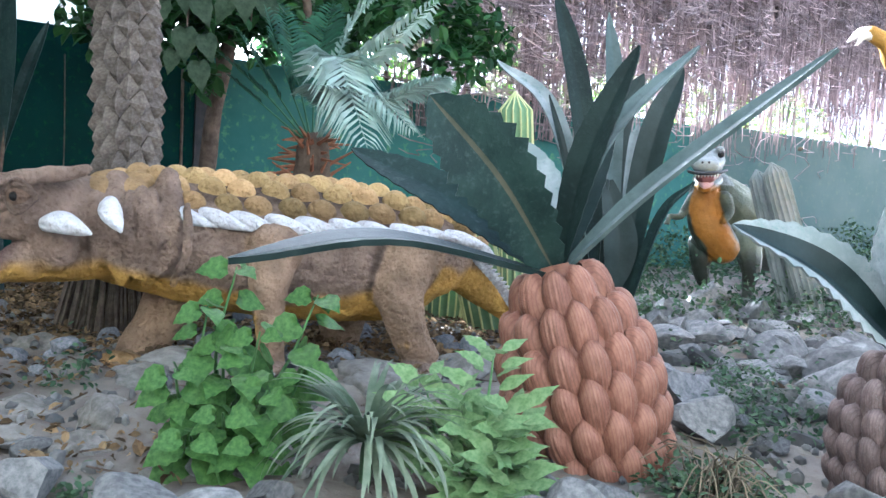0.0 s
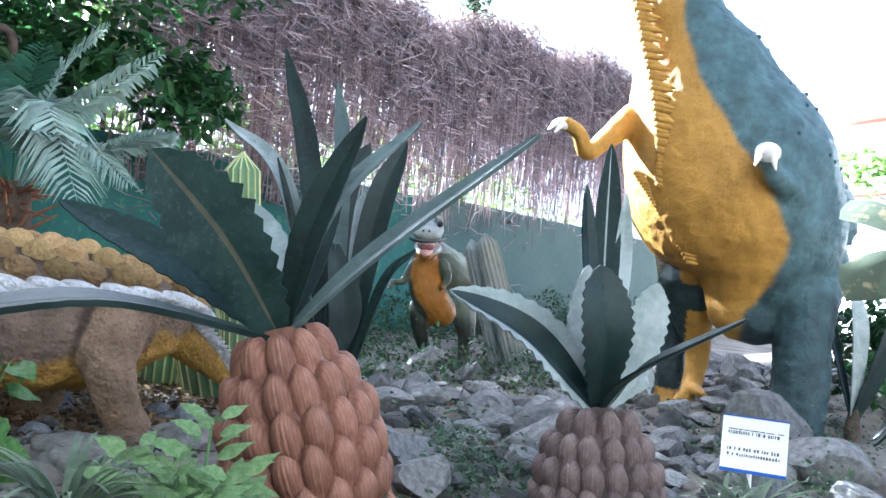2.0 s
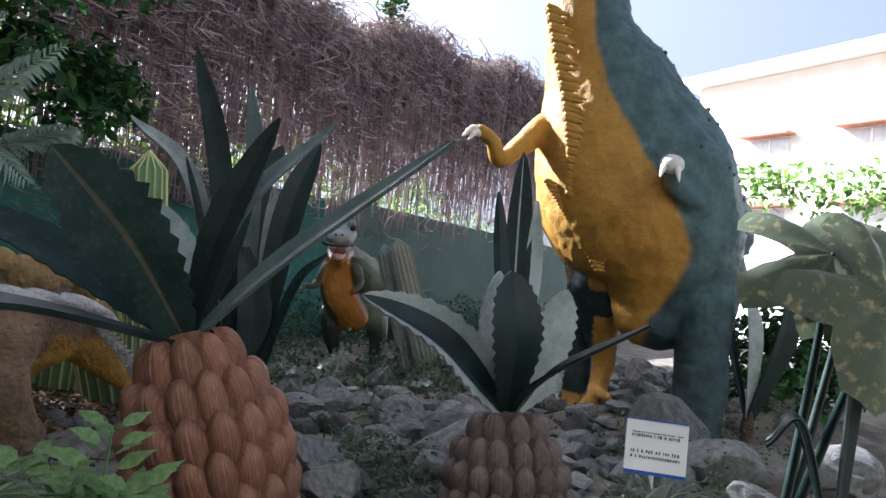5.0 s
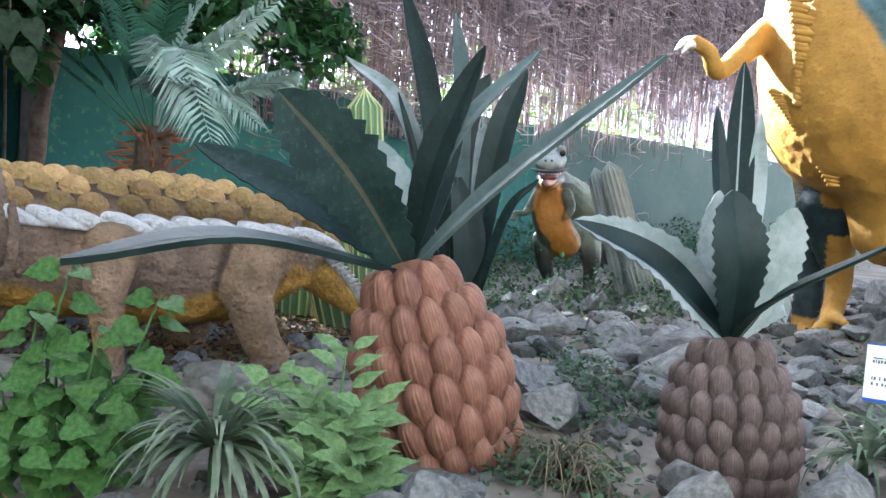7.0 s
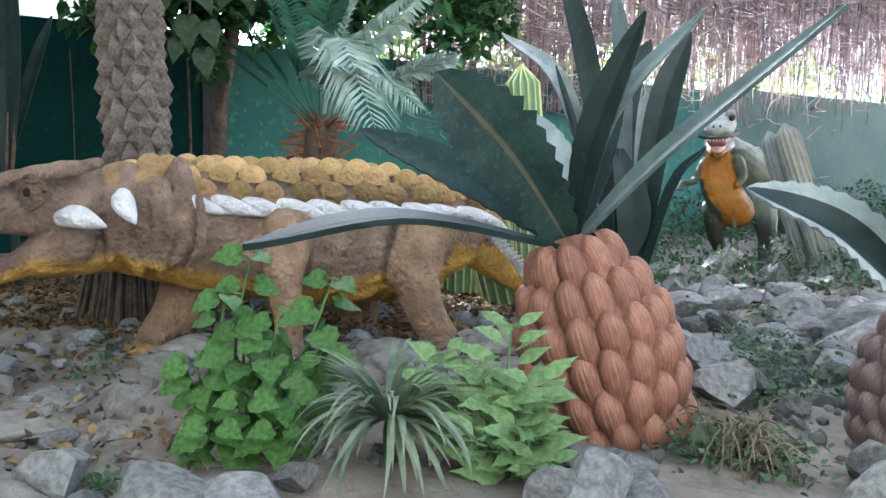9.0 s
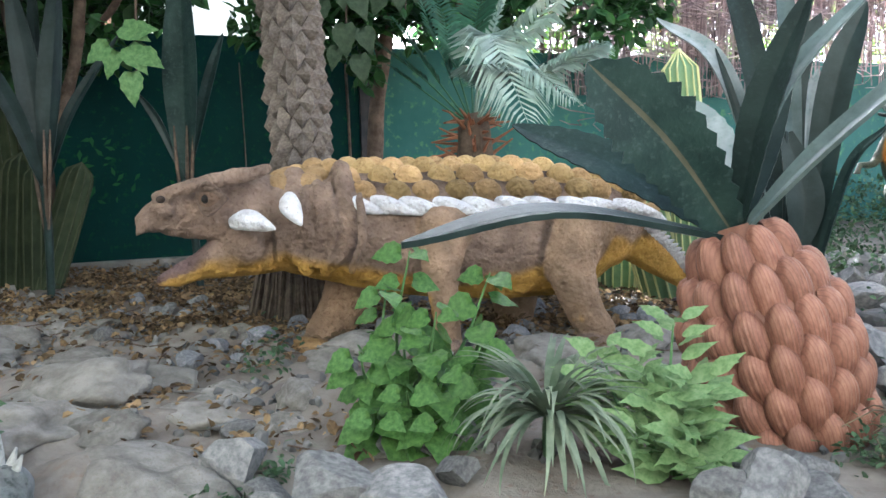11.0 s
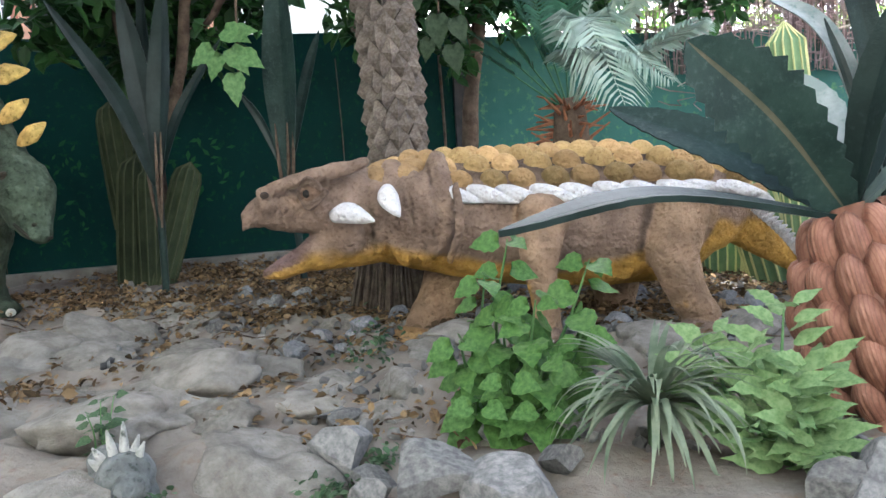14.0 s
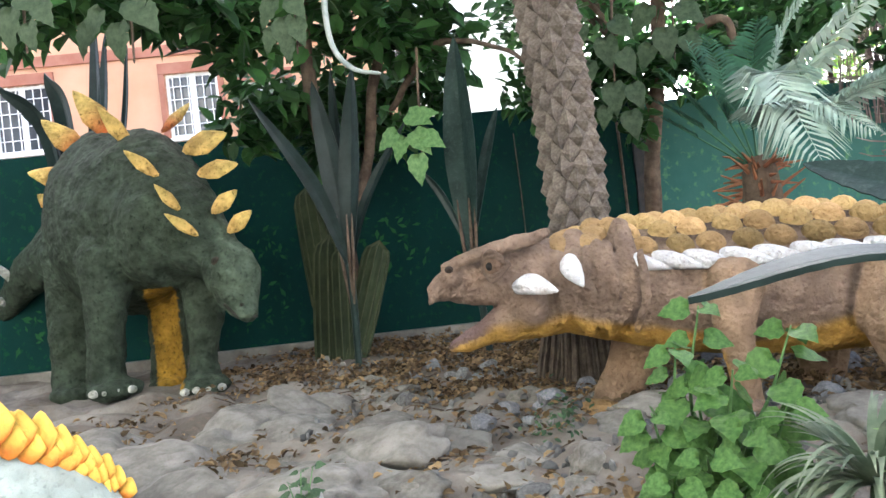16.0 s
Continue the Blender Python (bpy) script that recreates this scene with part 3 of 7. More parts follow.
def rocks():
    rng = random.Random(3)
    # the kerb of larger stones at the front
    for p, s in (((-0.829, 2.178, 0.089), 0.135), ((-0.567, 2.208, 0.052), 0.155), ((0.392, 2.266, 0.085), 0.165), ((-0.457, 2.376, -0.028), 0.085), ((-0.987, 2.144, 0.010), 0.085), ((0.560, 2.330, 0.047), 0.11), ((0.285, 2.302, 0.037), 0.11), ((-0.497, 2.705, -0.061), 0.10), ((-0.837, 2.724, -0.058), 0.10),
                 ((0.380, 2.560, 0.027), 0.10), ((0.600, 2.600, -0.015), 0.09), ((-1.229, 2.460, 0.040), 0.17), ((1.332, 2.406, 0.121), 0.14), ((1.746, 2.315, 0.193), 0.17),
                 ((-1.036, 2.275, -0.031), 0.08), ((2.358, 2.012, 0.443), 0.30), ((1.414, 2.646, 0.417), 0.13), ((1.149, 3.727, 0.070), 0.19), ((1.144, 3.413, 0.057), 0.17)):
        rock(ANGULAR, p[0], p[1], s * 1.15, rng, "angular grey stone at the front edge of the bed", "front stones", 0.2)
    for p, s in (((2.411, 4.607, 0.209), 0.34), ((2.366, 4.631, 0.222), 0.36), ((2.094, 4.208, 0.165), 0.28), ((1.967, 5.985, 0.102), 0.25), ((2.186, 5.156, 0.137), 0.27),
                 ((3.715, 3.780, 0.545), 0.35), ((3.817, 4.499, 0.512), 0.36), ((4.293, 3.596, 0.529), 0.33), ((3.326, 3.178, 0.455), 0.25), ((4.344, 3.534, 0.532), 0.30), ((2.001, 6.184, 0.098), 0.25)):
        rock(ROCKS, p[0], p[1], s, rng, "large rounded grey boulder among the rubble", "boulders", 0.3)
    for k in range(190):                                    # rubble field
        y = rng.uniform(3.3, 8.2)
        x = rng.uniform(0.19, 0.86) * y
        if (x - 0.6) ** 2 + (y - 3.2) ** 2 < 0.22 or (x - 1.7) ** 2 + (y - 2.9) ** 2 < 0.2:
            continue
        rock(ANGULAR + FLATROCKS + FLATROCKS, x, y, rng.choice((0.07, 0.09, 0.11, 0.14, 0.18, 0.23)) * rng.uniform(0.8, 1.25), rng, "broken grey stone in the rubble", "rubble stones", 0.3)
    for k in range(26):                                     # beyond the tyrannosaur
        y = rng.uniform(4.6, 8.5)
        x = y * rng.uniform(0.86, 1.25)
        rock(ROCKS, x, y, rng.uniform(0.12, 0.3), rng, "large rounded grey boulder among the rubble", "boulders", 0.3)
    for k in range(26):                                     # broken stones on the mound
        y = rng.uniform(2.6, 5.4)
        x = -y * rng.uniform(-0.05, 0.95)
        rock(FLATROCKS + ANGULAR + DARKROCKS, x, y, rng.uniform(0.035, 0.10), rng, "broken grey stone in the rubble", "rubble stones", 0.3)
    tm = rock_mesh(90, 0.5, 14, 2)
    tv, tf = [tuple(v.co) for v in tm.vertices], [tuple(p.vertices) for p in tm.polygons]
    bpy.data.meshes.remove(tm)
    bed = []
    for k in range(420):
        y = rng.uniform(3.4, 8.4)
        x = rng.uniform(0.17, 1.0) * y
        if (x - 0.6) ** 2 + (y - 3.2) ** 2 < 0.2 or (x - 1.7) ** 2 + (y - 2.9) ** 2 < 0.2:
            continue
        s = rng.uniform(0.05, 0.15)
        bed.append(Matrix.LocRotScale((x, y, gz(x, y) + s * 0.12), Euler((rng.gauss(0, 0.3), rng.gauss(0, 0.3), rng.uniform(0, 6.28))), (s, s * rng.uniform(0.6, 1.2), s * rng.uniform(0.7, 1.3))))
    tagged(scatter("rubble", tv, tf, bed, M_CHIP), "loose bed of broken grey stones", "rubble", kind="stuff")
    bits = []
    chip = bmesh.new()
    bmesh.ops.create_icosphere(chip, subdivisions=1, radius=1)
    cv, cf = [tuple(v.co * (0.75 + 0.5 * noise.noise(v.co * 3))) for v in chip.verts], [tuple(v.index for v in f.verts) for f in chip.faces]
    chip.free()
    for k in range(2400):
        y = rng.uniform(2.6, 8.0)
        x = y * rng.uniform(0.12, 0.95) if k % 2 else -y * rng.uniform(-0.1, 0.9)
        s = rng.uniform(0.012, 0.05)
        bits.append(Matrix.LocRotScale((x, y, gz(x, y) + s * 0.2), Euler((rng.uniform(0, 6), rng.uniform(0, 6), rng.uniform(0, 6))), (s, s * rng.uniform(0.6, 1.2), s * rng.uniform(0.4, 0.8))))
    tagged(scatter("gravel", cv, cf, bits, M_CHIP), "small broken stone chips between the rocks", "gravel", kind="stuff")
    for k in range(26):                                     # dark stones under the armoured dinosaur
        x, y = rng.uniform(-2.2, 0.7), rng.uniform(4.3, 6.0)
        rock(DARKROCKS, x, y, rng.uniform(0.06, 0.13), rng, "dark bluish stone among dead leaves", "dark stones", 0.3)
    for p, s in (((-2.067, 3.997, 0.020), 0.11), ((-1.876, 4.090, 0.018), 0.10), ((-1.876, 3.869, -0.006), 0.07), ((-1.811, 4.010, 0.049), 0.10)):
        rock(DARKROCKS, p[0], p[1], s, rng, "dark bluish stone among dead leaves", "dark stones", 0.3)
    # cast slabs on the mound
    for p, s in (((-1.687, 3.067, -0.048), 0.30), ((-2.373, 3.095, 0.005), 0.42), ((-2.200, 2.592, 0.069), 0.40), ((-1.478, 2.319, -0.004), 0.30), ((-1.283, 3.149, -0.056), 0.14),
                 ((-3.236, 3.408, 0.090), 0.40), ((-3.420, 3.917, 0.128), 0.33), ((-2.305, 3.391, 0.005), 0.36), ((-3.421, 3.075, 0.214), 0.34), ((-3.360, 3.428, 0.188), 0.36),
                 ((-3.798, 2.768, 0.193), 0.36), ((-3.518, 3.411, 0.068), 0.34), ((-3.309, 2.746, 0.127), 0.38), ((-2.889, 2.468, 0.069), 0.34), ((-2.498, 2.864, -0.032), 0.32), ((-1.895, 1.923, 0.089), 0.28),
                 ((-1.625, 3.100, -0.017), 0.30), ((-1.286, 2.930, 0.002), 0.13), ((-1.641, 3.316, 0.010), 0.25), ((-0.322, 4.087, -0.022), 0.24), ((0.116, 4.398, -0.005), 0.30), ((-0.282, 3.990, -0.034), 0.28)):
        rock(SLABS, p[0], p[1], s, rng, "smooth pale cast-rock slab on the mound", "cast slabs", 0.84, "rock_slab", 0.8)
    for k in range(22):
        y = rng.uniform(2.7, 5.2)
        x = -y * rng.uniform(0.2, 1.0)
        rock(SLABS, x, y, rng.uniform(0.10, 0.26), rng, "smooth pale cast-rock slab on the mound", "cast slabs", 0.82, "rock_slab", 0.8)


rocks()

# ---- the dinosaur statues ----
BROWN, BELLY, PLATE, WHITEHORN, DARK = (0.222, 0.160, 0.121), (0.46, 0.275, 0.062), (0.52, 0.345, 0.165), (0.72, 0.72, 0.74), (0.02, 0.018, 0.016)


class Clay:
    """Collects skin pieces and their paint."""
    def __init__(self):
        self.v, self.f, self.c, self.k = [], [], [], 0

    def add(self, piece, colour):
        v, f = piece
        v = np.asarray(v, float)
        self.v.append(v)
        self.f += [tuple(i + self.k for i in q) for q in f]
        c = np.asarray(colour, float)
        self.c.append(np.tile(c, (len(v), 1)) if c.ndim == 1 else c)
        self.k += len(v)

    def make(self, name, material, label):
        ob = painted(name, np.vstack(self.v), self.f, np.vstack(self.c), material)
        return tagged(ob, label, "statue", "dinosaur statues")


def grain(v, scale, lo=0.8, hi=1.2):
    return np.array([lo + (hi - lo) * (0.5 + 0.5 * noise.noise(Vector(p) * scale)) for p in v])[:, None]


def armoured_dinosaur():
    clay = Clay()
    body = [(-1.756, 4.143, 0.683, 0.250), (-1.489, 4.300, 0.645, 0.305), (-1.205, 4.439, 0.607, 0.342), (-0.910, 4.570, 0.584, 0.364), (-0.608, 4.691, 0.571, 0.379),
            (-0.299, 4.791, 0.569, 0.358), (-0.051, 4.870, 0.591, 0.262), (0.077, 4.999, 0.53, 0.155), (0.26, 5.053, 0.376, 0.096), (0.452, 5.08, 0.218, 0.037)]
    head = [(-1.712, 4.14, 0.689, 0.238), (-1.824, 4.026, 0.738, 0.222), (-1.955, 3.897, 0.77, 0.176), (-2.08, 3.763, 0.761, 0.124), (-2.163, 3.67, 0.754, 0.091), (-2.216, 3.615, 0.726, 0.059)]
    jaw = [(-1.712, 4.118, 0.556, 0.134), (-1.9, 3.947, 0.541, 0.119), (-2.035, 3.799, 0.488, 0.076), (-2.115, 3.709, 0.452, 0.055), (-2.164, 3.658, 0.441, 0.037)]
    side = (0.25, -0.97, 0)
    legs = [[(-0.859, 4.213, 0.638, 0.141), (-0.861, 4.111, 0.459, 0.107), (-0.839, 4.095, 0.257, 0.072), (-0.834, 4.116, 0.061, 0.07)],
            [(-0.191, 4.596, 0.616, 0.189), (-0.219, 4.465, 0.403, 0.138), (-0.159, 4.447, 0.208, 0.107), (-0.067, 4.449, 0.047, 0.095)],
            [(-1.465, 4.571, 0.339, 0.172), (-1.513, 4.397, 0.153, 0.129), (-1.561, 4.221, 0.028, 0.106)],
            [(-0.6, 5.014, 0.195, 0.155), (-0.587, 4.965, -0.093, 0.096)]]
    feet = [((-0.841, 4.074, 0.049), 0.075), ((-0.095, 4.379, 0.002), 0.10), ((-1.587, 4.125, 0.008), 0.10), ((-0.6, 4.934, -0.103), 0.085)]
    pieces = [tube(body, 20, 6, 0.98, side), tube(head, 18, 5, 0.82, side), tube(jaw, 14, 5, 1.1, side)]
    pieces += [tube(l, 12, 5) for l in legs]
    pieces += [ball(c, (r * 1.35, r * 1.2, r * 0.6)) for c, r in feet]
    # hooked beak, brow ridge with its horn, cheek, collar folds
    pieces.append(tube([(-2.195, 3.604, 0.732, 0.048), (-2.21, 3.571, 0.702, 0.033), (-2.223, 3.552, 0.671, 0.014)], 10, 4))
    pieces.append(tube([(-2.145, 3.611, 0.848, 0.028), (-2.009, 3.654, 0.885, 0.036), (-1.865, 3.741, 0.928, 0.042), (-1.755, 3.838, 0.945, 0.04), (-1.695, 3.897, 0.975, 0.026)], 10, 4))
    pieces.append(ball((-1.819, 3.852, 0.601), (0.12, 0.08, 0.11)))
    pieces.append(ball((-2.125, 3.623, 0.791), (0.06, 0.05, 0.05)))
    pieces.append(tube([(-1.626, 4.088, 0.925, 0.066), (-1.615, 3.996, 0.781, 0.073), (-1.604, 3.979, 0.606, 0.065), (-1.559, 4.04, 0.442, 0.039)], 10, 4))
    pieces.append(tube([(-1.407, 4.19, 0.942, 0.066), (-1.346, 4.073, 0.796, 0.064), (-1.342, 4.054, 0.592, 0.059), (-1.462, 4.076, 0.424, 0.036)], 10, 4))
    pieces.append(tube([(-0.337, 4.487, 0.432, 0.055), (-0.494, 4.523, 0.311, 0.068), (-0.802, 4.489, 0.281, 0.056)], 10, 4))
    for a, m, b in (((-1.673, 3.95, 0.859, 0.026), (-1.649, 3.906, 0.673, 0.026), (-1.663, 3.944, 0.505, 0.021)), ((-1.53, 3.986, 0.866, 0.026), (-1.518, 3.938, 0.681, 0.029), (-1.508, 3.995, 0.484, 0.023)), ((-1.475, 4.007, 0.892, 0.026), (-1.443, 3.955, 0.692, 0.032), (-1.487, 4.003, 0.465, 0.024)), ((-1.423, 4.015, 0.875, 0.023), (-1.382, 3.966, 0.66, 0.026), (-1.449, 4.016, 0.45, 0.021)), ((-1.25, 3.999, 0.826, 0.023), (-1.227, 3.965, 0.628, 0.026), (-1.31, 4.022, 0.433, 0.02))):
        pieces.append(tube([a, m, b], 8, 5))
    v, f = sculpt(pieces, 0.0125, 2)
    v = roughen(v, 6.0, 0.011, 26.0, 0.0055)
    edge = [(-2.152, 3.665, 0.416), (-2.001, 3.75, 0.471), (-1.847, 3.827, 0.488), (-1.635, 3.923, 0.51), (-1.42, 4.006, 0.466), (-1.214, 4.125, 0.396), (-0.95, 4.296, 0.344), (-0.669, 4.45, 0.324), (-0.376, 4.585, 0.373), (-0.108, 4.749, 0.506), (0.139, 4.998, 0.523)]
    line = np.interp(v[:, 0], [p[0] for p in edge], [p[2] for p in edge])
    ratio = np.full(len(v), 9.0)
    far_ratio = np.full(len(v), 9.0)
    for l in legs[2:]:
        for q in spline(l, 8):
            far_ratio = np.minimum(far_ratio, np.linalg.norm(v - q[:3], axis=1) / q[3])
    far_leg = (smoothstep(1.25, 1.05, far_ratio) * (v[:, 2] < 0.36))[:, None]
    for l in legs[:2]:
        for q in spline(l, 8):
            ratio = np.minimum(ratio, np.linalg.norm(v - q[:3], axis=1) / q[3])
    on_leg = smoothstep(1.16, 1.02, ratio)[:, None]
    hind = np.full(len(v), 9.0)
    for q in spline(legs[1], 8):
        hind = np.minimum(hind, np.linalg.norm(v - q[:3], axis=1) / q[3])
    # airbrushed dark crease before the hind thigh, also standing in for missing shading
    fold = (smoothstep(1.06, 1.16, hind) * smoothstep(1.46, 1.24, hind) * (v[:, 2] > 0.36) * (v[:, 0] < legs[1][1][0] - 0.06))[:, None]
    wob = np.array([noise.noise(Vector(p) * 7) for p in v]) * 0.05
    w = smoothstep(0.05, -0.02, v[:, 2] - line + wob)
    w = (w * (v[:, 2] > 0.12))[:, None]
    far = ((v[:, 1] > 4.8) & (v[:, 2] < 0.45) & (v[:, 0] < 0.2)) | ((v[:, 0] < -1.15) & (v[:, 2] < 0.33))
    w = np.maximum(w, (far * 0.45)[:, None])
    w = np.maximum(w, (smoothstep(0.10, 0.30, v[:, 0]) * 0.5)[:, None])
    w = w * (1 - on_leg) + 0.12 * on_leg
    w = w * (1 - far_leg) + 0.16 * far_leg
    lip = (smoothstep(-1.93, -2.05, v[:, 0]) * (v[:, 2] < 0.62) * (v[:, 2] > np.interp(v[:, 0], [-2.25, -1.9], [0.40, 0.52])))[:, None]
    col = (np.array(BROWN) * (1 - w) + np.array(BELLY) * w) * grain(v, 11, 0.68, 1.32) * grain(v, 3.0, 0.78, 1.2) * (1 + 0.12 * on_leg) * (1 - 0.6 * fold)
    col = col * (1 - lip * 0.75) + np.array((0.13, 0.085, 0.085)) * lip * 0.75
    # skin between the knots darkened: shade of the gaps put into the colour
    dorsal_shade = (smoothstep(0.83, 0.87, v[:, 2]) * (v[:, 0] > -1.28))[:, None]
    col = col * (1 - 0.55 * dorsal_shade)
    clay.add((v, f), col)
    # armour: strands of knots slanting over the back, each ending in a white spike that lies along the flank
    s = spline(body, 12)
    up, out = np.array((0, 0, 1.0)), np.array((0.25, -0.97, 0))
    rng = random.Random(2)
    for k in range(11):
        u = 1.05 + k * 0.545
        i = min(len(s) - 2, int(u * 12))
        c, r = s[i, :3], s[i, 3]
        t = s[i + 1, :3] - s[i, :3]
        t /= np.linalg.norm(t)
        upn = up - t * (up @ t)
        upn /= np.linalg.norm(upn)
        sd = np.cross(upn, t)
        sd = sd if sd @ out > 0 else -sd
        size = 0.082 * (r / 0.36) ** 0.6
        for j, th in enumerate((43, 62, 81, 101, 122, 144)):
            a = radians(th)
            n = sd * math.cos(a) * 0.98 + upn * math.sin(a)
            p = c + r * n * 0.965 + t * (0.10 - 0.078 * j)
            turn = frame_to(t - 0.30 * (upn * math.cos(a) - sd * math.sin(a)) + 0.22 * n, n)
            shade = np.array(PLATE) * rng.uniform(0.70, 1.2) * (np.array((0.92, 0.97, 0.90)) if k % 2 else 1)
            # the two lowest knots of each strand are darker
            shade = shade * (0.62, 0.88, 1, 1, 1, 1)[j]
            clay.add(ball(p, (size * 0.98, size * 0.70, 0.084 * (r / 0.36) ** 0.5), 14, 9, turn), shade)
        a = radians(30)
        b = c + r * (sd * math.cos(a) * 0.98 + upn * math.sin(a)) + t * -0.02
        tip = b + t * 0.235 + sd * 0.075 - upn * 0.045
        clay.add(tube([(*(b - sd * 0.02), 0.036), (*(b * 0.75 + tip * 0.25 + sd * 0.012), 0.044), (*(b * 0.4 + tip * 0.6 + sd * 0.012), 0.031), (*tip, 0.005)], 10, 4), np.array(WHITEHORN) * rng.uniform(0.85, 1.0))
    for u in (0.30, 0.80):                                    # neck rings
        i = int(u * 12)
        c, r = s[i, :3], s[i, 3]
        for th in (55, 73, 90, 108, 128):
            a = radians(th)
            nn = np.array((0, -1, 0)) * math.cos(a) * 1.1 + up * math.sin(a)
            clay.add(ball(c + r * nn * 0.97, (0.085, 0.075, 0.05), 12, 8, frame_to((1, 0.2, 0), nn)), np.array(PLATE) * rng.uniform(0.55, 0.72))
    # tail fringe of small white points
    ridge = spline([(0.078, 4.799, 0.714), (0.202, 4.876, 0.585), (0.349, 4.968, 0.432), (0.473, 5.038, 0.258)], 13)
    for k in range(20):
        b = ridge[min(len(ridge) - 1, k * 2)]
        clay.add(ball(b, (0.022, 0.018, 0.030), 8, 6), np.array(WHITEHORN) * 0.85)
        clay.add(cone_spike(b, b + np.array((0.045, -0.035, 0.025)), 0.020, 6), np.array(WHITEHORN) * 0.85)
    def horn(a, m, b, r):
        clay.add(tube([(*a, r * 0.75), (*m, r), (*(np.array(m) * 0.4 + np.array(b) * 0.6), r * 0.62), (*b, r * 0.15)], 12, 5), np.array(WHITEHORN))
    horn((-1.801, 3.739, 0.715), (-1.724, 3.72, 0.726), (-1.583, 3.695, 0.686), 0.054)
    horn((-1.573, 3.873, 0.817), (-1.553, 3.827, 0.785), (-1.481, 3.78, 0.697), 0.054)
    # eye with lids, nostril
    eye = np.array((-1.882, 3.626, 0.835))
    clay.add(ball(eye + np.array((0.0, 0.03, 0)), 0.060, 14, 10), np.array((0.15, 0.10, 0.07)))
    clay.add(ball(eye + np.array((-0.004, -0.008, 0)), 0.027, 12, 8), np.array(DARK))
    for sx in (1, -1):
        for q, rr in ((0.050, 0.015), (0.074, 0.012)):
            lid = [(*(eye + np.array((-0.060 - q * 0.3, 0.03, 0))), rr * 0.7), (*(eye + np.array((0.0, -0.010, sx * q))), rr), (*(eye + np.array((0.065 + q * 0.3, 0.02, 0))), rr * 0.7)]
            clay.add(tube(lid, 8, 5), np.array(BROWN) * 0.62)
    clay.add(ball((-2.101, 3.573, 0.838), (0.024, 0.016, 0.018)), np.array((0.055, 0.042, 0.033)))
    for c, n in (((-0.108, 4.299, -0.021), 5), ((-1.594, 4.037, -0.008), 4), ((-0.83, 4.015, 0.034), 3)):
        for k in range(n):
            b = np.array(c) + np.array(((k - (n - 1) / 2) * 0.045, 0.012 * abs(k - n / 2), 0.0))
            clay.add(cone_spike(b + np.array((0, 0.05, 0.03)), b + np.array((-0.01, -0.03, -0.02)), 0.024, 7), np.array(BROWN) * 0.9)
            clay.add(ball(b + np.array((-0.008, -0.025, -0.008)), (0.012, 0.014, 0.010), 8, 6), np.array((0.42, 0.40, 0.37)))
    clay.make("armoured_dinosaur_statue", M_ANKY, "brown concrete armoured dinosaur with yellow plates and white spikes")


armoured_dinosaur()

YEL, GREY, FLESH = (0.38, 0.205, 0.034), (0.062, 0.105, 0.11), (0.50, 0.23, 0.20)


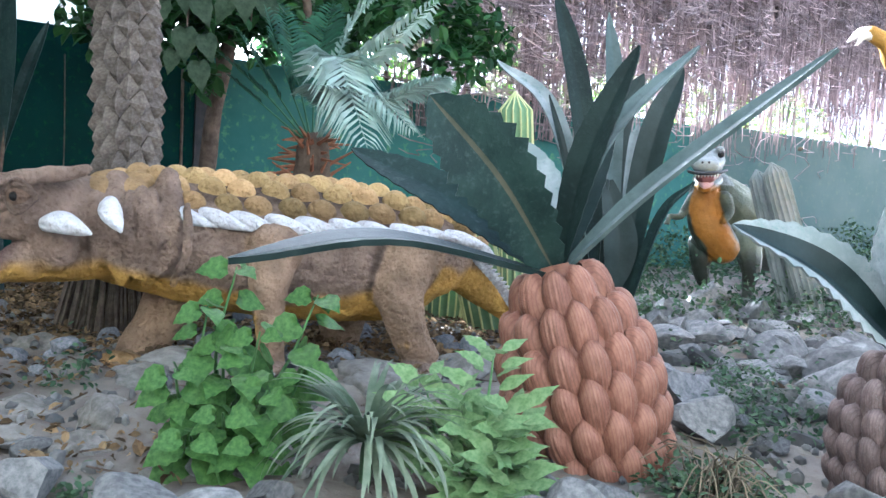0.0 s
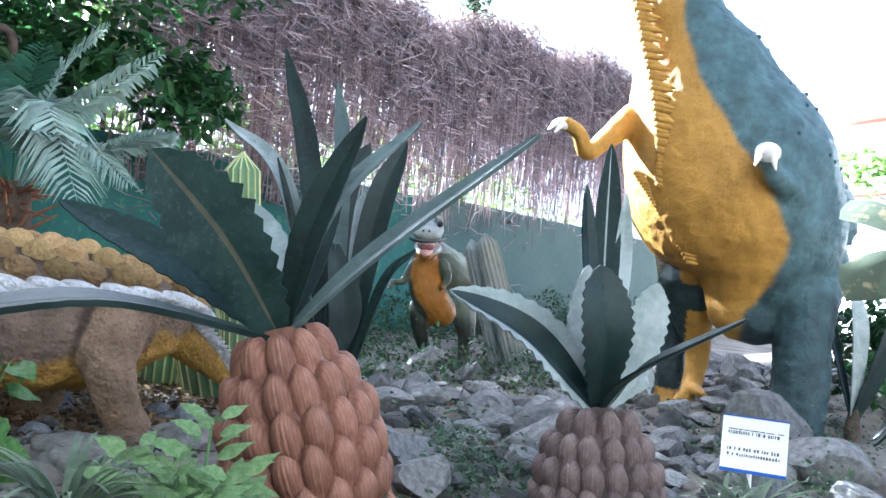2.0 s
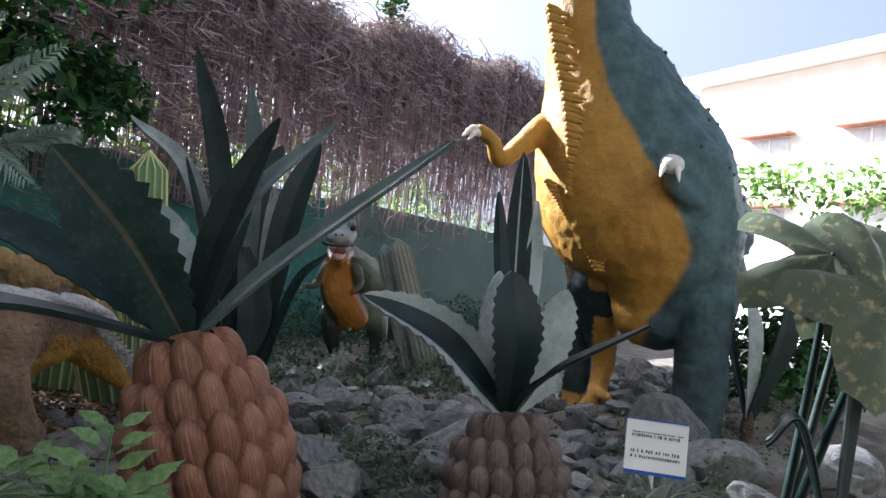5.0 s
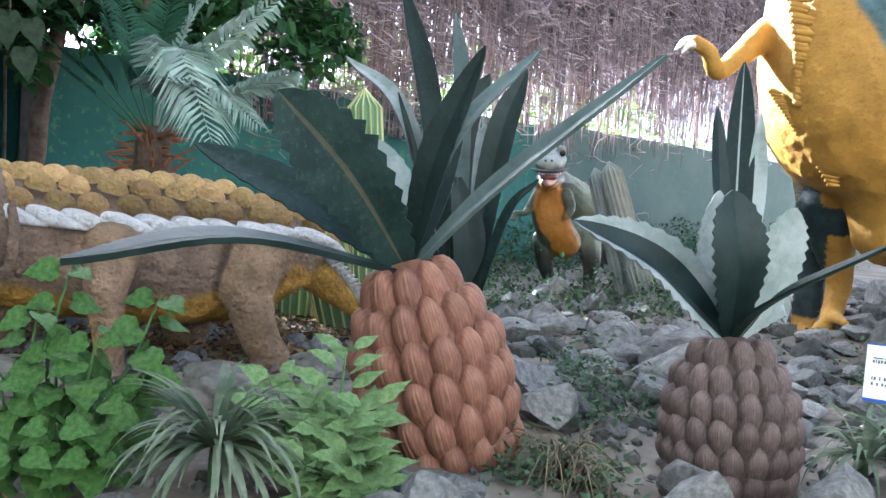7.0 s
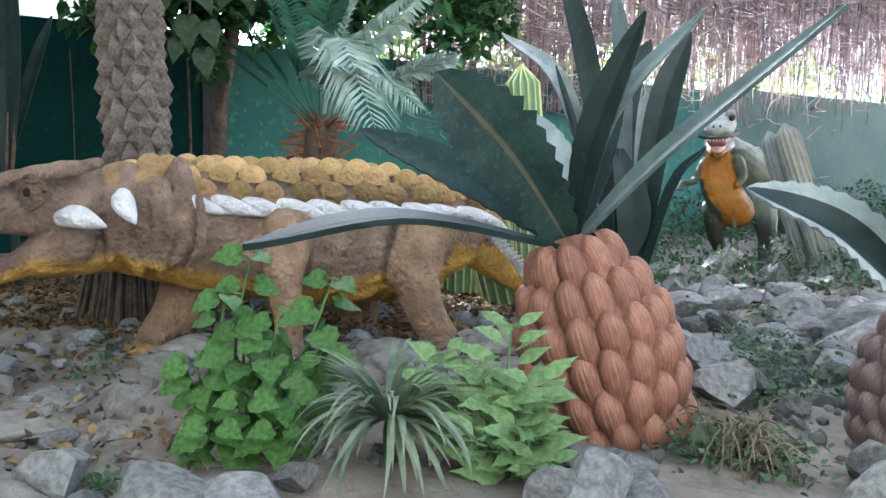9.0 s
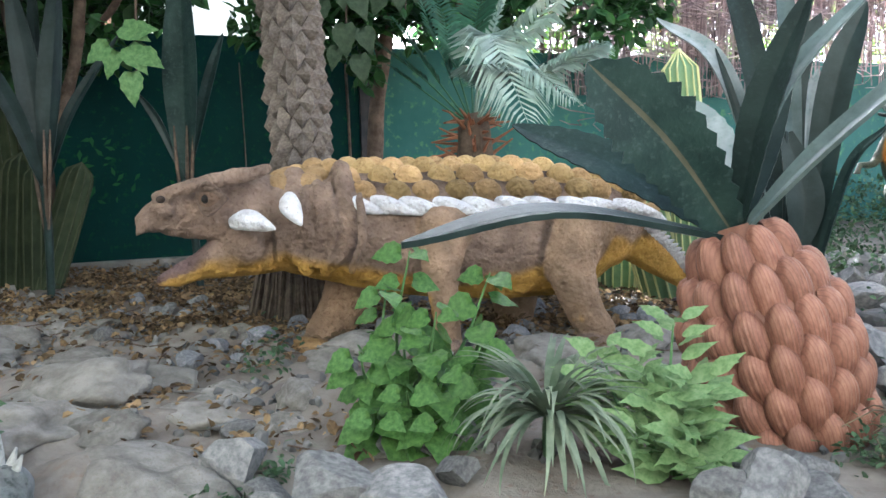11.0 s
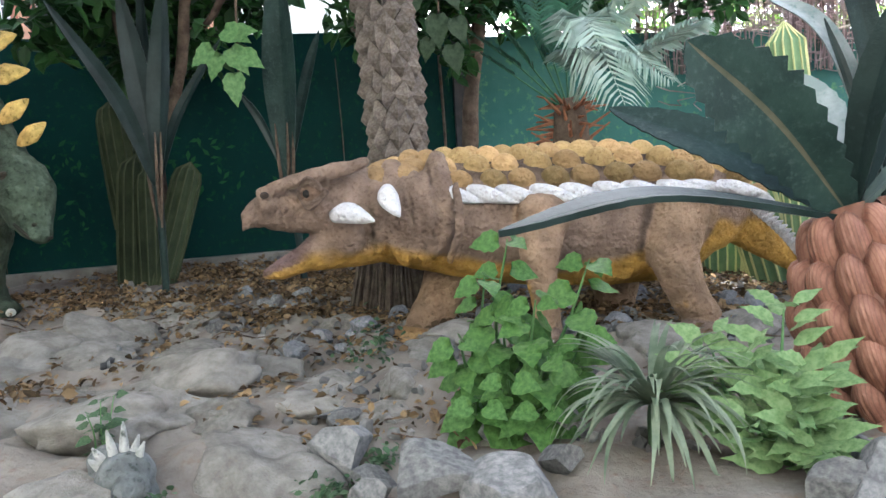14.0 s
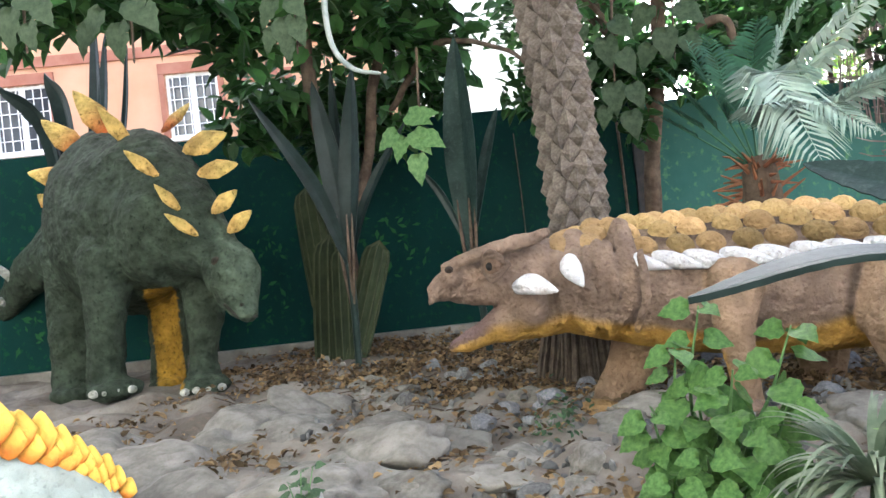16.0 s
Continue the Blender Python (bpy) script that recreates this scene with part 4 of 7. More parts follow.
def big_rex():
    clay = Clay()
    view = (0.62, 0.78, 0)
    torso = [(3.334, 5.251, 3.508, 0.311), (3.366, 5.254, 3.284, 0.301), (3.426, 5.263, 3.023, 0.344), (3.602, 5.266, 2.692, 0.500), (3.799, 5.274, 2.270, 0.687), (3.990, 5.257, 1.887, 0.781),
             (4.186, 5.180, 1.481, 0.670), (4.229, 5.145, 1.198, 0.524), (4.192, 5.150, 0.957, 0.341)]
    pieces = [tube(torso, 24, 6, 0.95, view)]
    pieces.append(tube([(3.426, 5.191, 3.676, 0.192), (3.010, 5.213, 3.500, 0.150), (2.696, 5.226, 3.493, 0.145), (2.451, 5.235, 3.611, 0.121)], 14, 5, 1.2, view))
    pieces.append(tube([(3.461, 5.204, 4.095, 0.299), (3.035, 5.233, 4.337, 0.186), (2.649, 5.272, 4.361, 0.151), (2.389, 5.285, 4.329, 0.109)], 14, 5, 1.2, view))
    pieces.append(tube([(4.684, 5.336, 1.719, 0.462), (5.200, 5.948, 1.564, 0.378), (5.757, 6.655, 1.365, 0.271), (6.395, 7.426, 1.165, 0.117)], 14, 5))
    pieces.append(tube([(4.523, 5.011, 1.338, 0.323), (4.436, 4.887, 1.075, 0.257), (4.363, 4.791, 0.741, 0.204), (4.330, 4.740, 0.336, 0.198), (4.284, 4.755, -0.033, 0.215)], 16, 5, 1.1, view))
    pieces.append(tube([(4.040, 5.717, 1.158, 0.263), (4.117, 5.723, 0.766, 0.159), (4.157, 5.694, 0.491, 0.092), (4.051, 5.647, 0.218, 0.081), (3.984, 5.634, 0.082, 0.076)], 12, 5))
    pieces.append(tube([(4.088, 5.988, 1.079, 0.154), (4.094, 5.984, 0.644, 0.134), (4.077, 5.934, 0.219, 0.131), (4.024, 5.850, -0.003, 0.121)], 12, 5))
    for p in (((3.825, 5.561, 0.046)), ((4.036, 5.410, 0.247))):
        pieces.append(tube([(*(4.050, 5.648, 0.286), 0.06), (*p, 0.035)], 8, 4))
    for p in (((3.992, 4.612, -0.073)), ((4.071, 4.476, -0.071)), ((4.209, 4.415, -0.025))):
        pieces.append(tube([(*(4.291, 4.748, -0.011), 0.12), (*p, 0.06)], 8, 4))
    pieces.append(tube([(3.438, 5.208, 3.520, 0.205), (3.456, 5.243, 3.917, 0.181), (3.437, 5.280, 4.412, 0.172)], 14, 5, 1.0, view))
    # arms
    pieces.append(tube([(*(3.207, 5.422, 2.287), 0.115), (*(2.984, 5.377, 2.105), 0.085), (*(2.822, 5.352, 1.967), 0.068), (*(2.704, 5.300, 2.083), 0.055), (*(2.591, 5.301, 2.145), 0.05)], 10, 5))
    pieces.append(tube([(*(4.230, 4.736, 1.837), 0.13), (*(3.957, 4.577, 1.792), 0.10), (*(3.737, 4.501, 1.848), 0.085), (*(3.645, 4.447, 1.961), 0.085)], 10, 5))
    v, f = sculpt(pieces, 0.022, 3)
    v = roughen(v, 3.5, 0.018, 16.0, 0.006)
    right = np.array((0.788, -0.616, 0))
    bpts = [(3.357, 4.973, 3.834), (3.370, 5.204, 3.456), (3.432, 5.163, 3.000), (3.524, 5.101, 2.556), (3.746, 4.940, 2.132), (3.938, 4.788, 1.804), (4.137, 4.751, 1.449), (4.079, 4.801, 1.154), (3.994, 5.001, 0.912)]
    bz = np.array([p[2] for p in bpts])[::-1]
    bu = np.array([np.dot(p, right) for p in bpts])[::-1]
    u = v @ right
    b = np.interp(v[:, 2], bz, bu)
    wob = np.array([noise.noise(Vector(p) * 5) for p in v]) * 0.03
    w = smoothstep(0.03, -0.03, u - b + wob)
    near_leg = (v[:, 2] < bz[0]) & (u > (4.114, 5.033, 0.955)[0] * right[0] + (4.114, 5.033, 0.955)[1] * right[1])
    grey_leg = (v[:, 2] < (4.037, 5.961, 0.883)[2]) & (u < np.dot((4.067, 5.820, 0.424), right)) & (v[:, 2] > 0.25)
    dep = v @ np.array((0.62, 0.78, 0))
    shin = (v[:, 2] < (4.113, 5.664, 0.887)[2]) & (u > np.dot((4.068, 5.758, 0.432), right)) | (v[:, 2] < (4.046, 5.712, 0.230)[2])
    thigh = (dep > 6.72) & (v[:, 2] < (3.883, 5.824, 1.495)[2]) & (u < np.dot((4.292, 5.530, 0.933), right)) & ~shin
    w = np.where(near_leg | thigh, 0, w)
    top = v[:, 2] > (2.902, 5.137, 3.329)[2]
    w = np.where(top, 0, w)
    w = w[:, None]
    ribs = 1 - 0.04 * (np.sin(v[:, 2] * 75) > 0.55)[:, None]
    # far thigh is darker grey; shade towards the feet is painted as a fade
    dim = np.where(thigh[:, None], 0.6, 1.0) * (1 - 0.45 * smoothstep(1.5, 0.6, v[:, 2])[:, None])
    v = v + right * (np.array([noise.noise(Vector((p[0] * 9, p[1] * 9, p[2] * 30))) for p in v])[:, None] * 0.012 * (1 - w))
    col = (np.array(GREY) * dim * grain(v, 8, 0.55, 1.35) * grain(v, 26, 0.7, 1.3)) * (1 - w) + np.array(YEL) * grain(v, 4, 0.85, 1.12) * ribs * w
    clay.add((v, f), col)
    # the fringe of spines down the breast and the flank
    def fringe(pts, n, l, rad, c=YEL):
        s = spline(pts, 12)
        for k in range(n):
            p = s[int(k * (len(s) - 1) / max(1, n - 1))]
            ln = l * (0.75 + 0.5 * ((k * 37) % 10) / 10)
            clay.add(cone_spike(p, p + np.array((0.80 * ln, -0.75 * ln, -0.22 * ln)), rad, 6), np.array(c))
    fringe([(2.995, 5.222, 3.122), (3.039, 5.150, 2.825), (3.113, 5.106, 2.526), (3.168, 5.072, 2.231), (3.220, 5.086, 1.987), (3.253, 5.113, 1.775)], 40, 0.14, 0.036)
    fringe([(3.146, 5.250, 1.857), (3.324, 5.162, 1.585), (3.558, 5.102, 1.251)], 30, 0.08, 0.025)
    fringe([(3.764, 5.842, 1.349), (3.802, 5.818, 1.156), (3.855, 5.783, 0.952)], 14, 0.10, 0.03, (0.5, 0.45, 0.32))
    # knobs on the back, teeth, claws
    rng = random.Random(4)
    for k in range(260):
        i = rng.randrange(len(v))
        if w[i, 0] < 0.1 and v[i, 2] > 1.4 and u[i] > np.interp(v[i, 2], bz, bu) + 0.35:
            clay.add(ball(v[i], rng.uniform(0.012, 0.024), 7, 5), np.array(GREY) * 0.6)
    for k in range(9):
        a = k / 8
        b0 = np.array((2.422, 5.138, 3.644)) * (1 - a) + np.array((2.875, 5.084, 3.584)) * a
        clay.add(cone_spike(b0, b0 + np.array((0.0, 0.0, 0.10)), 0.016, 6), np.array((0.75, 0.72, 0.66)))
        b0 = np.array((2.393, 5.151, 4.052)) * (1 - a) + np.array((2.844, 5.101, 4.102)) * a
        clay.add(cone_spike(b0, b0 + np.array((0.0, 0.0, -0.09)), 0.016, 6), np.array((0.75, 0.72, 0.66)))
    for p, q in (((2.591, 5.301, 2.145), (2.442, 5.261, 2.067)), ((2.600, 5.296, 2.121), (2.484, 5.241, 2.046)), ((3.608, 4.438, 1.974), (3.508, 4.391, 1.870)), ((3.643, 4.410, 1.976), (3.606, 4.311, 1.846))):
        clay.add(cone_spike(p, q, 0.032, 8, (0, 0, 0.03)), np.array((0.70, 0.66, 0.58)))
    clay.add(ball((3.626, 4.424, 1.975), (0.085, 0.085, 0.07)), np.array((0.60, 0.58, 0.53)))
    clay.add(tube([(3.292, 5.135, 3.901, 0.188), (2.950, 5.202, 3.853, 0.164), (2.683, 5.255, 3.844, 0.121)], 12, 4, 1.0, view), np.array((0.10, 0.05, 0.09)))
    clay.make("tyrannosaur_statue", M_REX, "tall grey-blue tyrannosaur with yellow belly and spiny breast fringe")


big_rex()


def small_rex():
    clay = Clay()
    side = (0.95, -0.31, 0)
    chest = [(2.56, 8.21, 1.221, 0.117), (2.525, 8.169, 1.06, 0.146), (2.55, 8.161, 0.886, 0.169), (2.64, 8.164, 0.717, 0.193), (2.775, 8.193, 0.57, 0.171)]
    back = [(2.616, 8.318, 1.255, 0.131), (2.799, 8.396, 1.12, 0.181), (3.034, 8.526, 0.953, 0.234), (3.211, 8.675, 0.753, 0.264), (3.42, 8.97, 0.575, 0.196), (3.671, 9.302, 0.397, 0.109)]
    arm = [(2.422, 8.148, 1.052, 0.064), (2.341, 8.119, 0.912, 0.046), (2.271, 8.066, 0.857, 0.034), (2.161, 8.014, 0.862, 0.028)]
    arm2 = [(2.713, 8.108, 1.076, 0.082), (2.745, 8.023, 0.941, 0.052), (2.684, 7.96, 0.847, 0.034)]
    leg = [(2.606, 8.3, 0.611, 0.155), (2.579, 8.225, 0.377, 0.094), (2.635, 8.228, 0.177, 0.059), (2.63, 8.209, 0.025, 0.053)]
    leg2 = [(3.072, 8.406, 0.635, 0.171), (3.103, 8.288, 0.391, 0.103), (3.097, 8.291, 0.196, 0.066), (3.08, 8.243, 0.055, 0.06)]
    pieces = [tube(chest, 16, 5, 0.95, (0.3, 0.95, 0)), tube(back, 16, 5), tube(arm, 8, 4), tube(arm2, 8, 4), tube(leg, 10, 4), tube(leg2, 10, 4),
              tube([(2.6, 8.303, 1.384, 0.119), (2.522, 8.117, 1.455, 0.11)], 14, 5, 1.15, side),
              tube([(2.524, 8.117, 1.432, 0.104), (2.457, 7.928, 1.382, 0.09), (2.395, 7.759, 1.356, 0.072)], 14, 5, 1.65, side),
              tube([(2.546, 8.131, 1.237, 0.087), (2.48, 7.963, 1.185, 0.063), (2.426, 7.833, 1.142, 0.039)], 12, 4, 1.75, side),
              ball((2.395, 8.072, 1.511), 0.050), ball((2.597, 8.01, 1.522), 0.050), ball((2.574, 8.101, 0.013), (0.12, 0.17, 0.05)), ball((3.036, 8.153, 0.041), (0.12, 0.16, 0.05))]
    for k in (-1, 0, 1):
        pieces.append(tube([(2.161, 8.014, 0.862, 0.023), (*(np.array((2.141, 7.978, 0.783)) + np.array(side) * 0.025 * k), 0.012)], 6, 3))
    v, f = sculpt(pieces, 0.0135, 2)
    v = roughen(v, 6, 0.008, 20, 0.004)
    right = np.array((0.955, -0.297, 0))
    u = v @ right
    mids = np.array([p[:3] for p in chest[::-1]]) @ right
    mz, mr = [p[2] for p in chest[::-1]], [p[3] for p in chest[::-1]]
    off = np.abs(u - np.interp(v[:, 2], mz, mids) - 0.02) / np.interp(v[:, 2], mz, mr)
    dep = v @ np.array((0.297, 0.955, 0))
    wob = np.array([noise.noise(Vector(p) * 9) for p in v]) * 0.10
    z0, z1 = (2.748, 8.149, 0.43)[2], (2.549, 8.161, 1.179)[2]
    w = (smoothstep(1.02, 0.88, off + wob) * smoothstep(z0 - 0.02, z0 + 0.05, v[:, 2]) * smoothstep(z1 + 0.03, z1 - 0.02, v[:, 2]) * (dep < 8.72))[:, None]
    low = smoothstep(0.62, 0.42, v[:, 2])[:, None]
    pale = smoothstep(8.62, 8.85, dep)[:, None]
    base = np.array((0.055, 0.068, 0.05)) * (1 - pale) + np.array((0.20, 0.215, 0.15)) * pale
    base = base * (1 - 0.72 * low)
    head = (v[:, 2] > z1 + 0.02)[:, None] & (dep < 8.72)[:, None]
    base = np.where(head, np.array((0.20, 0.22, 0.21)), base)
    clay.add((v, f), base * grain(v, 9, 0.65, 1.3) * (1 - w) + np.array((0.28, 0.125, 0.018)) * grain(v, 6, 0.72, 1.15) * w)
    # mouth lining, tongue, lip, eyes, teeth
    clay.add(tube([(2.518, 8.077, 1.292, 0.069), (2.467, 7.946, 1.264, 0.057), (2.428, 7.832, 1.237, 0.045)], 12, 4, 1.8, side), np.array((0.20, 0.075, 0.07)))
    clay.add(tube([(2.489, 7.981, 1.214, 0.046), (2.433, 7.831, 1.182, 0.034), (2.406, 7.755, 1.157, 0.017)], 10, 4, 1.8, side), np.array((0.50, 0.30, 0.28)))
    clay.add(tube([(2.295, 7.956, 1.305, 0.014), (2.289, 7.77, 1.286, 0.017), (2.359, 7.623, 1.28, 0.016), (2.503, 7.682, 1.298, 0.017), (2.627, 7.852, 1.334, 0.014)], 8, 5), np.array((0.03, 0.03, 0.03)))
    for p in ((2.363, 7.998, 1.483), (2.586, 7.929, 1.484)):
        clay.add(ball(p, 0.034, 10, 8), np.array(DARK))
    for p in ((2.328, 7.643, 1.381), (2.385, 7.626, 1.385)):
        clay.add(ball(p, 0.012, 8, 6), np.array(DARK))
    for k in range(8):
        a = k / 7
        b0 = np.array((2.297, 7.715, 1.269)) * (1 - a) + np.array((2.475, 7.628, 1.284)) * a
        clay.add(cone_spike(b0, b0 + np.array((0, 0, -0.03)), 0.010, 5), np.array((0.7, 0.68, 0.62)))
    clay.make("small_tyrannosaur_statue", M_REX, "small grey-green tyrannosaur with open mouth and orange chest")


small_rex()


def plate_fin(base, tip, width, thick=0.022):
    """A leaf-shaped bony plate."""
    b, t = np.array(base, float), np.array(tip, float)
    d = t - b
    l = np.linalg.norm(d)
    m = frame_to(d, (0.45, -0.72, 0.5))
    v, f = ball((0.5, 0, 0), (0.5, 0.5, 0.5), 12, 10)
    x = v[:, 0]
    taper = np.where(x > 0.45, np.clip(1.05 - (x - 0.45) * 1.1, 0.2, 1), 0.75 + 0.55 * x)
    v = np.stack([x * l, v[:, 1] * width * taper, v[:, 2] * thick * 2], 1)
    return v @ np.array(m.to_3x3()).T + b, f, x


def plated_dinosaur():
    clay = Clay()
    G = np.array((0.045, 0.060, 0.042))
    pieces = [tube([(-5.148, 4.366, 1.268, 0.485), (-5.584, 4.545, 1.363, 0.707), (-6.050, 4.763, 1.433, 0.817), (-6.546, 4.939, 1.425, 0.673), (-7.115, 5.007, 1.300, 0.402), (-7.637, 4.949, 1.112, 0.249), (-8.214, 4.969, 0.773, 0.164)], 20, 5, 0.74, (0.68, 0.73, 0)),
              tube([(-5.439, 4.564, 1.746, 0.413), (-5.068, 4.458, 1.432, 0.370), (-4.774, 4.411, 1.187, 0.289), (-4.564, 4.415, 1.041, 0.196)], 16, 5),
              tube([(-4.563, 4.416, 1.047, 0.180), (-4.391, 4.378, 0.905, 0.191), (-4.290, 4.336, 0.708, 0.136), (-4.208, 4.305, 0.617, 0.082)], 14, 5),
              tube([(-5.487, 4.184, 1.134, 0.248), (-5.476, 4.115, 0.811, 0.183), (-5.500, 4.083, 0.467, 0.141), (-5.512, 4.067, 0.165, 0.145)], 14, 5),
              tube([(-4.942, 4.598, 0.857, 0.180), (-4.956, 4.583, 0.547, 0.148), (-4.981, 4.555, 0.240, 0.115), (-4.994, 4.541, 0.065, 0.134)], 14, 5),
              tube([(-5.674, 4.905, 0.874, 0.231), (-5.695, 4.880, 0.486, 0.175), (-5.732, 4.837, 0.005, 0.149)], 12, 5),
              tube([(-6.511, 4.648, 1.308, 0.301), (-6.487, 4.508, 0.671, 0.203), (-6.436, 4.406, 0.048, 0.160)], 14, 5),
              ball((-5.401, 4.049, 0.134), (0.22, 0.2, 0.09)), ball((-4.910, 4.485, 0.067), (0.2, 0.18, 0.09)), ball((-5.659, 4.768, -0.000), (0.18, 0.18, 0.08)), ball((-6.356, 4.346, 0.022), (0.2, 0.2, 0.09)),
              ball((-4.180, 4.277, 0.619), (0.075, 0.09, 0.06))]
    v, f = sculpt(pieces, 0.02, 3)
    v = roughen(v, 4.0, 0.024, 17, 0.012)
    right = np.array((0.68, 0.73, 0))
    u = v @ right
    inner = ((v[:, 2] < (-5.524, 4.772, 0.854)[2]) & (u > np.dot((-5.712, 4.704, 0.417), right)) & (u < np.dot((-5.567, 4.876, 0.385), right))).astype(float)[:, None]
    light = smoothstep(0.5, 1.0, np.array([0.5 + 0.5 * noise.noise(Vector(p) * 3.1) for p in v]))[:, None]
    head = smoothstep(np.dot((-4.563, 4.344, 0.942), right), np.dot((-4.480, 4.430, 0.928), right), u)[:, None] * (v[:, 2] > 0.6)[:, None]
    col = (G * (1 + 0.5 * light) * (1 + 0.9 * head)) * grain(v, 13, 0.7, 1.3)
    col = col * (1 - inner) + np.array((0.42, 0.24, 0.03)) * grain(v, 8, 0.5, 1.2) * inner
    clay.add((v, f), col)
    fins = [((-4.863, 4.463, 1.874), (-4.550, 4.642, 1.973), 0.24), ((-4.657, 4.390, 1.672), (-4.370, 4.538, 1.711), 0.18), ((-4.498, 4.339, 1.360), (-4.321, 4.446, 1.512), 0.15), ((-4.360, 4.337, 1.206), (-4.189, 4.434, 1.349), 0.14),
            ((-4.910, 4.260, 1.679), (-5.057, 4.084, 1.897), 0.11), ((-4.678, 4.219, 1.400), (-4.787, 4.096, 1.612), 0.09), ((-4.497, 4.195, 1.202), (-4.643, 4.033, 1.385), 0.09), ((-5.321, 4.393, 1.957), (-5.541, 4.277, 2.324), 0.13),
            ((-5.709, 4.549, 2.095), (-6.044, 4.441, 2.558), 0.22), ((-6.002, 4.497, 1.986), (-6.361, 4.339, 2.358), 0.22), ((-6.257, 4.488, 1.838), (-6.527, 4.271, 1.930), 0.20), ((-6.584, 4.544, 1.621), (-6.661, 4.430, 1.761), 0.14), ((-5.401, 4.761, 2.114), (-5.377, 5.084, 2.391), 0.12)]
    for i, (a, b, w) in enumerate(fins):
        pv, pf, x = plate_fin(a, b, w)
        k = smoothstep(0.72, 0.18, x)[:, None] * (1.0 if i > 7 else 0.25)
        clay.add((pv, pf), np.array((0.66, 0.47, 0.15)) * (1 - k * 0.9) + np.array((0.42, 0.085, 0.02)) * k * 0.9)
    for a, b in (((-7.807, 4.867, 1.019), (-7.772, 4.539, 1.294)), ((-7.688, 4.869, 0.927), (-7.437, 4.889, 1.201)), ((-8.015, 4.911, 0.799), (-7.986, 4.567, 0.951))):
        clay.add(cone_spike(a, b, 0.05, 8), np.array((0.55, 0.55, 0.52)))
    clay.add(ball((-4.394, 4.231, 1.008), 0.035, 10, 8), np.array((0.05, 0.04, 0.03)))
    clay.add(ball((-4.201, 4.242, 0.685), 0.016, 8, 6), np.array((0.03, 0.03, 0.02)))
    clay.add(tube([(*(-4.303, 4.181, 0.698), 0.012), (*(-4.202, 4.213, 0.601), 0.012), (*(-4.105, 4.279, 0.596), 0.010)], 6, 4), np.array((0.05, 0.05, 0.04)))
    for c, n in (((-5.294, 3.941, 0.132), 4), ((-4.815, 4.366, 0.058), 4), ((-5.576, 4.634, -0.010), 3)):
        for k in range(n):
            b = np.array(c) + np.array((0.68, 0.73, 0)) * (k - (n - 1) / 2) * 0.09
            clay.add(ball(b, (0.035, 0.04, 0.03), 8, 6), np.array((0.55, 0.54, 0.50)))
    clay.make("plated_dinosaur_statue", M_STEG, "mottled dark green plated dinosaur with yellow back plates")


plated_dinosaur()


def crested_statue():
    clay = Clay()
    pieces = [tube([(-3.350, 1.572, 0.214, 0.253), (-3.165, 1.715, 0.163, 0.253), (-2.977, 1.841, 0.138, 0.225), (-2.854, 1.938, 0.073, 0.177), (-2.744, 2.007, -0.002, 0.111)], 18, 5, 1.0)]
    v, f = sculpt(pieces, 0.015, 3)
    v = roughen(v, 6, 0.012, 24, 0.004)
    clay.add((v, f), np.array((0.27, 0.31, 0.29)) * grain(v, 16, 0.7, 1.25))
    rng = random.Random(8)
    line = spline([(-2.986, 1.667, 0.459), (-2.916, 1.787, 0.383), (-2.859, 1.876, 0.314), (-2.809, 1.951, 0.238), (-2.766, 2.012, 0.152)], 6)
    for row in (0, 1, 2):
        for k in range(row, len(line), 3):
            q = k / (len(line) - 1)
            p = line[k] + np.array((0.02, 0.035, 0.0)) * (1 - row)
            h = (0.145 - 0.075 * q) * rng.uniform(0.88, 1.12)
            d = np.array((-0.020 + 0.05 * q + rng.gauss(0, 0.012), 0.02, h))
            pv, pf, x = plate_fin(p - d * 0.25, p + d, 0.150 - 0.060 * q, 0.012)
            side = np.sin((pv @ np.array((0.80, 0.58, 0.1))) * 420)[:, None] * 0.12
            m = np.clip(smoothstep(0.62, 0.10, x)[:, None] + side, 0, 1)
            clay.add((pv, pf), np.array((0.66, 0.43, 0.07)) * rng.uniform(0.85, 1.1) * (1 - m) + np.array((0.50, 0.15, 0.02)) * m)
    clay.make("crested_dinosaur_statue", M_REX, "low grey dinosaur with a scalloped yellow back crest")


crested_statue()


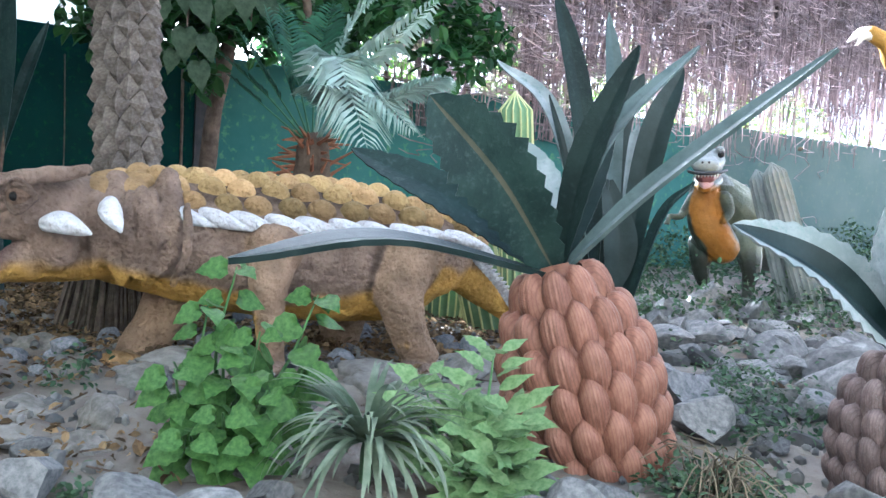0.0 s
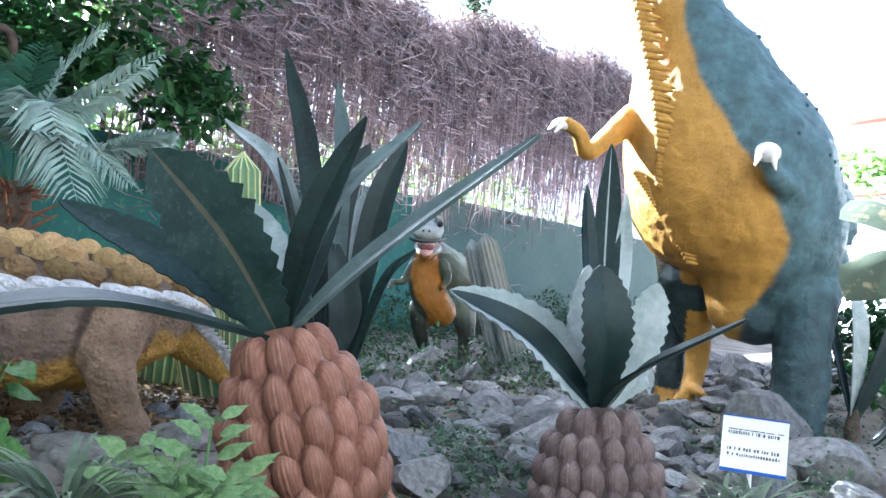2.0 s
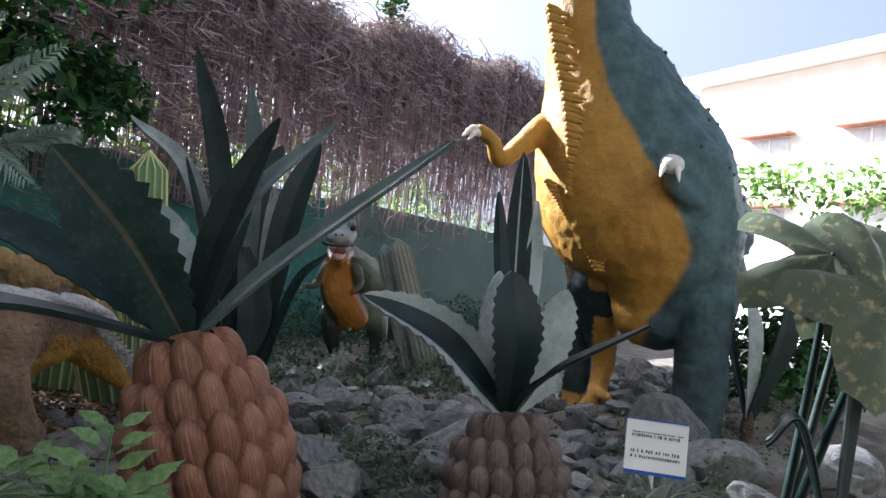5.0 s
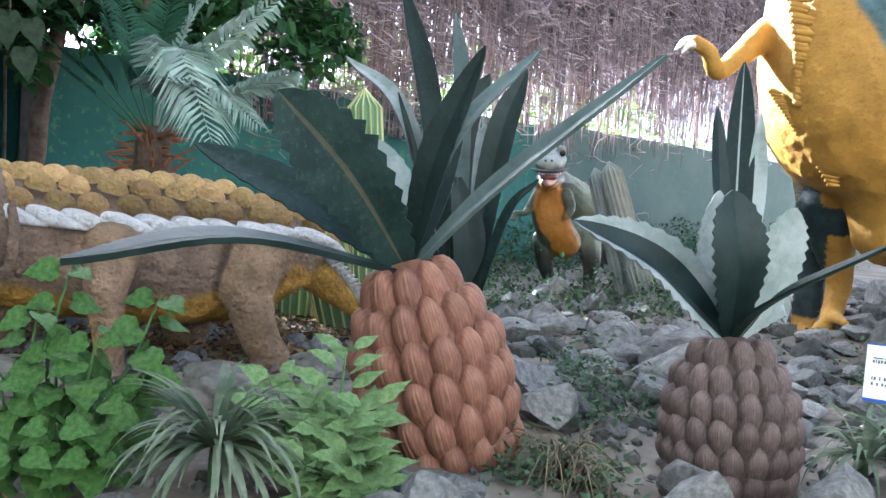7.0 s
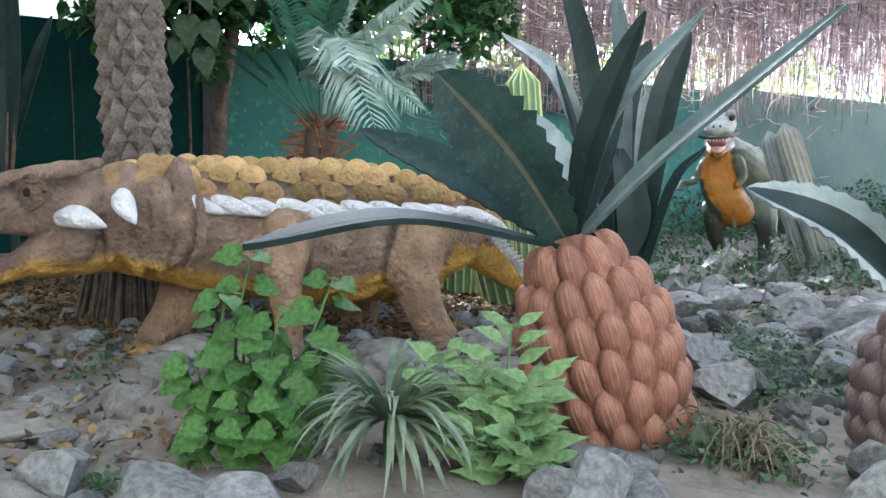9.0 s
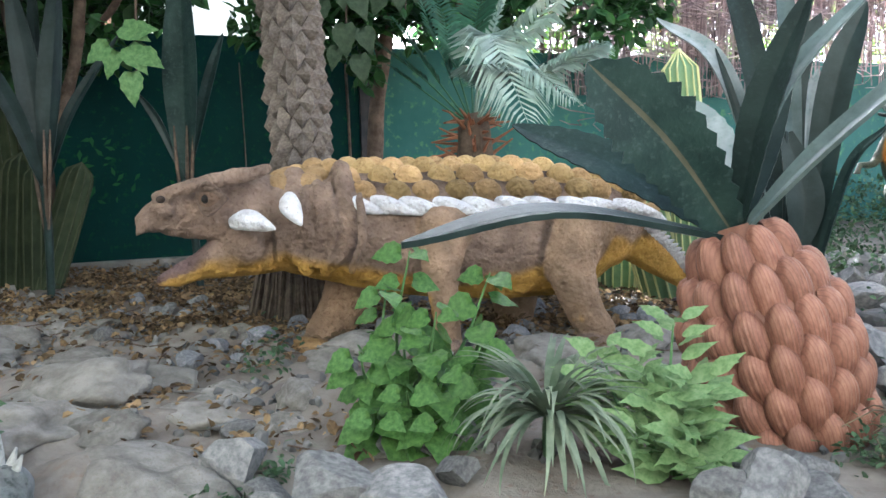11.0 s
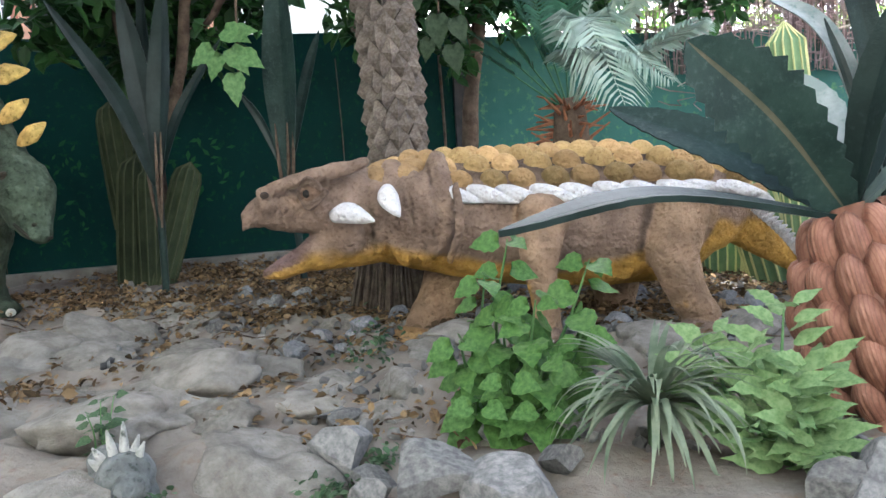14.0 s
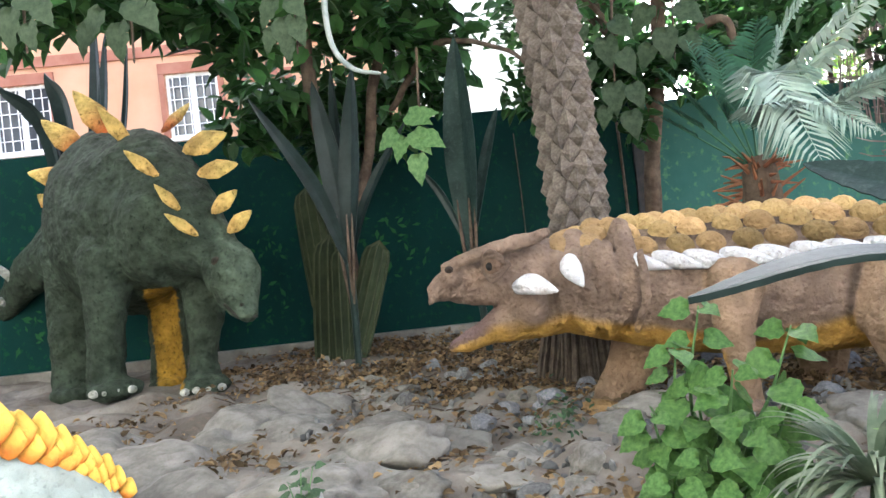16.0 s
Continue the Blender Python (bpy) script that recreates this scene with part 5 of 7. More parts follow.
def horned_statue():
    clay = Clay()
    pieces = [ball((-1.786, 2.051, 0.045), (0.09, 0.10, 0.085)), ball((-1.847, 2.078, 0.076), (0.10, 0.07, 0.06)), ball((-1.711, 1.984, 0.038), (0.05, 0.07, 0.05)),
              tube([(*(-1.879, 2.049, 0.039), 0.05), (*(-1.881, 2.020, -0.013), 0.035)], 8, 4), ball((-1.814, 2.027, -0.020), (0.14, 0.13, 0.07))]
    v, f = sculpt(pieces, 0.010, 3)
    v = roughen(v, 14, 0.006, 40, 0.002)
    clay.add((v, f), np.array((0.19, 0.20, 0.20)) * grain(v, 26, 0.7, 1.3))
    for a, b in (((-1.806, 2.034, 0.105), (-1.804, 2.009, 0.207)), ((-1.785, 2.053, 0.102), (-1.766, 2.042, 0.226)), ((-1.771, 2.064, 0.086), (-1.734, 2.069, 0.177)), ((-1.753, 2.053, 0.073), (-1.711, 2.063, 0.157)), ((-1.838, 2.032, 0.082), (-1.852, 1.992, 0.153)), ((-1.845, 2.026, 0.066), (-1.863, 1.982, 0.118))):
        clay.add(cone_spike(a, b, 0.018, 7), np.array((0.55, 0.55, 0.53)))
    clay.make("horned_dinosaur_statue", M_STEG, "small grey horned dinosaur figure with pale spikes on the rocks")


horned_statue()

# ---- cone planters with blade leaves ----
def scale_mesh(name, material, ribs=9):
    """One overlapping seed scale with raised ribs: x across, z up, y outward."""
    verts, faces = [], []
    rows, cols = 12, 25
    for j in range(rows):
        b = j / (rows - 1)
        half = max(0.04, (math.sin(math.pi * b ** 1.12)) ** 0.62) if 0 < b < 1 else 0.04
        for i in range(cols):
            a = -1 + 2 * i / (cols - 1)
            swell = math.sin(math.pi / 2 * b / 0.66) ** 0.9 if b < 0.66 else math.sqrt(max(0.0, 1 - ((b - 0.66) / 0.34) ** 2))
            dome = math.sqrt(max(0.0, 1 - abs(a) ** 2.2)) * swell
            rib = 0.05 * abs(math.sin(a * ribs)) * (1 - abs(a)) * min(1, 2.4 * b) * min(1, 3 * (1 - b))
            verts.append((a * 0.5 * half, dome * 0.62 - rib, -0.62 + 1.15 * b))
    for j in range(rows - 1):
        for i in range(cols - 1):
            p = j * cols + i
            faces.append((p, p + 1, p + cols + 1, p + cols))
    me = bpy.data.meshes.new(name)
    me.from_pydata(verts, [], faces)
    me.materials.append(material)
    me.polygons.foreach_set("use_smooth", [True] * len(faces))
    return me


def blade(root, mid, tip, width, normal, material, parent, teeth=0, fold=0.25, name="leaf", label="", rib=None, thick=0.010, blunt=0.0, wide=False):
    """A thick blade along a curve through root, mid and tip, folded along its middle, with saw teeth."""
    rng = random.Random(int(abs(root[0] + tip[0] * 7 + tip[2] * 13) * 1000))
    base = parent.location
    n = 26
    s = spline([root, mid, tip], n // 2)
    t = np.gradient(s, axis=0)
    t /= np.linalg.norm(t, axis=1)[:, None] + 1e-9
    nrm = np.array(normal, float)
    verts, faces = [], []
    m = len(s)
    for i in range(m):
        u = i / (m - 1)
        side = np.cross(nrm, t[i])
        side /= np.linalg.norm(side) + 1e-9
        up = np.cross(t[i], side)
        w = width / 2 * (0.30 + 0.70 * math.sin(math.pi * min(0.5, u * 0.85))) * max(0.0, 1 - max(0, (u - 0.42) / 0.58) ** (2.2 + blunt)) ** 0.8 + 0.003
        saw = (1 + 0.16 * teeth * ((i % 2) - 0.3) * (u > 0.1) * rng.uniform(0.5, 1.3))
        for a in (-1, -0.55, -0.07, 0.07, 0.55, 1):
            e = w * (saw if abs(a) == 1 else 1)
            verts.append(s[i] + side * a * e + up * (abs(a) * fold * w - (0.10 * w if abs(a) < 0.1 else 0)) - np.array(base))
        for a in (1, 0.07, -0.07, -1):
            e = w * (saw if abs(a) == 1 else 1)
            verts.append(s[i] + side * a * e * 0.985 + up * (abs(a) * fold * w - (0.10 * w if abs(a) < 0.1 else 0) - thick) - np.array(base))
    k = 10
    for i in range(m - 1):
        for j in range(k):
            faces.append((i * k + j, i * k + (j + 1) % k, (i + 1) * k + (j + 1) % k, (i + 1) * k + j))
    faces.append(tuple(range(k))[::-1])
    faces.append(tuple((m - 1) * k + j for j in range(k)))
    ob = mk(name, verts, faces, [material, rib] if rib else material, parent, label, smooth=True)
    if rib:
        idx = [1 if (q % k) in ((1, 2, 3) if wide else (2, 7)) else 0 for q in range((m - 1) * k)] + [0, 0]
        ob.data.polygons.foreach_set("material_index", idx)
    ob.data.set_sharp_from_angle(angle=radians(50))
    return ob


def cone_planter(name, foot, top, radius, material, label, rows=9, per=11):
    """A squat seed cone, leaning from foot to top, closed by overlapping scales."""
    foot, top = Vector(foot), Vector(top)
    c = empty(name, foot)
    axis = top - foot
    h = axis.length
    turn = Vector((0, 0, 1)).rotation_difference(axis).to_matrix().to_4x4()
    prof = lambda u: radius * (0.90 + 0.10 * math.sin(math.pi / 2 * u / 0.35) if u < 0.35 else 1.0 - 0.60 * ((u - 0.35) / 0.65) ** 2.2)
    seg, n = 32, 16
    verts = [(prof(i / n) * 0.92 * math.cos(2 * math.pi * k / seg), prof(i / n) * 0.92 * math.sin(2 * math.pi * k / seg), h * i / n) for i in range(n + 1) for k in range(seg)]
    faces = [(i * seg + k, i * seg + (k + 1) % seg, (i + 1) * seg + (k + 1) % seg, (i + 1) * seg + k) for i in range(n) for k in range(seg)]
    verts += [(prof(1) * 0.5 * math.cos(2 * math.pi * k / seg), prof(1) * 0.5 * math.sin(2 * math.pi * k / seg), h * 1.07) for k in range(seg)]
    faces += [(n * seg + k, n * seg + (k + 1) % seg, (n + 1) * seg + (k + 1) % seg, (n + 1) * seg + k) for k in range(seg)]
    faces += [tuple((n + 1) * seg + k for k in range(seg)), tuple(range(seg))[::-1]]
    core = mk("core", verts, faces, material, c, smooth=True)
    core.matrix_basis = turn
    me = scale_mesh("scale", material)
    rng = random.Random(int(radius * 1000))
    for j in range(rows):
        u = 0.02 + 0.90 * j / (rows - 1)
        r = prof(u)
        k_n = max(6, round(per * r / radius))
        sw = 2 * math.pi * r / k_n * 1.0
        sh = h / rows * 1.72
        lean = math.atan2(prof(min(1, u + 0.05)) - prof(max(0, u - 0.05)), 0.1 * h)
        for k in range(k_n):
            a = 2 * math.pi * (k + 0.5 * (j % 2) + rng.uniform(-0.06, 0.06)) / k_n
            m = turn @ Matrix.Rotation(a - math.pi / 2, 4, "Z") @ Matrix.Translation((0, r * 0.88, h * u)) @ Matrix.Rotation(-lean * 0.8 - 0.10 + rng.uniform(-0.04, 0.04), 4, "X") @ Matrix.Diagonal((sw, sw * rng.uniform(0.8, 0.98), sh * rng.uniform(0.94, 1.06), 1))
            share("scale", me, m, c)
    return tagged(c, label, "planter", "cone planters")


cone = cone_planter("cone_planter", (0.663, 3.151, 0.013)[:2] + (-0.02,), (0.447, 3.189, 0.678), 0.300, M_CONE, "terracotta painted seed-cone planter with dark serrated leaves", 6, 16)
R1 = (0.444, 3.189, 0.691)
TOWARD = (0.0, -0.9, 0.45)
blade(R1, (0.19, 2.974, 1.04), (-0.081, 2.849, 1.309), 0.275, (-0.35, -0.85, 0.35), M_BLADE, cone, 1.3, 0.16, rib=M_RIB, blunt=1.6)
blade(R1, (0.022, 3.25, 0.96), (-0.404, 3.426, 1.135), 0.17, (-0.2, -0.7, 0.7), M_BLADE, cone, 0.8, 0.15)
blade(R1, (-0.185, 2.834, 0.82), (-0.642, 2.468, 0.746), 0.15, (0.1, -0.15, 1.0), M_BLADEDARK, cone, 0.5, 0.10, rib=M_BLADE, thick=0.022)
blade(R1, (0.5, 3.059, 1.13), (0.648, 2.98, 1.547), 0.135, (-0.6, -0.8, 0.1), M_BLADE, cone, 0.3, 0.2)
blade(R1, (0.583, 3.147, 1.212), (0.901, 3.122, 1.587), 0.075, (-0.6, -0.6, 0.3), M_BLADEGREY, cone, 0.3, 0.2)
blade(R1, (0.735, 3.012, 1.051), (1.236, 2.733, 1.536), 0.085, (-0.5, -0.55, 0.7), M_BLADEGREY, cone, 0.2, 0.25, thick=0.018)
blade(R1, (0.394, 3.276, 0.94), (0.31, 3.436, 1.21), 0.20, (0.1, -0.9, 0.3), M_BLADEPALE, cone, 0.5, 0.15, blunt=1.0)
blade(R1, (0.542, 3.306, 0.971), (0.666, 3.385, 1.311), 0.12, (-0.3, -0.9, 0.2), M_BLADEDARK, cone, 0.2, 0.15)

cone2 = cone_planter("cone_planter", (1.692, 2.856, -0.021)[:2] + (-0.02,), (1.681, 2.909, 0.492), 0.252, M_CONE2, "dull brown seed-cone planter with pale-edged serrated leaves", 6, 17)
R2 = (1.683, 2.908, 0.505)
blade(R2, (1.363, 2.895, 0.778), (1.002, 2.881, 0.937), 0.24, (-0.45, -0.55, 0.75), M_BLADEPALE, cone2, 1.2, 0.45, rib=M_BLADEDARK, wide=True)
blade(R2, (1.609, 2.766, 0.814), (1.568, 2.790, 1.087), 0.215, (0.05, -1.0, 0.15), M_BLADEDARK, cone2, 0.9, 0.10, rib=M_BLADE, blunt=1.8)
blade(R2, (1.624, 2.987, 0.771), (1.648, 3.031, 1.087), 0.15, (0.15, -1.0, 0.1), M_BLADEPALE, cone2, 0.9, 0.1, blunt=1.2)
blade(R2, (1.842, 2.917, 0.789), (1.918, 2.927, 1.040), 0.17, (-0.2, -1.0, 0.1), M_BLADEPALE, cone2, 1.0, 0.1, blunt=1.2)
blade(R2, (1.716, 2.701, 0.703), (1.918, 2.372, 0.942), 0.10, (-0.1, -0.35, 1.0), M_BLADE, cone2, 0.4, 0.2, rib=M_BLADEPALE)
blade(R2, (1.896, 2.942, 0.655), (1.976, 3.009, 0.579), 0.09, (0.1, -0.9, 0.4), M_BLADEPALE, cone2, 0.8, 0.1)
blade(R2, (1.825, 3.218, 1.116), (1.836, 3.270, 1.643), 0.12, (-0.2, -1.0, 0.0), M_BLADE, cone2, 0.2, 0.25, rib=M_BLADEPALE, blunt=1.0)
blade(R2, (1.744, 3.206, 1.111), (1.731, 3.270, 1.448), 0.08, (0.2, -1.0, 0.0), M_BLADEDARK, cone2, 0.2, 0.2)
blade(R2, (1.888, 3.182, 1.050), (1.910, 3.227, 1.431), 0.08, (-0.4, -1.0, 0.0), M_BLADEPALE, cone2, 0.2, 0.2)


def blade_plant(name, foot, leaves, label, category="plant"):
    p = empty(name, foot)
    v, f = tube([(0, 0, -0.12, 0.06), (0, 0, 0.10, 0.05), (0, 0, 0.2, 0.03)], 10, 3)
    mk("stem", v, f, M_BARK, p, smooth=True)
    for mid, tip, w, nrm, m, teeth in leaves:
        blade((foot[0], foot[1], foot[2] + 0.12), mid, tip, w, nrm, m, p, teeth, 0.2)
    return tagged(p, label, category)


FRONT = (0.0, -1.0, 0.1)
f0 = (0.885, 4.208, 0.513)
blade_plant("blade_plant", (f0[0], f0[1], 0.0), [
    ((0.666, 4.299, 1.455), (0.487, 4.373, 2.09), 0.12, FRONT, M_BLADE, 0.0), ((0.838, 4.319, 1.469), (0.781, 4.381, 1.961), 0.09, FRONT, M_BLADEGREY, 0.0),
    ((0.579, 4.463, 1.36), (0.233, 4.694, 1.729), 0.10, (0.3, -0.9, 0.3), M_BLADEPALE, 0.0), ((0.626, 4.355, 1.134), (0.507, 4.421, 1.522), 0.035, FRONT, M_BLADEDARK, 0.0),
    ((0.994, 4.132, 1.238), (1.13, 4.149, 1.666), 0.15, (-0.3, -0.9, 0.2), M_BLADEDARK, 0.0), ((0.82, 4.323, 1.235), (0.98, 4.341, 1.654), 0.19, FRONT, M_BLADEDARK, 0.0),
    ((1.037, 4.07, 0.878), (1.165, 3.931, 1.102), 0.05, (-0.5, -0.7, 0.6), M_BLADE, 0.0), ((0.957, 4.448, 1.158), (1.006, 4.489, 1.405), 0.06, FRONT, M_BLADEPALE, 0.0)],
    "clump of dark and pale strap-shaped leaves behind the planter")
f0 = (0.784, 4.075, 1.084)
black = empty("hanging_leaf", (f0[0], f0[1], 0.0))
blade(f0, (0.859, 4.029, 0.799), (0.844, 4.012, 0.53), 0.165, FRONT, M_BLADEDARK, black, 0.0, 0.2)
v, f = tube([(0, 0, -0.05, 0.02), (0.01, 0.02, 0.5, 0.016), (0, 0, f0[2], 0.01)], 8, 4)
mk("stalk", v, f, M_BLADEDARK, black, smooth=True)
tagged(black, "blackish broad leaf hanging from a thin stalk", "plant")
def stalked_plant(foot, knot, leaves, label):
    """Strap leaves that spring from the top of a long thin stalk."""
    p = empty("blade_plant", foot)
    k = Vector(knot) - Vector(foot)
    v, f = tube([(0, 0, -0.06, 0.028), (k.x * 0.5 + 0.01, k.y * 0.5, k.z * 0.5, 0.030), (*k, 0.035)], 10, 5)
    mk("stem", v, f, M_BLADE, p, smooth=True)
    for mid, tip, w, nrm, m in leaves:
        blade(knot, mid, tip, w, nrm, m, p, 0.0, 0.28)
    for dx in (-0.05, 0.03, 0.07):
        v, f = tube([(k.x + dx * 0.3, k.y - 0.02, k.z - 0.30, 0.010), (k.x + dx, k.y - 0.03, k.z + 0.1, 0.014), (k.x + dx * 1.3, k.y - 0.02, k.z + 0.42, 0.006)], 6, 4)
        mk("sheath", v, f, M_BARK, p, "dry brown leaf sheath", smooth=True)
    return tagged(p, label, "plant")


stalked_plant((-4.099, 5.363, 0.084)[:2] + (-0.02,), (-4.085, 5.374, 0.85), [
    ((-4.157, 5.127, 1.491), (-4.281, 4.622, 2.18), 0.125, (0.6, -0.7, 0.4), M_BLADEDARK), ((-4.043, 5.467, 1.609), (-4.02, 5.608, 2.501), 0.21, FRONT, M_BLADEDARK),
    ((-3.953, 5.533, 1.397), (-3.695, 5.828, 2.005), 0.09, FRONT, M_BLADEDARK), ((-4.217, 5.461, 1.618), (-4.353, 5.482, 2.423), 0.20, (0.3, -0.9, 0.2), M_BLADEDARK), ((-4.241, 5.569, 1.455), (-4.284, 5.662, 2.536), 0.15, FRONT, M_BLADEDARK)],
    "tall dark green strap-leaved plant against the green wall")
stalked_plant((-3.069, 5.73, 0.031)[:2] + (-0.02,), (-3.129, 5.698, 0.864), [
    ((-3.115, 5.705, 1.659), (-3.118, 5.76, 2.574), 0.30, (-0.1, -1.0, 0.1), M_BLADE), ((-3.011, 5.873, 1.582), (-2.913, 5.978, 1.992), 0.09, FRONT, M_BLADE), ((-3.327, 5.7, 1.311), (-3.481, 5.666, 1.55), 0.06, FRONT, M_BLADEDARK)],
    "plant with one broad upright dark green blade by the palm")
f0 = (-7.597, 5.364, 0.134)
blade_plant("blade_plant", (f0[0], f0[1], -0.02), [
    ((-7.313, 5.583, 2.380), (-7.243, 5.673, 3.723), 0.20, FRONT, M_BLADEDARK, 0.0), ((-7.201, 5.564, 2.362), (-7.112, 5.677, 3.460), 0.16, FRONT, M_BLADEDARK, 0.0), ((-7.166, 5.770, 2.307), (-7.063, 5.895, 3.365), 0.09, FRONT, M_BLADEDARK, 0.0),
    ((-7.305, 5.257, 2.420), (-7.391, 5.135, 3.044), 0.28, FRONT, M_BLADEDARK, 0.0), ((-7.399, 5.123, 2.316), (-7.636, 4.764, 2.939), 0.20, FRONT, M_BLADEDARK, 0.0), ((-7.456, 5.217, 2.271), (-7.615, 4.981, 2.706), 0.18, FRONT, M_BLADEDARK, 0.0)],
    "blackish spear-leaved plant behind the plated dinosaur")


# ---- palm trunk ----
def palm():
    foot = Vector((*(-1.993, 5.040, -0.005)[:2], -0.05))
    p = empty("date_palm", foot)
    line = [(0, 0, 0, 0.26), (*(Vector((-1.984, 5.044, 0.177)) - foot), 0.235), (*(Vector((-1.976, 5.047, 0.551)) - foot), 0.185), (*(Vector((-1.962, 5.074, 1.102)) - foot), 0.168), (*(Vector((-1.986, 5.086, 1.574)) - foot), 0.165), (*(Vector((-2.024, 5.093, 2.040)) - foot), 0.165), (*(Vector((-2.069, 5.096, 2.707)) - foot), 0.165), (*(Vector((-2.113, 5.132, 3.473)) - foot), 0.16)]
    line = [q if k == 0 else (*q[:3], q[3] * 0.88) for k, q in enumerate(line)]
    v, f = tube(line, 20, 6)
    # core in the dark root colour paints the shade between the bark scales
    mk("trunk", v, f, M_ROOT, p, smooth=True)
    s = spline(line, 40)
    verts = [(-0.5, 0, 0), (0, 0, 0.55), (0.5, 0, 0), (0, 0, -0.6), (0, 0.26, -0.12), (0, 0.13, 0.3), (-0.24, 0.15, -0.06), (0.24, 0.15, -0.06), (0, 0.20, -0.36)]
    faces = [(0, 6, 5, 1), (1, 5, 7, 2), (6, 4, 5), (5, 4, 7), (0, 3, 8, 6), (2, 7, 8, 3), (6, 8, 4), (7, 4, 8)]
    me = bpy.data.meshes.new("bark_scale")
    me.from_pydata(verts, [], faces)
    me.materials.append(M_PALM)
    rng = random.Random(9)
    acc, j, last = 0.0, 0, s[0, :3]
    for i in range(1, len(s) - 1):
        acc += np.linalg.norm(s[i, :3] - last)
        last = s[i, :3]
        if s[i, 2] < 0.45 or s[i, 2] > 2.75:
            continue
        if acc < 0.082:
            continue
        acc = 0
        j += 1
        c, r = Vector(s[i, :3]), s[i, 3]
        t = Vector(s[i + 1, :3] - s[i - 1, :3]).normalized()
        turn = Vector((0, 0, 1)).rotation_difference(t).to_matrix().to_4x4()
        for k in range(8):
            a = 2 * math.pi * (k + 0.5 * (j % 2) + rng.uniform(-0.07, 0.07)) / 8
            m = Matrix.Translation(c) @ turn @ Matrix.Rotation(a, 4, "Z") @ Matrix.Translation((0, r * 0.97, 0)) @ Matrix.Rotation(rng.uniform(-0.12, 0.12), 4, "Y") @ Matrix.Rotation(-0.16, 4, "X") @ Matrix.Diagonal((0.132 * rng.uniform(0.9, 1.08), 0.30 * rng.uniform(0.75, 1.3), 0.165 * rng.uniform(0.9, 1.12), 1))
            share("bark_scale", me, m, p)
    # root mantle
    pieces = []
    for k in range(300):
        a, r = rng.uniform(0, 6.28), rng.uniform(0.27, 0.38)
        z = rng.uniform(0.10, 0.52)
        pieces.append(tube([(0.235 * math.cos(a), 0.235 * math.sin(a), z, 0.012), (r * math.cos(a), r * math.sin(a), -0.06, 0.010)], 5, 3, cap=False))
    v, f = join(pieces)
    mk("root_mantle", v, f, M_ROOT, p, "dark fibrous roots")
    # crown of fronds above the view, added for the shade it casts
    top = line[-1][:3]
    for k in range(22):
        a = 2 * math.pi * k / 22 + rng.uniform(-0.1, 0.1)
        l, lift = rng.uniform(1.7, 2.4), rng.uniform(-0.2, 1.2)
        tip = (top[0] + l * math.cos(a), top[1] + l * math.sin(a), top[2] + lift - 0.6)
        mid = (top[0] + l * 0.5 * math.cos(a), top[1] + l * 0.5 * math.sin(a), top[2] + lift * 0.9 + 0.3)
        frond(p, top, mid, tip, 0.30, M_FRONDDARK, 34, rng)
    tagged(p, "leaning date palm trunk with diamond leaf scars", "palm tree")


def frond(parent, root, mid, tip, length, material, n, rng, droop=0.35, start=0.25, width=0.05):
    """A feather leaf: a rib and two rows of narrow leaflets."""
    s = spline([root, mid, tip], 20)
    t = np.gradient(s, axis=0)
    t /= np.linalg.norm(t, axis=1)[:, None]
    pieces = [tube([(*p, 0.010 * (1.1 - k / 4)) for k, p in enumerate(s[::10])], 5, 4, cap=False)]
    for k in range(n):
        u = start + (1 - start) * k / n
        i = int(u * (len(s) - 1))
        side = np.cross(t[i], (0, 0, 1.0))
        side /= np.linalg.norm(side) + 1e-9
        up = np.cross(side, t[i])
        l = length * max(0.0, math.sin(math.pi * (0.18 + 0.80 * (u - start) / (1 - start)))) ** 0.6
        for sg in (1, -1):
            d = side * sg * 0.85 + t[i] * 0.55 + up * 0.25
            d += np.array([rng.gauss(0, 0.05) for _ in range(3)])
            d /= np.linalg.norm(d)
            a = s[i]
            b = a + d * l * 0.55 + np.array((0, 0, -droop * l * 0.14))
            c = a + d * l + np.array((0, 0, -droop * l * 0.6))
            w = t[i] * width * l * 0.8
            pieces.append((np.array([a - w * 0.5, a + w * 0.5, b + w, b - w, c]), [(0, 1, 2, 3), (3, 2, 4)]))
    v, f = join(pieces)
    return mk("frond", v, f, material, parent)


palm()


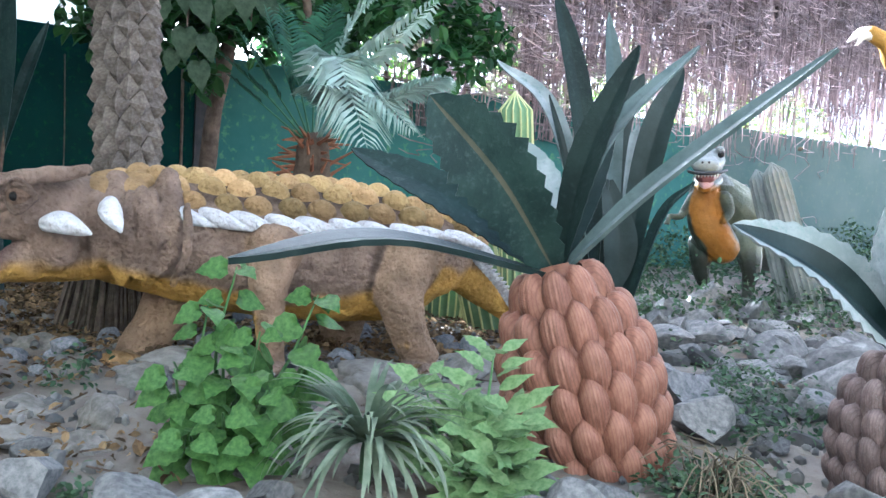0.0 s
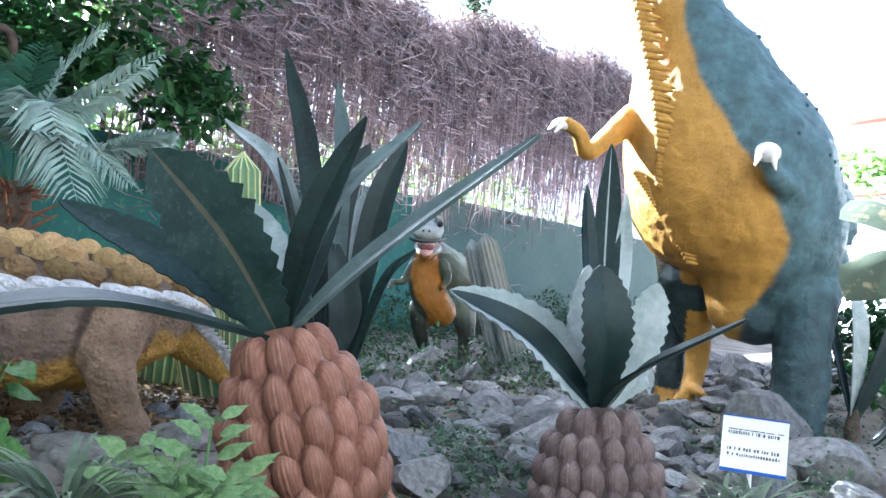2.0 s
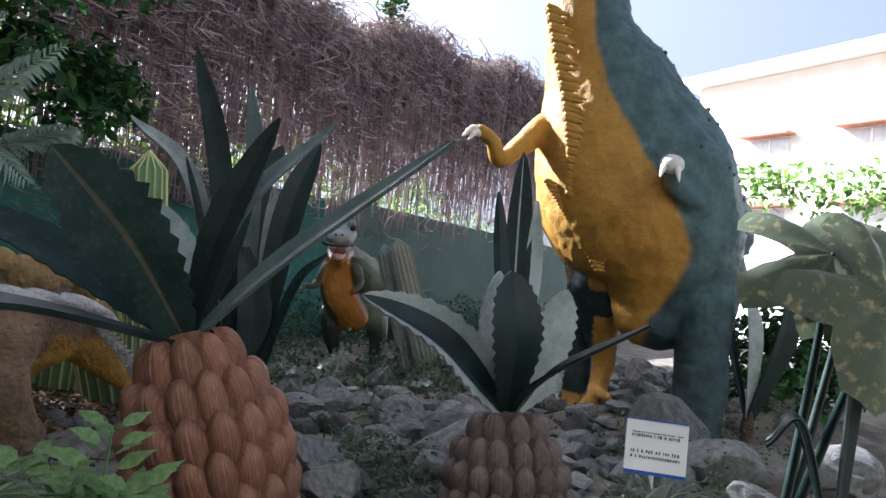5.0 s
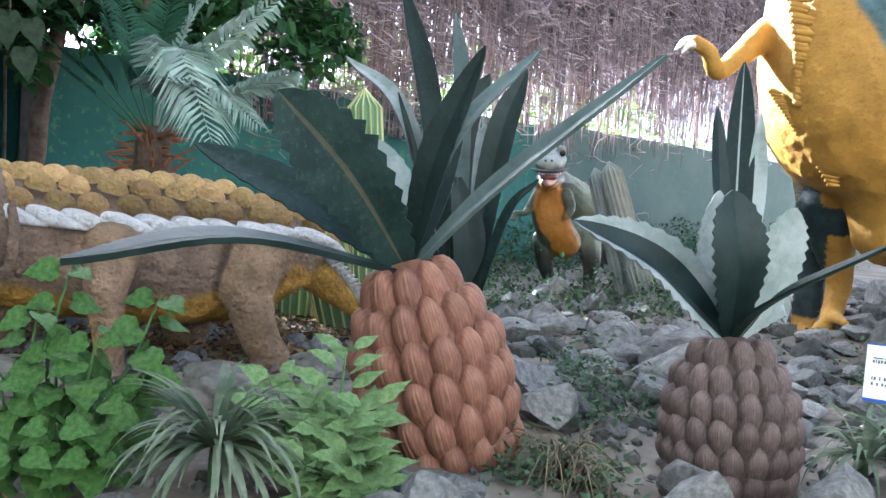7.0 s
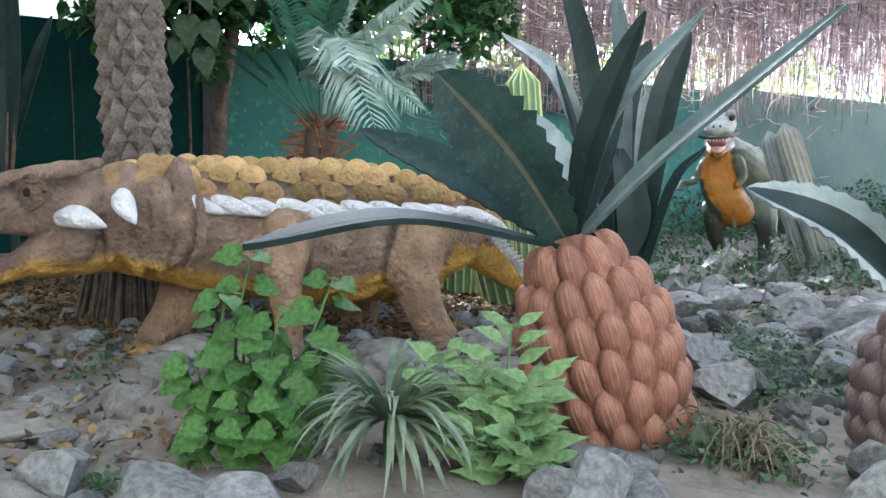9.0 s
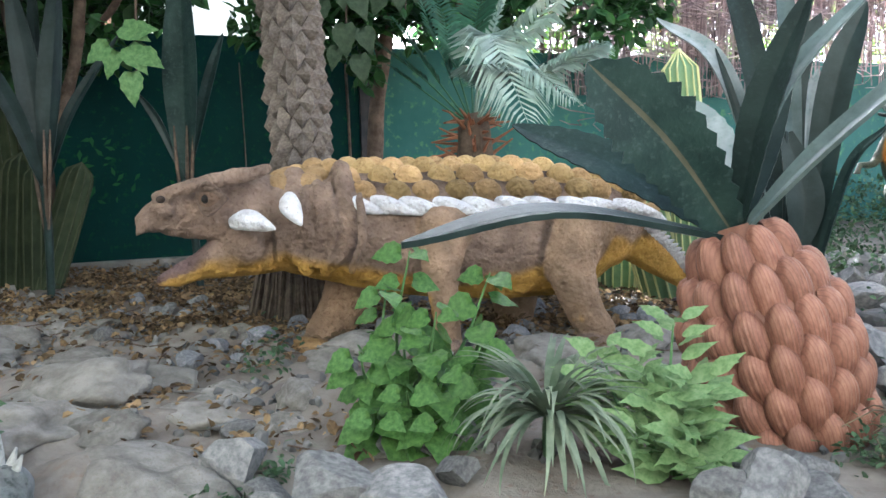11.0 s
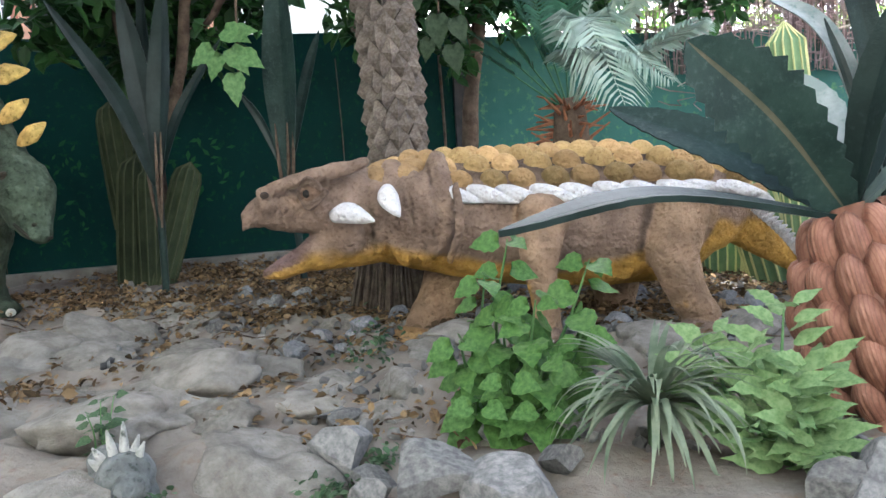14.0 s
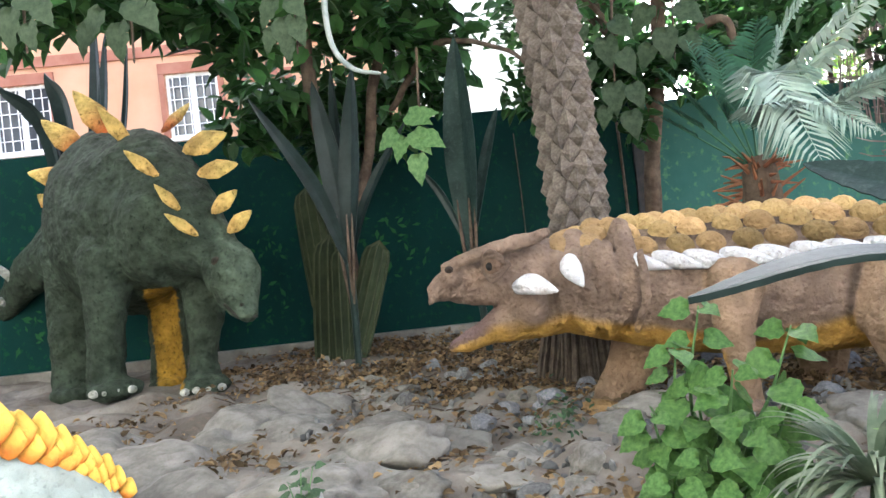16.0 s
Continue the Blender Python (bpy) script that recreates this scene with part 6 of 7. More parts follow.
def cycad():
    rng = random.Random(21)
    crown = Vector((-1.042, 6.315, 1.229))
    foot = Vector((crown.x, crown.y, 0))
    c = empty("cycad", foot)
    top = crown - foot
    v, f = tube([(0, 0, -0.05, 0.16), (0, 0, top.z * 0.5, 0.15), (*top, 0.13)], 14, 5)
    v = roughen(v, 9, 0.03)
    mk("trunk", v, f, M_BARK, c, smooth=False)
    pieces = []
    for k in range(46):                                     # dead leaf bases
        a = rng.uniform(0, 6.28)
        z = top.z + rng.uniform(-0.26, 0.10)
        l = rng.uniform(0.08, 0.24)
        pieces.append(tube([(0.10 * math.cos(a), 0.10 * math.sin(a), z, 0.018), ((0.1 + l) * math.cos(a), (0.1 + l) * math.sin(a), z + rng.uniform(-0.06, 0.14), 0.006)], 5, 3))
    v, f = join(pieces)
    mk("leaf_base_tuft", v, f, M_LEAFBASE, c, "reddish brown cut leaf bases")
    root = tuple(top)
    for mid, tip, m, l, dr, start in (((-0.723, 6.208, 1.805), (-0.155, 6.048, 2.334), M_FROND, 0.42, 0.8, 0.25), ((-0.466, 6.182, 1.611), (-0.049, 5.95, 1.786), M_FROND, 0.34, 0.8, 0.3), ((-0.881, 6.036, 1.884), (-0.552, 5.573, 1.226), M_FROND, 0.40, 0.9, 0.3),
                                      ((-0.665, 6.064, 1.639), (-0.246, 5.795, 1.363), M_FROND, 0.30, 0.9, 0.3), ((-1.36, 6.152, 1.574), (-1.723, 6.06, 1.865), M_FRONDDARK, 0.16, 0.3, 0.5), ((-1.312, 6.213, 1.613), (-1.643, 6.186, 2.083), M_FRONDDARK, 0.2, 0.3, 0.45),
                                      ((-1.235, 6.28, 1.689), (-1.456, 6.335, 2.271), M_FRONDDARK, 0.22, 0.3, 0.4), ((-1.172, 6.292, 1.736), (-1.355, 6.459, 2.326), M_FRONDDARK, 0.20, 0.4, 0.4), ((-0.86, 6.443, 2.077), (-0.545, 6.477, 2.574), M_FROND, 0.36, 0.6, 0.3),
                                      ((-1.376, 6.148, 1.498), (-1.66, 6.077, 1.717), M_FRONDDARK, 0.12, 0.3, 0.55), ((-0.857, 5.989, 1.577), (-0.924, 5.625, 1.629), M_FROND, 0.30, 0.8, 0.35), ((-1.077, 6.512, 1.858), (-1.005, 6.725, 2.407), M_FRONDDARK, 0.30, 0.4, 0.3)):
        frond(c, root, tuple(Vector(mid) - foot), tuple(Vector(tip) - foot), l, m, 50, rng, dr, start, 0.075)
    tagged(c, "cycad with dusty drooping fronds and reddish leaf bases", "cycad")


M_LEAFBASE = mat("reddish_leaf_base", (0.14, 0.06, 0.035), (0.24, 0.11, 0.06), 8, 0.9, 0.3)
cycad()


# ---- cacti ----
def cactus(name, foot, top, radius, ribs, label, green, ridge, lean_top=None):
    foot, top = Vector(foot), Vector(top)
    c = empty(name, foot)
    axis = top - foot
    h = axis.length
    turn = Vector((0, 0, 1)).rotation_difference(axis).to_matrix().to_4x4()
    seg, n = ribs * 4, 14
    verts, faces = [], []
    for i in range(n + 1):
        u = i / n
        cap = math.sqrt(max(0.0, 1 - max(0, (u * h - (h - radius * 1.3)) / (radius * 1.3)) ** 2))
        for k in range(seg):
            r = radius * cap * (1 if k % 4 == 0 else 0.94 if k % 2 else 0.86) * (0.93 + 0.07 * math.sin(3 * u)) + 0.002
            verts.append((r * math.cos(2 * math.pi * k / seg), r * math.sin(2 * math.pi * k / seg), h * u))
    for i in range(n):
        for k in range(seg):
            faces.append((i * seg + k, i * seg + (k + 1) % seg, (i + 1) * seg + (k + 1) % seg, (i + 1) * seg + k))
    faces.append(tuple(n * seg + k for k in range(seg)))
    body = mk("stem", verts, faces, green, c, smooth=True)
    body.matrix_basis = turn
    pieces = []
    for k in range(0, seg, 4):
        a = 2 * math.pi * k / seg
        pts = []
        for i in range(0, n + 1, 1):
            q = verts[i * seg + k]
            pts.append((q[0] * 1.01, q[1] * 1.01, q[2], radius * 0.055))
        pieces.append(tube(pts, 4, 1, cap=False))
    v, f = join(pieces)
    r = mk("ribs", v, f, ridge, c, "pale raised ribs")
    r.matrix_basis = turn
    return tagged(c, label, "cactus", "cacti")


def ground_under(p, dz=-0.03):
    return (p[0], p[1], gz(p[0], p[1]) + dz)


cactus("cactus", ground_under((0.554, 5.572, 0.391)), (0.413, 5.585, 1.663), 0.115, 14, "striped column cactus behind the planter leaves", M_CACTUS, M_CACTUSRIB)
cactus("cactus", ground_under((0.376, 5.988, 0.247)), (0.162, 5.898, 0.794), 0.16, 14, "striped column cactus behind the dinosaur's tail", M_CACTUS, M_CACTUSRIB)
cactus("cactus", ground_under((0.033, 6.300, 0.096)), (0.037, 6.300, 0.359), 0.14, 14, "striped column cactus behind the dinosaur's tail", M_CACTUS, M_CACTUSRIB)
cactus("cactus", ground_under((3.405, 7.460, 0.051)), (2.996, 7.740, 1.426), 0.11, 15, "grey ribbed column cactus leaning by the fence", M_CACTUSGREY, M_CACTUSGREY)
cactus("cactus", ground_under((3.312, 7.720, 0.004)), (2.947, 7.973, 1.365), 0.09, 14, "grey ribbed column cactus leaning by the fence", M_CACTUSGREY, M_CACTUSGREY)
for foot, top, r in (((-4.738, 5.814, 0.139), (-4.657, 5.879, 1.129), 0.150), ((-4.594, 5.827, 0.137), (-4.547, 5.864, 1.024), 0.125), ((-4.524, 5.856, 0.181), (-4.304, 6.142, 1.035), 0.125), ((-4.854, 5.977, 0.504), (-4.972, 6.01, 1.604), 0.14)):
    cactus("cactus", ground_under(foot) if foot[2] < 0.4 else foot, top, r, 12, "thick ribbed cactus column against the green wall", M_CACTUSDARK, M_CACTUSRIBDARK)


# ---- trees ----
def crown_leaves(name, blobs, size, material, label, seed, parent=None, per=1.0, hang=0.3):
    rng = random.Random(seed)
    places = []
    for (c, r, n) in blobs:
        for k in range(int(n * per)):
            d = Vector((rng.gauss(0, 1), rng.gauss(0, 1), rng.gauss(0, 1))).normalized() * rng.random() ** 0.45
            p = Vector(c) + Vector((d.x * r[0], d.y * r[1], d.z * r[2]))
            dirn = Vector((rng.gauss(0, 1), rng.gauss(0, 1), rng.gauss(0, 0.6) - hang))
            places.append(Matrix.LocRotScale(p, frame_to(dirn, (rng.gauss(0, 0.5), rng.gauss(0, 0.5), 1)).to_quaternion(), Vector((1, 1, 1)) * size * rng.uniform(0.6, 1.3)))
    return scatter(name, LEAF_V, LEAF_F, places, material, label, parent)


def tree(name, foot, limbs, blobs, leaf, material, label, seed):
    foot = Vector(foot)
    t = empty(name, foot)
    shift = lambda p: tuple(Vector(p[:3]) - foot) + (p[3],)
    for i, l in enumerate(limbs):
        v, f = tube([shift(p) for p in l], 10, 6)
        v = roughen(v, 8, 0.012)
        mk("trunk" if i == 0 else "limb", v, f, M_BARK, t, smooth=True)
    crown_leaves("crown", [(tuple(Vector(c) - foot), r, n) for c, r, n in blobs], leaf, material, "", seed, t)
    return tagged(t, label, "tree")


b0 = (-4.608, 6.044, 0.160)
tree("broadleaf_tree", (b0[0], b0[1], -0.05), [
    [(b0[0], b0[1], -0.1, 0.11), (*(-4.547, 5.964, 0.986), 0.085), (*(-4.551, 5.835, 1.815), 0.07), (*(-4.494, 5.625, 2.484), 0.06), (*(-4.268, 5.422, 3.862), 0.05)],
    [(*(-4.547, 5.964, 0.986), 0.06), (*(-4.313, 6.136, 1.824), 0.05), (*(-4.110, 6.153, 2.636), 0.045), (*(-3.292, 6.178, 3.594), 0.03)],
    [(*(-4.177, 6.349, 2.194), 0.03), (*(-3.471, 6.079, 2.628), 0.03), (*(-2.762, 5.994, 2.419), 0.018), (*(-2.562, 5.974, 2.154), 0.008)],
    [(*(-4.268, 5.422, 3.862), 0.04), (*(-4.224, 4.261, 3.436), 0.03), (*(-4.387, 3.318, 3.114), 0.015)]],
    [((-4.489, 3.348, 2.798), (0.55, 0.5, 0.24), 230), ((-4.498, 2.988, 2.527), (0.30, 0.3, 0.22), 90), ((-4.182, 3.873, 2.718), (0.5, 0.4, 0.20), 220), ((-4.095, 4.385, 2.593), (0.35, 0.3, 0.28), 190), ((-4.246, 5.814, 2.950), (0.75, 0.4, 0.42), 420),
     # the eight masses at the end hang overhead, out of view, added for shade
     ((-3.615, 6.111, 2.76), (0.45, 0.3, 0.40), 260), ((-4.204, 4.958, 3.233), (1.2, 0.8, 0.35), 420), ((-4.741, 3.995, 3.712), (1.5, 1.0, 0.45), 600), ((-3.146, 6.029, 3.663), (1.4, 0.8, 0.45), 520), ((-4.945, 6.289, 2.317), (0.7, 0.4, 0.45), 330), ((-4.535, 6.590, 2.276), (0.5, 0.3, 0.5), 260), ((-4.206, 6.922, 2.522), (0.6, 0.3, 0.35), 260), ((-4.807, 6.269, 2.111), (0.4, 0.3, 0.4), 200), ((-5.048, 5.682, 2.305), (0.6, 0.4, 0.4), 320)] + [((x, y, z), (1.5, 1.3, 0.5), 560) for x, y, z in ((-3.6, 2.2, 4.7), (-2.0, 3.4, 5.0), (-5.6, 2.6, 4.8), (-1.4, 1.4, 5.2), (-3.6, 0.0, 4.9), (-5.6, 0.4, 5.0), (-0.8, 4.2, 5.4), (-3.4, 4.4, 4.9))],
    0.20, M_CANOPY, "broadleaf tree with dark drooping foliage over the green wall", 31)
b0 = (-2.356, 7.959, -0.124)
tree("broadleaf_tree", (b0[0], b0[1], -0.05), [
    [(b0[0], b0[1], -0.1, 0.10), (*(-2.264, 7.881, 1.398), 0.08), (*(-2.061, 7.730, 2.435), 0.07), (*(-1.900, 7.565, 3.876), 0.06)],
    [(*(-2.061, 7.730, 2.435), 0.05), (*(-1.445, 7.665, 2.670), 0.04), (*(-1.400, 7.775, 2.281), 0.035), (*(-1.403, 7.774, 2.024), 0.03)],
    [(*(-2.161, 7.806, 1.927), 0.04), (*(-2.345, 7.439, 2.715), 0.03), (*(-2.777, 6.967, 3.328), 0.02)]],
    [((-2.201, 7.274, 1.828), (0.18, 0.15, 0.20), 40), ((-2.401, 7.211, 2.234), (0.28, 0.25, 0.28), 90), ((-1.807, 7.588, 2.440), (0.55, 0.35, 0.26), 200), ((-0.942, 8.146, 2.559), (0.9, 0.4, 0.24), 260), ((-2.338, 7.232, 2.311), (0.5, 0.3, 0.40), 330), ((-2.852, 6.828, 2.241), (0.4, 0.3, 0.35), 200), ((-1.646, 8.441, 2.517), (0.9, 0.3, 0.42), 480), ((-0.551, 8.883, 2.880), (0.9, 0.3, 0.32), 420), ((0.194, 9.198, 2.631), (0.5, 0.3, 0.42), 260), ((-1.33, 9.5, 2.95), (0.7, 0.3, 0.6), 320), ((-2.063, 7.315, 3.338), (1.5, 0.9, 0.55), 700), ((-0.686, 8.372, 3.638), (1.6, 0.8, 0.55), 600), ((-0.068, 8.800, 2.346), (0.45, 0.3, 0.22), 100)],
    0.17, M_CANOPY, "broadleaf tree whose leaves hang beside the palm trunk", 32)


def shade_trees():
    """Tall trees along and behind the wall, added mostly out of view so that their crowns shade the bed."""
    rng = random.Random(77)
    for s, h in ((0.3, 8.4), (1.9, 7.6), (2.9, 6.0)):
        foot = on_wall(s, -0.1, 1.6)
        limbs = [[(*foot, 0.16), (foot.x + 0.1, foot.y, h * 0.5, 0.13), (foot.x, foot.y + 0.1, h * 0.85, 0.08)]]
        for k in range(4):
            a = rng.uniform(0, 6.28)
            limbs.append([(foot.x + 0.05, foot.y, h * 0.55, 0.06), (foot.x + 0.8 * math.cos(a), foot.y + 0.8 * math.sin(a), h * 0.72, 0.045), (foot.x + 1.5 * math.cos(a), foot.y + 1.5 * math.sin(a), h * 0.85, 0.02)])
        blobs = [((foot.x + rng.gauss(0, 0.5), foot.y + rng.gauss(0, 0.6), h * rng.uniform(0.62, 0.92)), (1.05, 1.0, 0.75), 400) for _ in range(7)]
        # extra leaves added to close a sun gap beside the creeper
        if s > 2.5:
            blobs += [(tuple(on_wall(q, z, 1.0)), (0.75, 0.7, 0.55), 420) for q, z in ((4.1, 3.4), (4.4, 4.2), (4.3, 2.7), (3.7, 4.8))]
        tree("shade_tree", foot, limbs, blobs, 0.2, M_CANOPY, "tall leafy tree added behind the boundary wall to block the sun", 50 + int(s * 2))


shade_trees()
b0 = on_wall(14.5, 0, 4.5)
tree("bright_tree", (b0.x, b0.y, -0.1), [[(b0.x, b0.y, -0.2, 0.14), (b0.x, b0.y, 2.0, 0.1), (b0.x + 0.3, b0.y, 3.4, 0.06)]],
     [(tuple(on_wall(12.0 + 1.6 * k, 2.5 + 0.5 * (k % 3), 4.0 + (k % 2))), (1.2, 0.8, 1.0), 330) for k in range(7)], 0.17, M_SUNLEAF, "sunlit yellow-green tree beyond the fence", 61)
# its upper leaf rows are added to stop sun patches on the ground
b0 = on_wall(8.0, 0, 3.4)
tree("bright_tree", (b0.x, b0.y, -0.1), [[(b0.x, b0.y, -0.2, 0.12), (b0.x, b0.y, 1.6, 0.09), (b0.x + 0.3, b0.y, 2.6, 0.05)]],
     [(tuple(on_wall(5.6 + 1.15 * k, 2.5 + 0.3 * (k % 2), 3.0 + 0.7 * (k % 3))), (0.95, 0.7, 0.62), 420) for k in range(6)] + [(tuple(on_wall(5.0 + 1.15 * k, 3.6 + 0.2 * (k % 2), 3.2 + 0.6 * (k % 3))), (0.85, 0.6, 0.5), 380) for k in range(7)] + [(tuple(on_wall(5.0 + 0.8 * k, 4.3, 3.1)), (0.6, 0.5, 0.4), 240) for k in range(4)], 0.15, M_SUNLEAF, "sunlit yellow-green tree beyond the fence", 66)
b0 = Vector((8.504, 24.570, 9.712))
tree("far_tree", (b0.x, b0.y, -0.1), [[(b0.x, b0.y, -0.2, 0.3), (b0.x, b0.y, b0.z * 0.6, 0.2), (b0.x, b0.y, b0.z, 0.08)]], [((b0.x, b0.y, b0.z), (0.55, 0.5, 0.5), 220), ((b0.x + 0.3, b0.y, b0.z - 0.9), (0.7, 0.6, 0.6), 220)], 0.2, M_CANOPY, "thin tree top showing over the creeper", 62)
b0 = Vector((1.109, 12.451, 5.875))
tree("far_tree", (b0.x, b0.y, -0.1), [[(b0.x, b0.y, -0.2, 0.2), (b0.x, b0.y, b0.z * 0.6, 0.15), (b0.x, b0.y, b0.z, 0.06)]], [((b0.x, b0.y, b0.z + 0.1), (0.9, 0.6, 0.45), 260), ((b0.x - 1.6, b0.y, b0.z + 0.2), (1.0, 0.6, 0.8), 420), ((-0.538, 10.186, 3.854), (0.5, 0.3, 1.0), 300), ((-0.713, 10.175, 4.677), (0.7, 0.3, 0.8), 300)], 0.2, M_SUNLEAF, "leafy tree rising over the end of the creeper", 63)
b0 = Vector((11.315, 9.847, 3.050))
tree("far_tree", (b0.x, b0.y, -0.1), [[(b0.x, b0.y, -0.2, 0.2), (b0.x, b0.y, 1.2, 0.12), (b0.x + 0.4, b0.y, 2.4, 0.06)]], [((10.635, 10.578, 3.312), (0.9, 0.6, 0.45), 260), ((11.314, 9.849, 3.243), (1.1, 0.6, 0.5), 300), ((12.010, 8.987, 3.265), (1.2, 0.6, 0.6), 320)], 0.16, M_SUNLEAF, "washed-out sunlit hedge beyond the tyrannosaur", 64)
b0 = Vector((5.848, 5.459, 0.440))
tree("background_shrub", (b0.x, b0.y, 0.0), [[(b0.x, b0.y, -0.1, 0.06), (b0.x, b0.y, 0.5, 0.05), (b0.x + 0.1, b0.y, 1.2, 0.02)]], [((5.776, 5.821, 0.692), (0.4, 0.3, 0.4), 260), ((5.913, 5.388, 0.855), (0.55, 0.35, 0.5), 420), ((5.869, 4.829, 0.820), (0.5, 0.35, 0.5), 360), ((5.602, 4.835, 0.527), (0.8, 0.4, 0.25), 300)], 0.12, M_CANOPY, "dark leafy shrub behind the boulders", 71)

# ---- smaller plants and things ----
def leaf_mesh(name, material, heart=True, n=7):
    """A toothed heart-shaped or lance-shaped leaf, 1 long, along x."""
    verts, faces = [(0, 0, 0)], []
    prof = (0.30, 0.44, 0.46, 0.40, 0.30, 0.19, 0.09) if heart else (0.08, 0.17, 0.22, 0.215, 0.17, 0.11, 0.05)
    for i in range(n):
        x = (i + 0.35) / n * (1.0 if not heart else 1.05) - (0.12 if heart and i == 0 else 0)
        w = prof[i] * (1.07 if i % 2 else 0.95)
        z = -0.22 * x * x
        verts += [(x, w, z + 0.10 * w - 0.05 * (i % 2)), (x + 0.03, 0, z), (x, -w, z + 0.10 * w + 0.03 * (i % 2))]
    verts.append((1.08, 0, -0.28))
    faces += [(0, 2, 1), (0, 3, 2)]
    for i in range(n - 1):
        a = 1 + 3 * i
        faces += [(a, a + 1, a + 4, a + 3), (a + 1, a + 2, a + 5, a + 4)]
    a = 1 + 3 * (n - 1)
    faces += [(a, a + 1, len(verts) - 1), (a + 1, a + 2, len(verts) - 1)]
    me = bpy.data.meshes.new(name)
    me.from_pydata(verts, [], faces)
    me.materials.append(material)
    me.polygons.foreach_set("use_smooth", [True] * len(faces))
    return me


def leafy_shrub(name, foot, stems, mesh, size, label, seed, pairs=6, stem_r=0.006, low=0.12, taper=0.62, rise=0.0, face=0.5):
    """Stems with pairs of leaves, larger ones lower down. Each leaf is a part."""
    rng = random.Random(seed)
    p = empty(name, foot)
    for tip, bend in stems:
        t = Vector(tip) - Vector(foot)
        line = [(rng.uniform(-0.04, 0.04), rng.uniform(-0.04, 0.04), -0.04, stem_r * 1.4), (t.x * 0.45 + bend, t.y * 0.5, t.z * 0.5, stem_r * 1.1), (*t, stem_r * 0.5)]
        v, f = tube(line, 6, 6)
        mk("stem", v, f, M_LEAF2, p, smooth=True)
        s = spline(line, 20)
        for k in range(pairs):
            u = low + (1 - low) * k / (pairs - 1)
            c = Vector(s[int(u * (len(s) - 1)), :3])
            a0 = k * 1.9 + rng.uniform(0, 1)
            for q in range(3 if u > 0.9 else 2):
                a = a0 + q * (math.pi if u <= 0.9 else 2.1) + rng.uniform(-0.3, 0.3)
                l = size * (1.15 - taper * u) * rng.uniform(0.75, 1.2)
                out = Vector((math.cos(a), math.sin(a), rng.uniform(-0.15, 0.4) - 0.35 * (1 - u) + rise))
                nrm = Vector((0, -face, 1)) + Vector((rng.gauss(0, 0.45), rng.gauss(0, 0.35), 0))
                m = Matrix.LocRotScale(c + out.normalized() * l * 0.35, frame_to(out, nrm).to_quaternion(), Vector((l, l, l)))
                share("leaf", mesh, m, p)
    return tagged(p, label, "shrub")


HEART = leaf_mesh("leaf", M_LEAF)
LANCE = leaf_mesh("leaf", M_LANCE, False)
f0 = (-0.725, 2.860, -0.080)
leafy_shrub("leafy_shrub", (f0[0], f0[1], gz(f0[0], f0[1])), [((-0.689, 2.766, 0.684), -0.05), ((-0.425, 2.869, 0.593), 0.05), ((-0.760, 2.695, 0.561), -0.06), ((-0.583, 2.687, 0.485), 0.02), ((-0.838, 2.619, 0.359), -0.06), ((-0.532, 2.596, 0.315), 0.03), ((-0.654, 2.537, 0.251), 0.0), ((-0.446, 2.764, 0.353), 0.08), ((-0.754, 2.540, 0.170), -0.05), ((-0.550, 2.562, 0.153), 0.04), ((-0.709, 2.709, 0.440), 0.0)], HEART, 0.165, "bright green nettle-like shrub with toothed heart leaves", 5, 7, rise=-0.38, face=1.1)
f0 = (0.166, 2.595, -0.078)
leafy_shrub("leafy_shrub", (f0[0], f0[1], gz(f0[0], f0[1])), [((0.190, 2.693, 0.454), 0.0), ((-0.033, 2.750, 0.346), -0.05), ((0.070, 2.649, 0.317), -0.02), ((0.268, 2.636, 0.291), 0.03), ((0.227, 2.540, 0.178), 0.05), ((-0.072, 2.799, 0.197), -0.05), ((0.283, 2.484, 0.080), 0.05), ((0.097, 2.498, 0.151), 0.0), ((0.167, 2.595, 0.246), 0.02)], LANCE, 0.165, "pale green shrub with lance-shaped leaves beside the planter", 6, 9, low=0.30, taper=0.50, rise=0.45, face=0.9)
f0 = (-2.021, 2.217, 0.060)
leafy_shrub("weed", (f0[0], f0[1], gz(f0[0], f0[1])), [((-1.977, 2.190, 0.237), 0.0), ((-2.011, 2.159, 0.197), 0.0), ((-1.977, 2.256, 0.236), 0.0)], leaf_mesh("leaf", M_WEED), 0.06, "small dark green weed growing in the rock", 8, 5, 0.003)
f0 = (-2.442, 2.645, -0.034)
leafy_shrub("weed", (f0[0], f0[1], gz(f0[0], f0[1])), [((-2.402, 2.614, 0.063), 0.0), ((-2.360, 2.652, 0.042), 0.0), ((-2.439, 2.580, 0.036), 0.0)], leaf_mesh("leaf", M_WEED), 0.08, "small dark green weed growing in the rock", 9, 5, 0.003)


